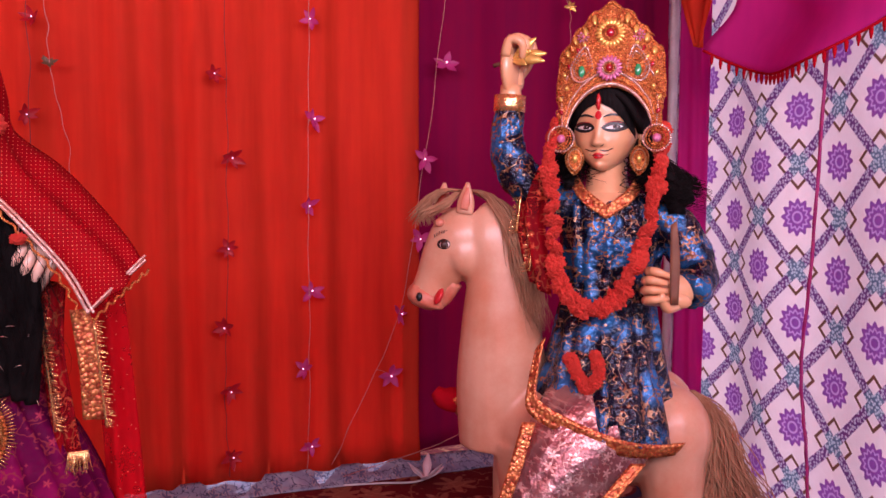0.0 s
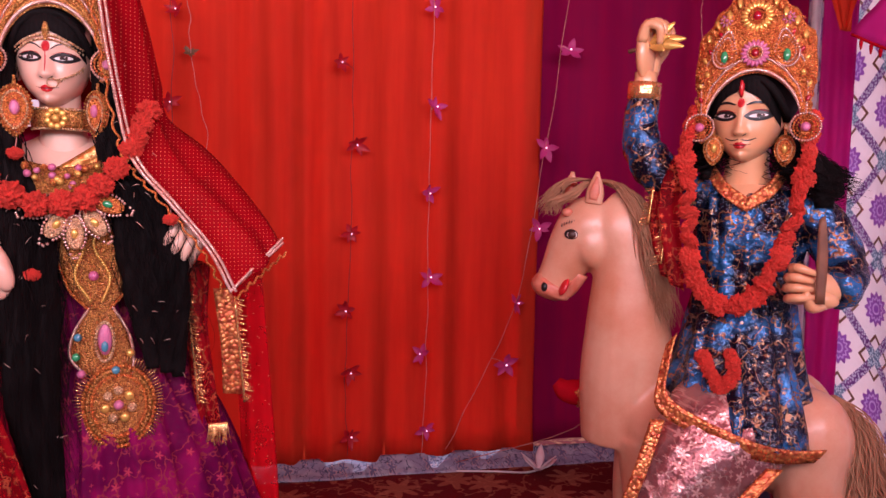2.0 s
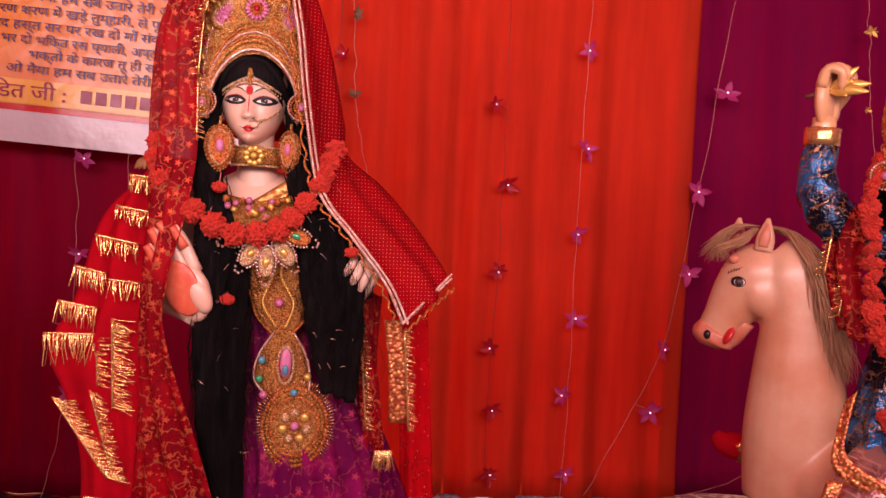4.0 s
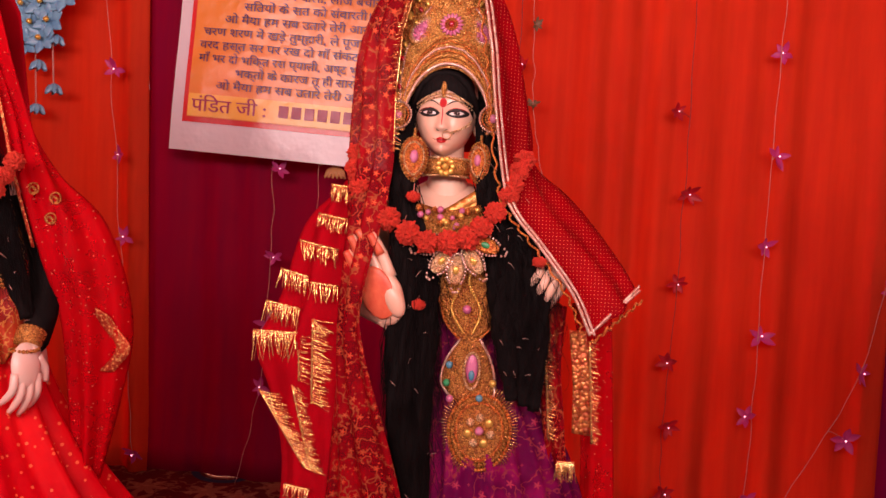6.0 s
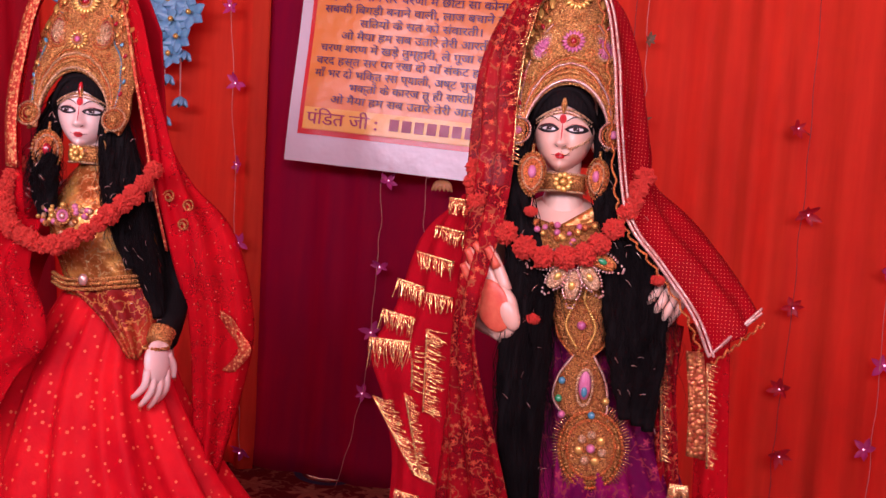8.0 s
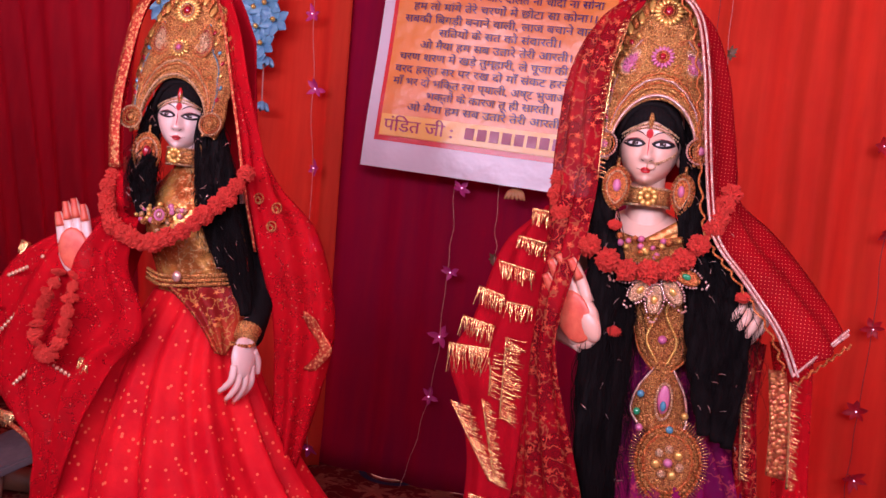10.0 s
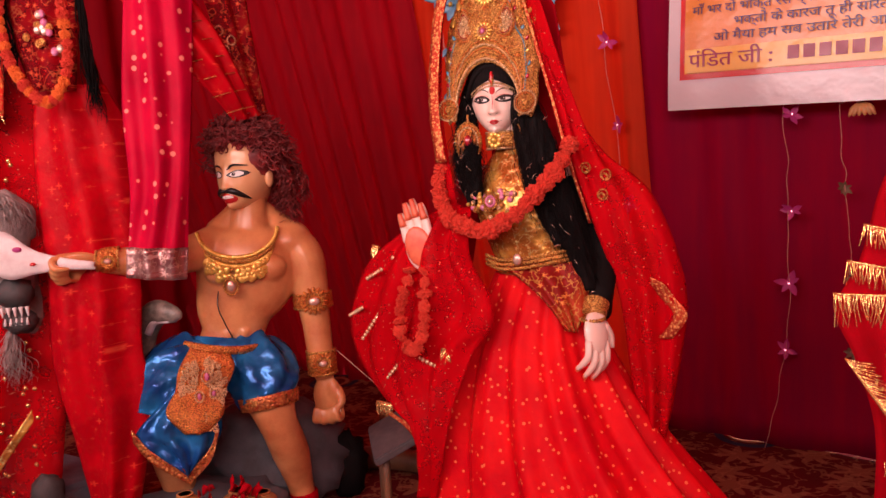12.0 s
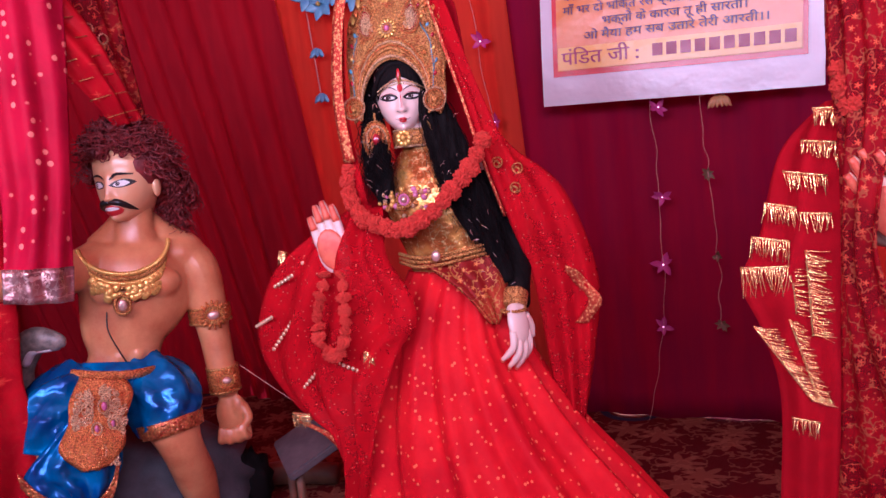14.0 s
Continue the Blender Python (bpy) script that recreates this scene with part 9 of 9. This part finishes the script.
drape(bm, [(2.63, 2.36, 2.7), (2.62, 2.34, 1.7), (2.62, 2.34, STAGE + 0.01)], [(2.72, 2.28, 2.7), (2.70, 2.26, 1.7), (2.70, 2.26, STAGE + 0.01)], 0, 14, 30, (0.012, 2.0), 0.0, 0.6)
thing("lit_curtain_strip", bm, [MAT_PURPLE], "bright purple strip standing in for the lit part of the magenta curtain", "curtain", thick=0.001)
bm = BM()
c = smooth([(2.515 - 0.242 * 0 + 0.0, 1.62, 2.1), (2.53, 1.66, 1.27), (2.535, 1.69, 0.9), (2.525, 1.65, 0.62), (2.52, 1.63, 0.36)], 40)
c = [Vector((2.80 - 0.2415 * (2.62 - p.y) - 0.012, p.y, p.z)) for p in c]
tube(bm, c, [0.005], 0, 8, 80, 1.0, (1, 0, 0), (0.3, 3, 0.9))
thing("curtain_seam", bm, [MAT_PETAL_PINK], "twisted violet seam where two printed cloths meet", "seam", kind="structure")

# patterned sheet bundled along the foot of the back curtains
bm = BM()
rows = []
for i in range(140):
    x = 0.55 + 2.1 * i / 139
    y0 = wall_y(x) - 0.01
    w = 0.10 + 0.02 * noise.noise((x * 4, 0, 0))
    rows.append([(x, y0 - w * v / 8 + 0.01 * noise.noise((x * 9, v, 3)), STAGE + 0.006 + 0.045 * (1 - v / 8) ** 1.3 + 0.012 * noise.noise((x * 7, v * 0.5, 1)) * math.sin(math.pi * v / 8)) for v in range(9)])
grid(bm, rows)
thing("floor_sheet", bm, [MAT_TARP], "pale blue patterned sheet bundled along the foot of the curtain", "sheet", thick=0.002)
bm = BM()
tube(bm, [R(0.065, -0.03, 1.02), R(0.0, -0.4, 0.70), W_(1.36, 0.385, 0.12)], [0.0016], 0, 5, 12)
thing("thin_cord", bm, [MAT_WIRE], "thin pink cord stretched from the horse to the floor", "cord")
bm = BM()
tube(bm, [(1.36, 2.70, 0.352), (1.50, 2.66, 0.352), (1.62, 2.62, 0.352), (1.72, 2.66, 0.353)], [0.004], 0, 6, 20)
thing("white_cable", bm, [MAT_POLE], "white cable lying on the carpet", "cable")
root = base_empty("paper_flower", (1.66, 2.61, STAGE), "white paper flower dropped on the carpet", "paper flower")
for i in range(6):
    bm = BM()
    a = 6.283 * i / 6
    p = Vector((1.66, 2.61, 0.36))
    d = Vector((math.cos(a), math.sin(a), 0.5 + 0.5 * (i % 2)))
    tube(bm, [p, p + d * 0.04, p + d * 0.075], [0.005, 0.018, 0.004], 0, 8, 9, 0.3, (0, 0, 1))
    part("petal", bm, MAT_WHITE, root)
bm = BM()
tube(bm, [(-1.70, 1.78, 0.905), (-1.58, 1.78, 0.83), (-1.43, 1.72, 0.785)], [0.0013], 0, 5, 14)
thing("pale_thread", bm, [MAT_WIRE], "thin pale thread between the net sleeve and the bench", "thread")
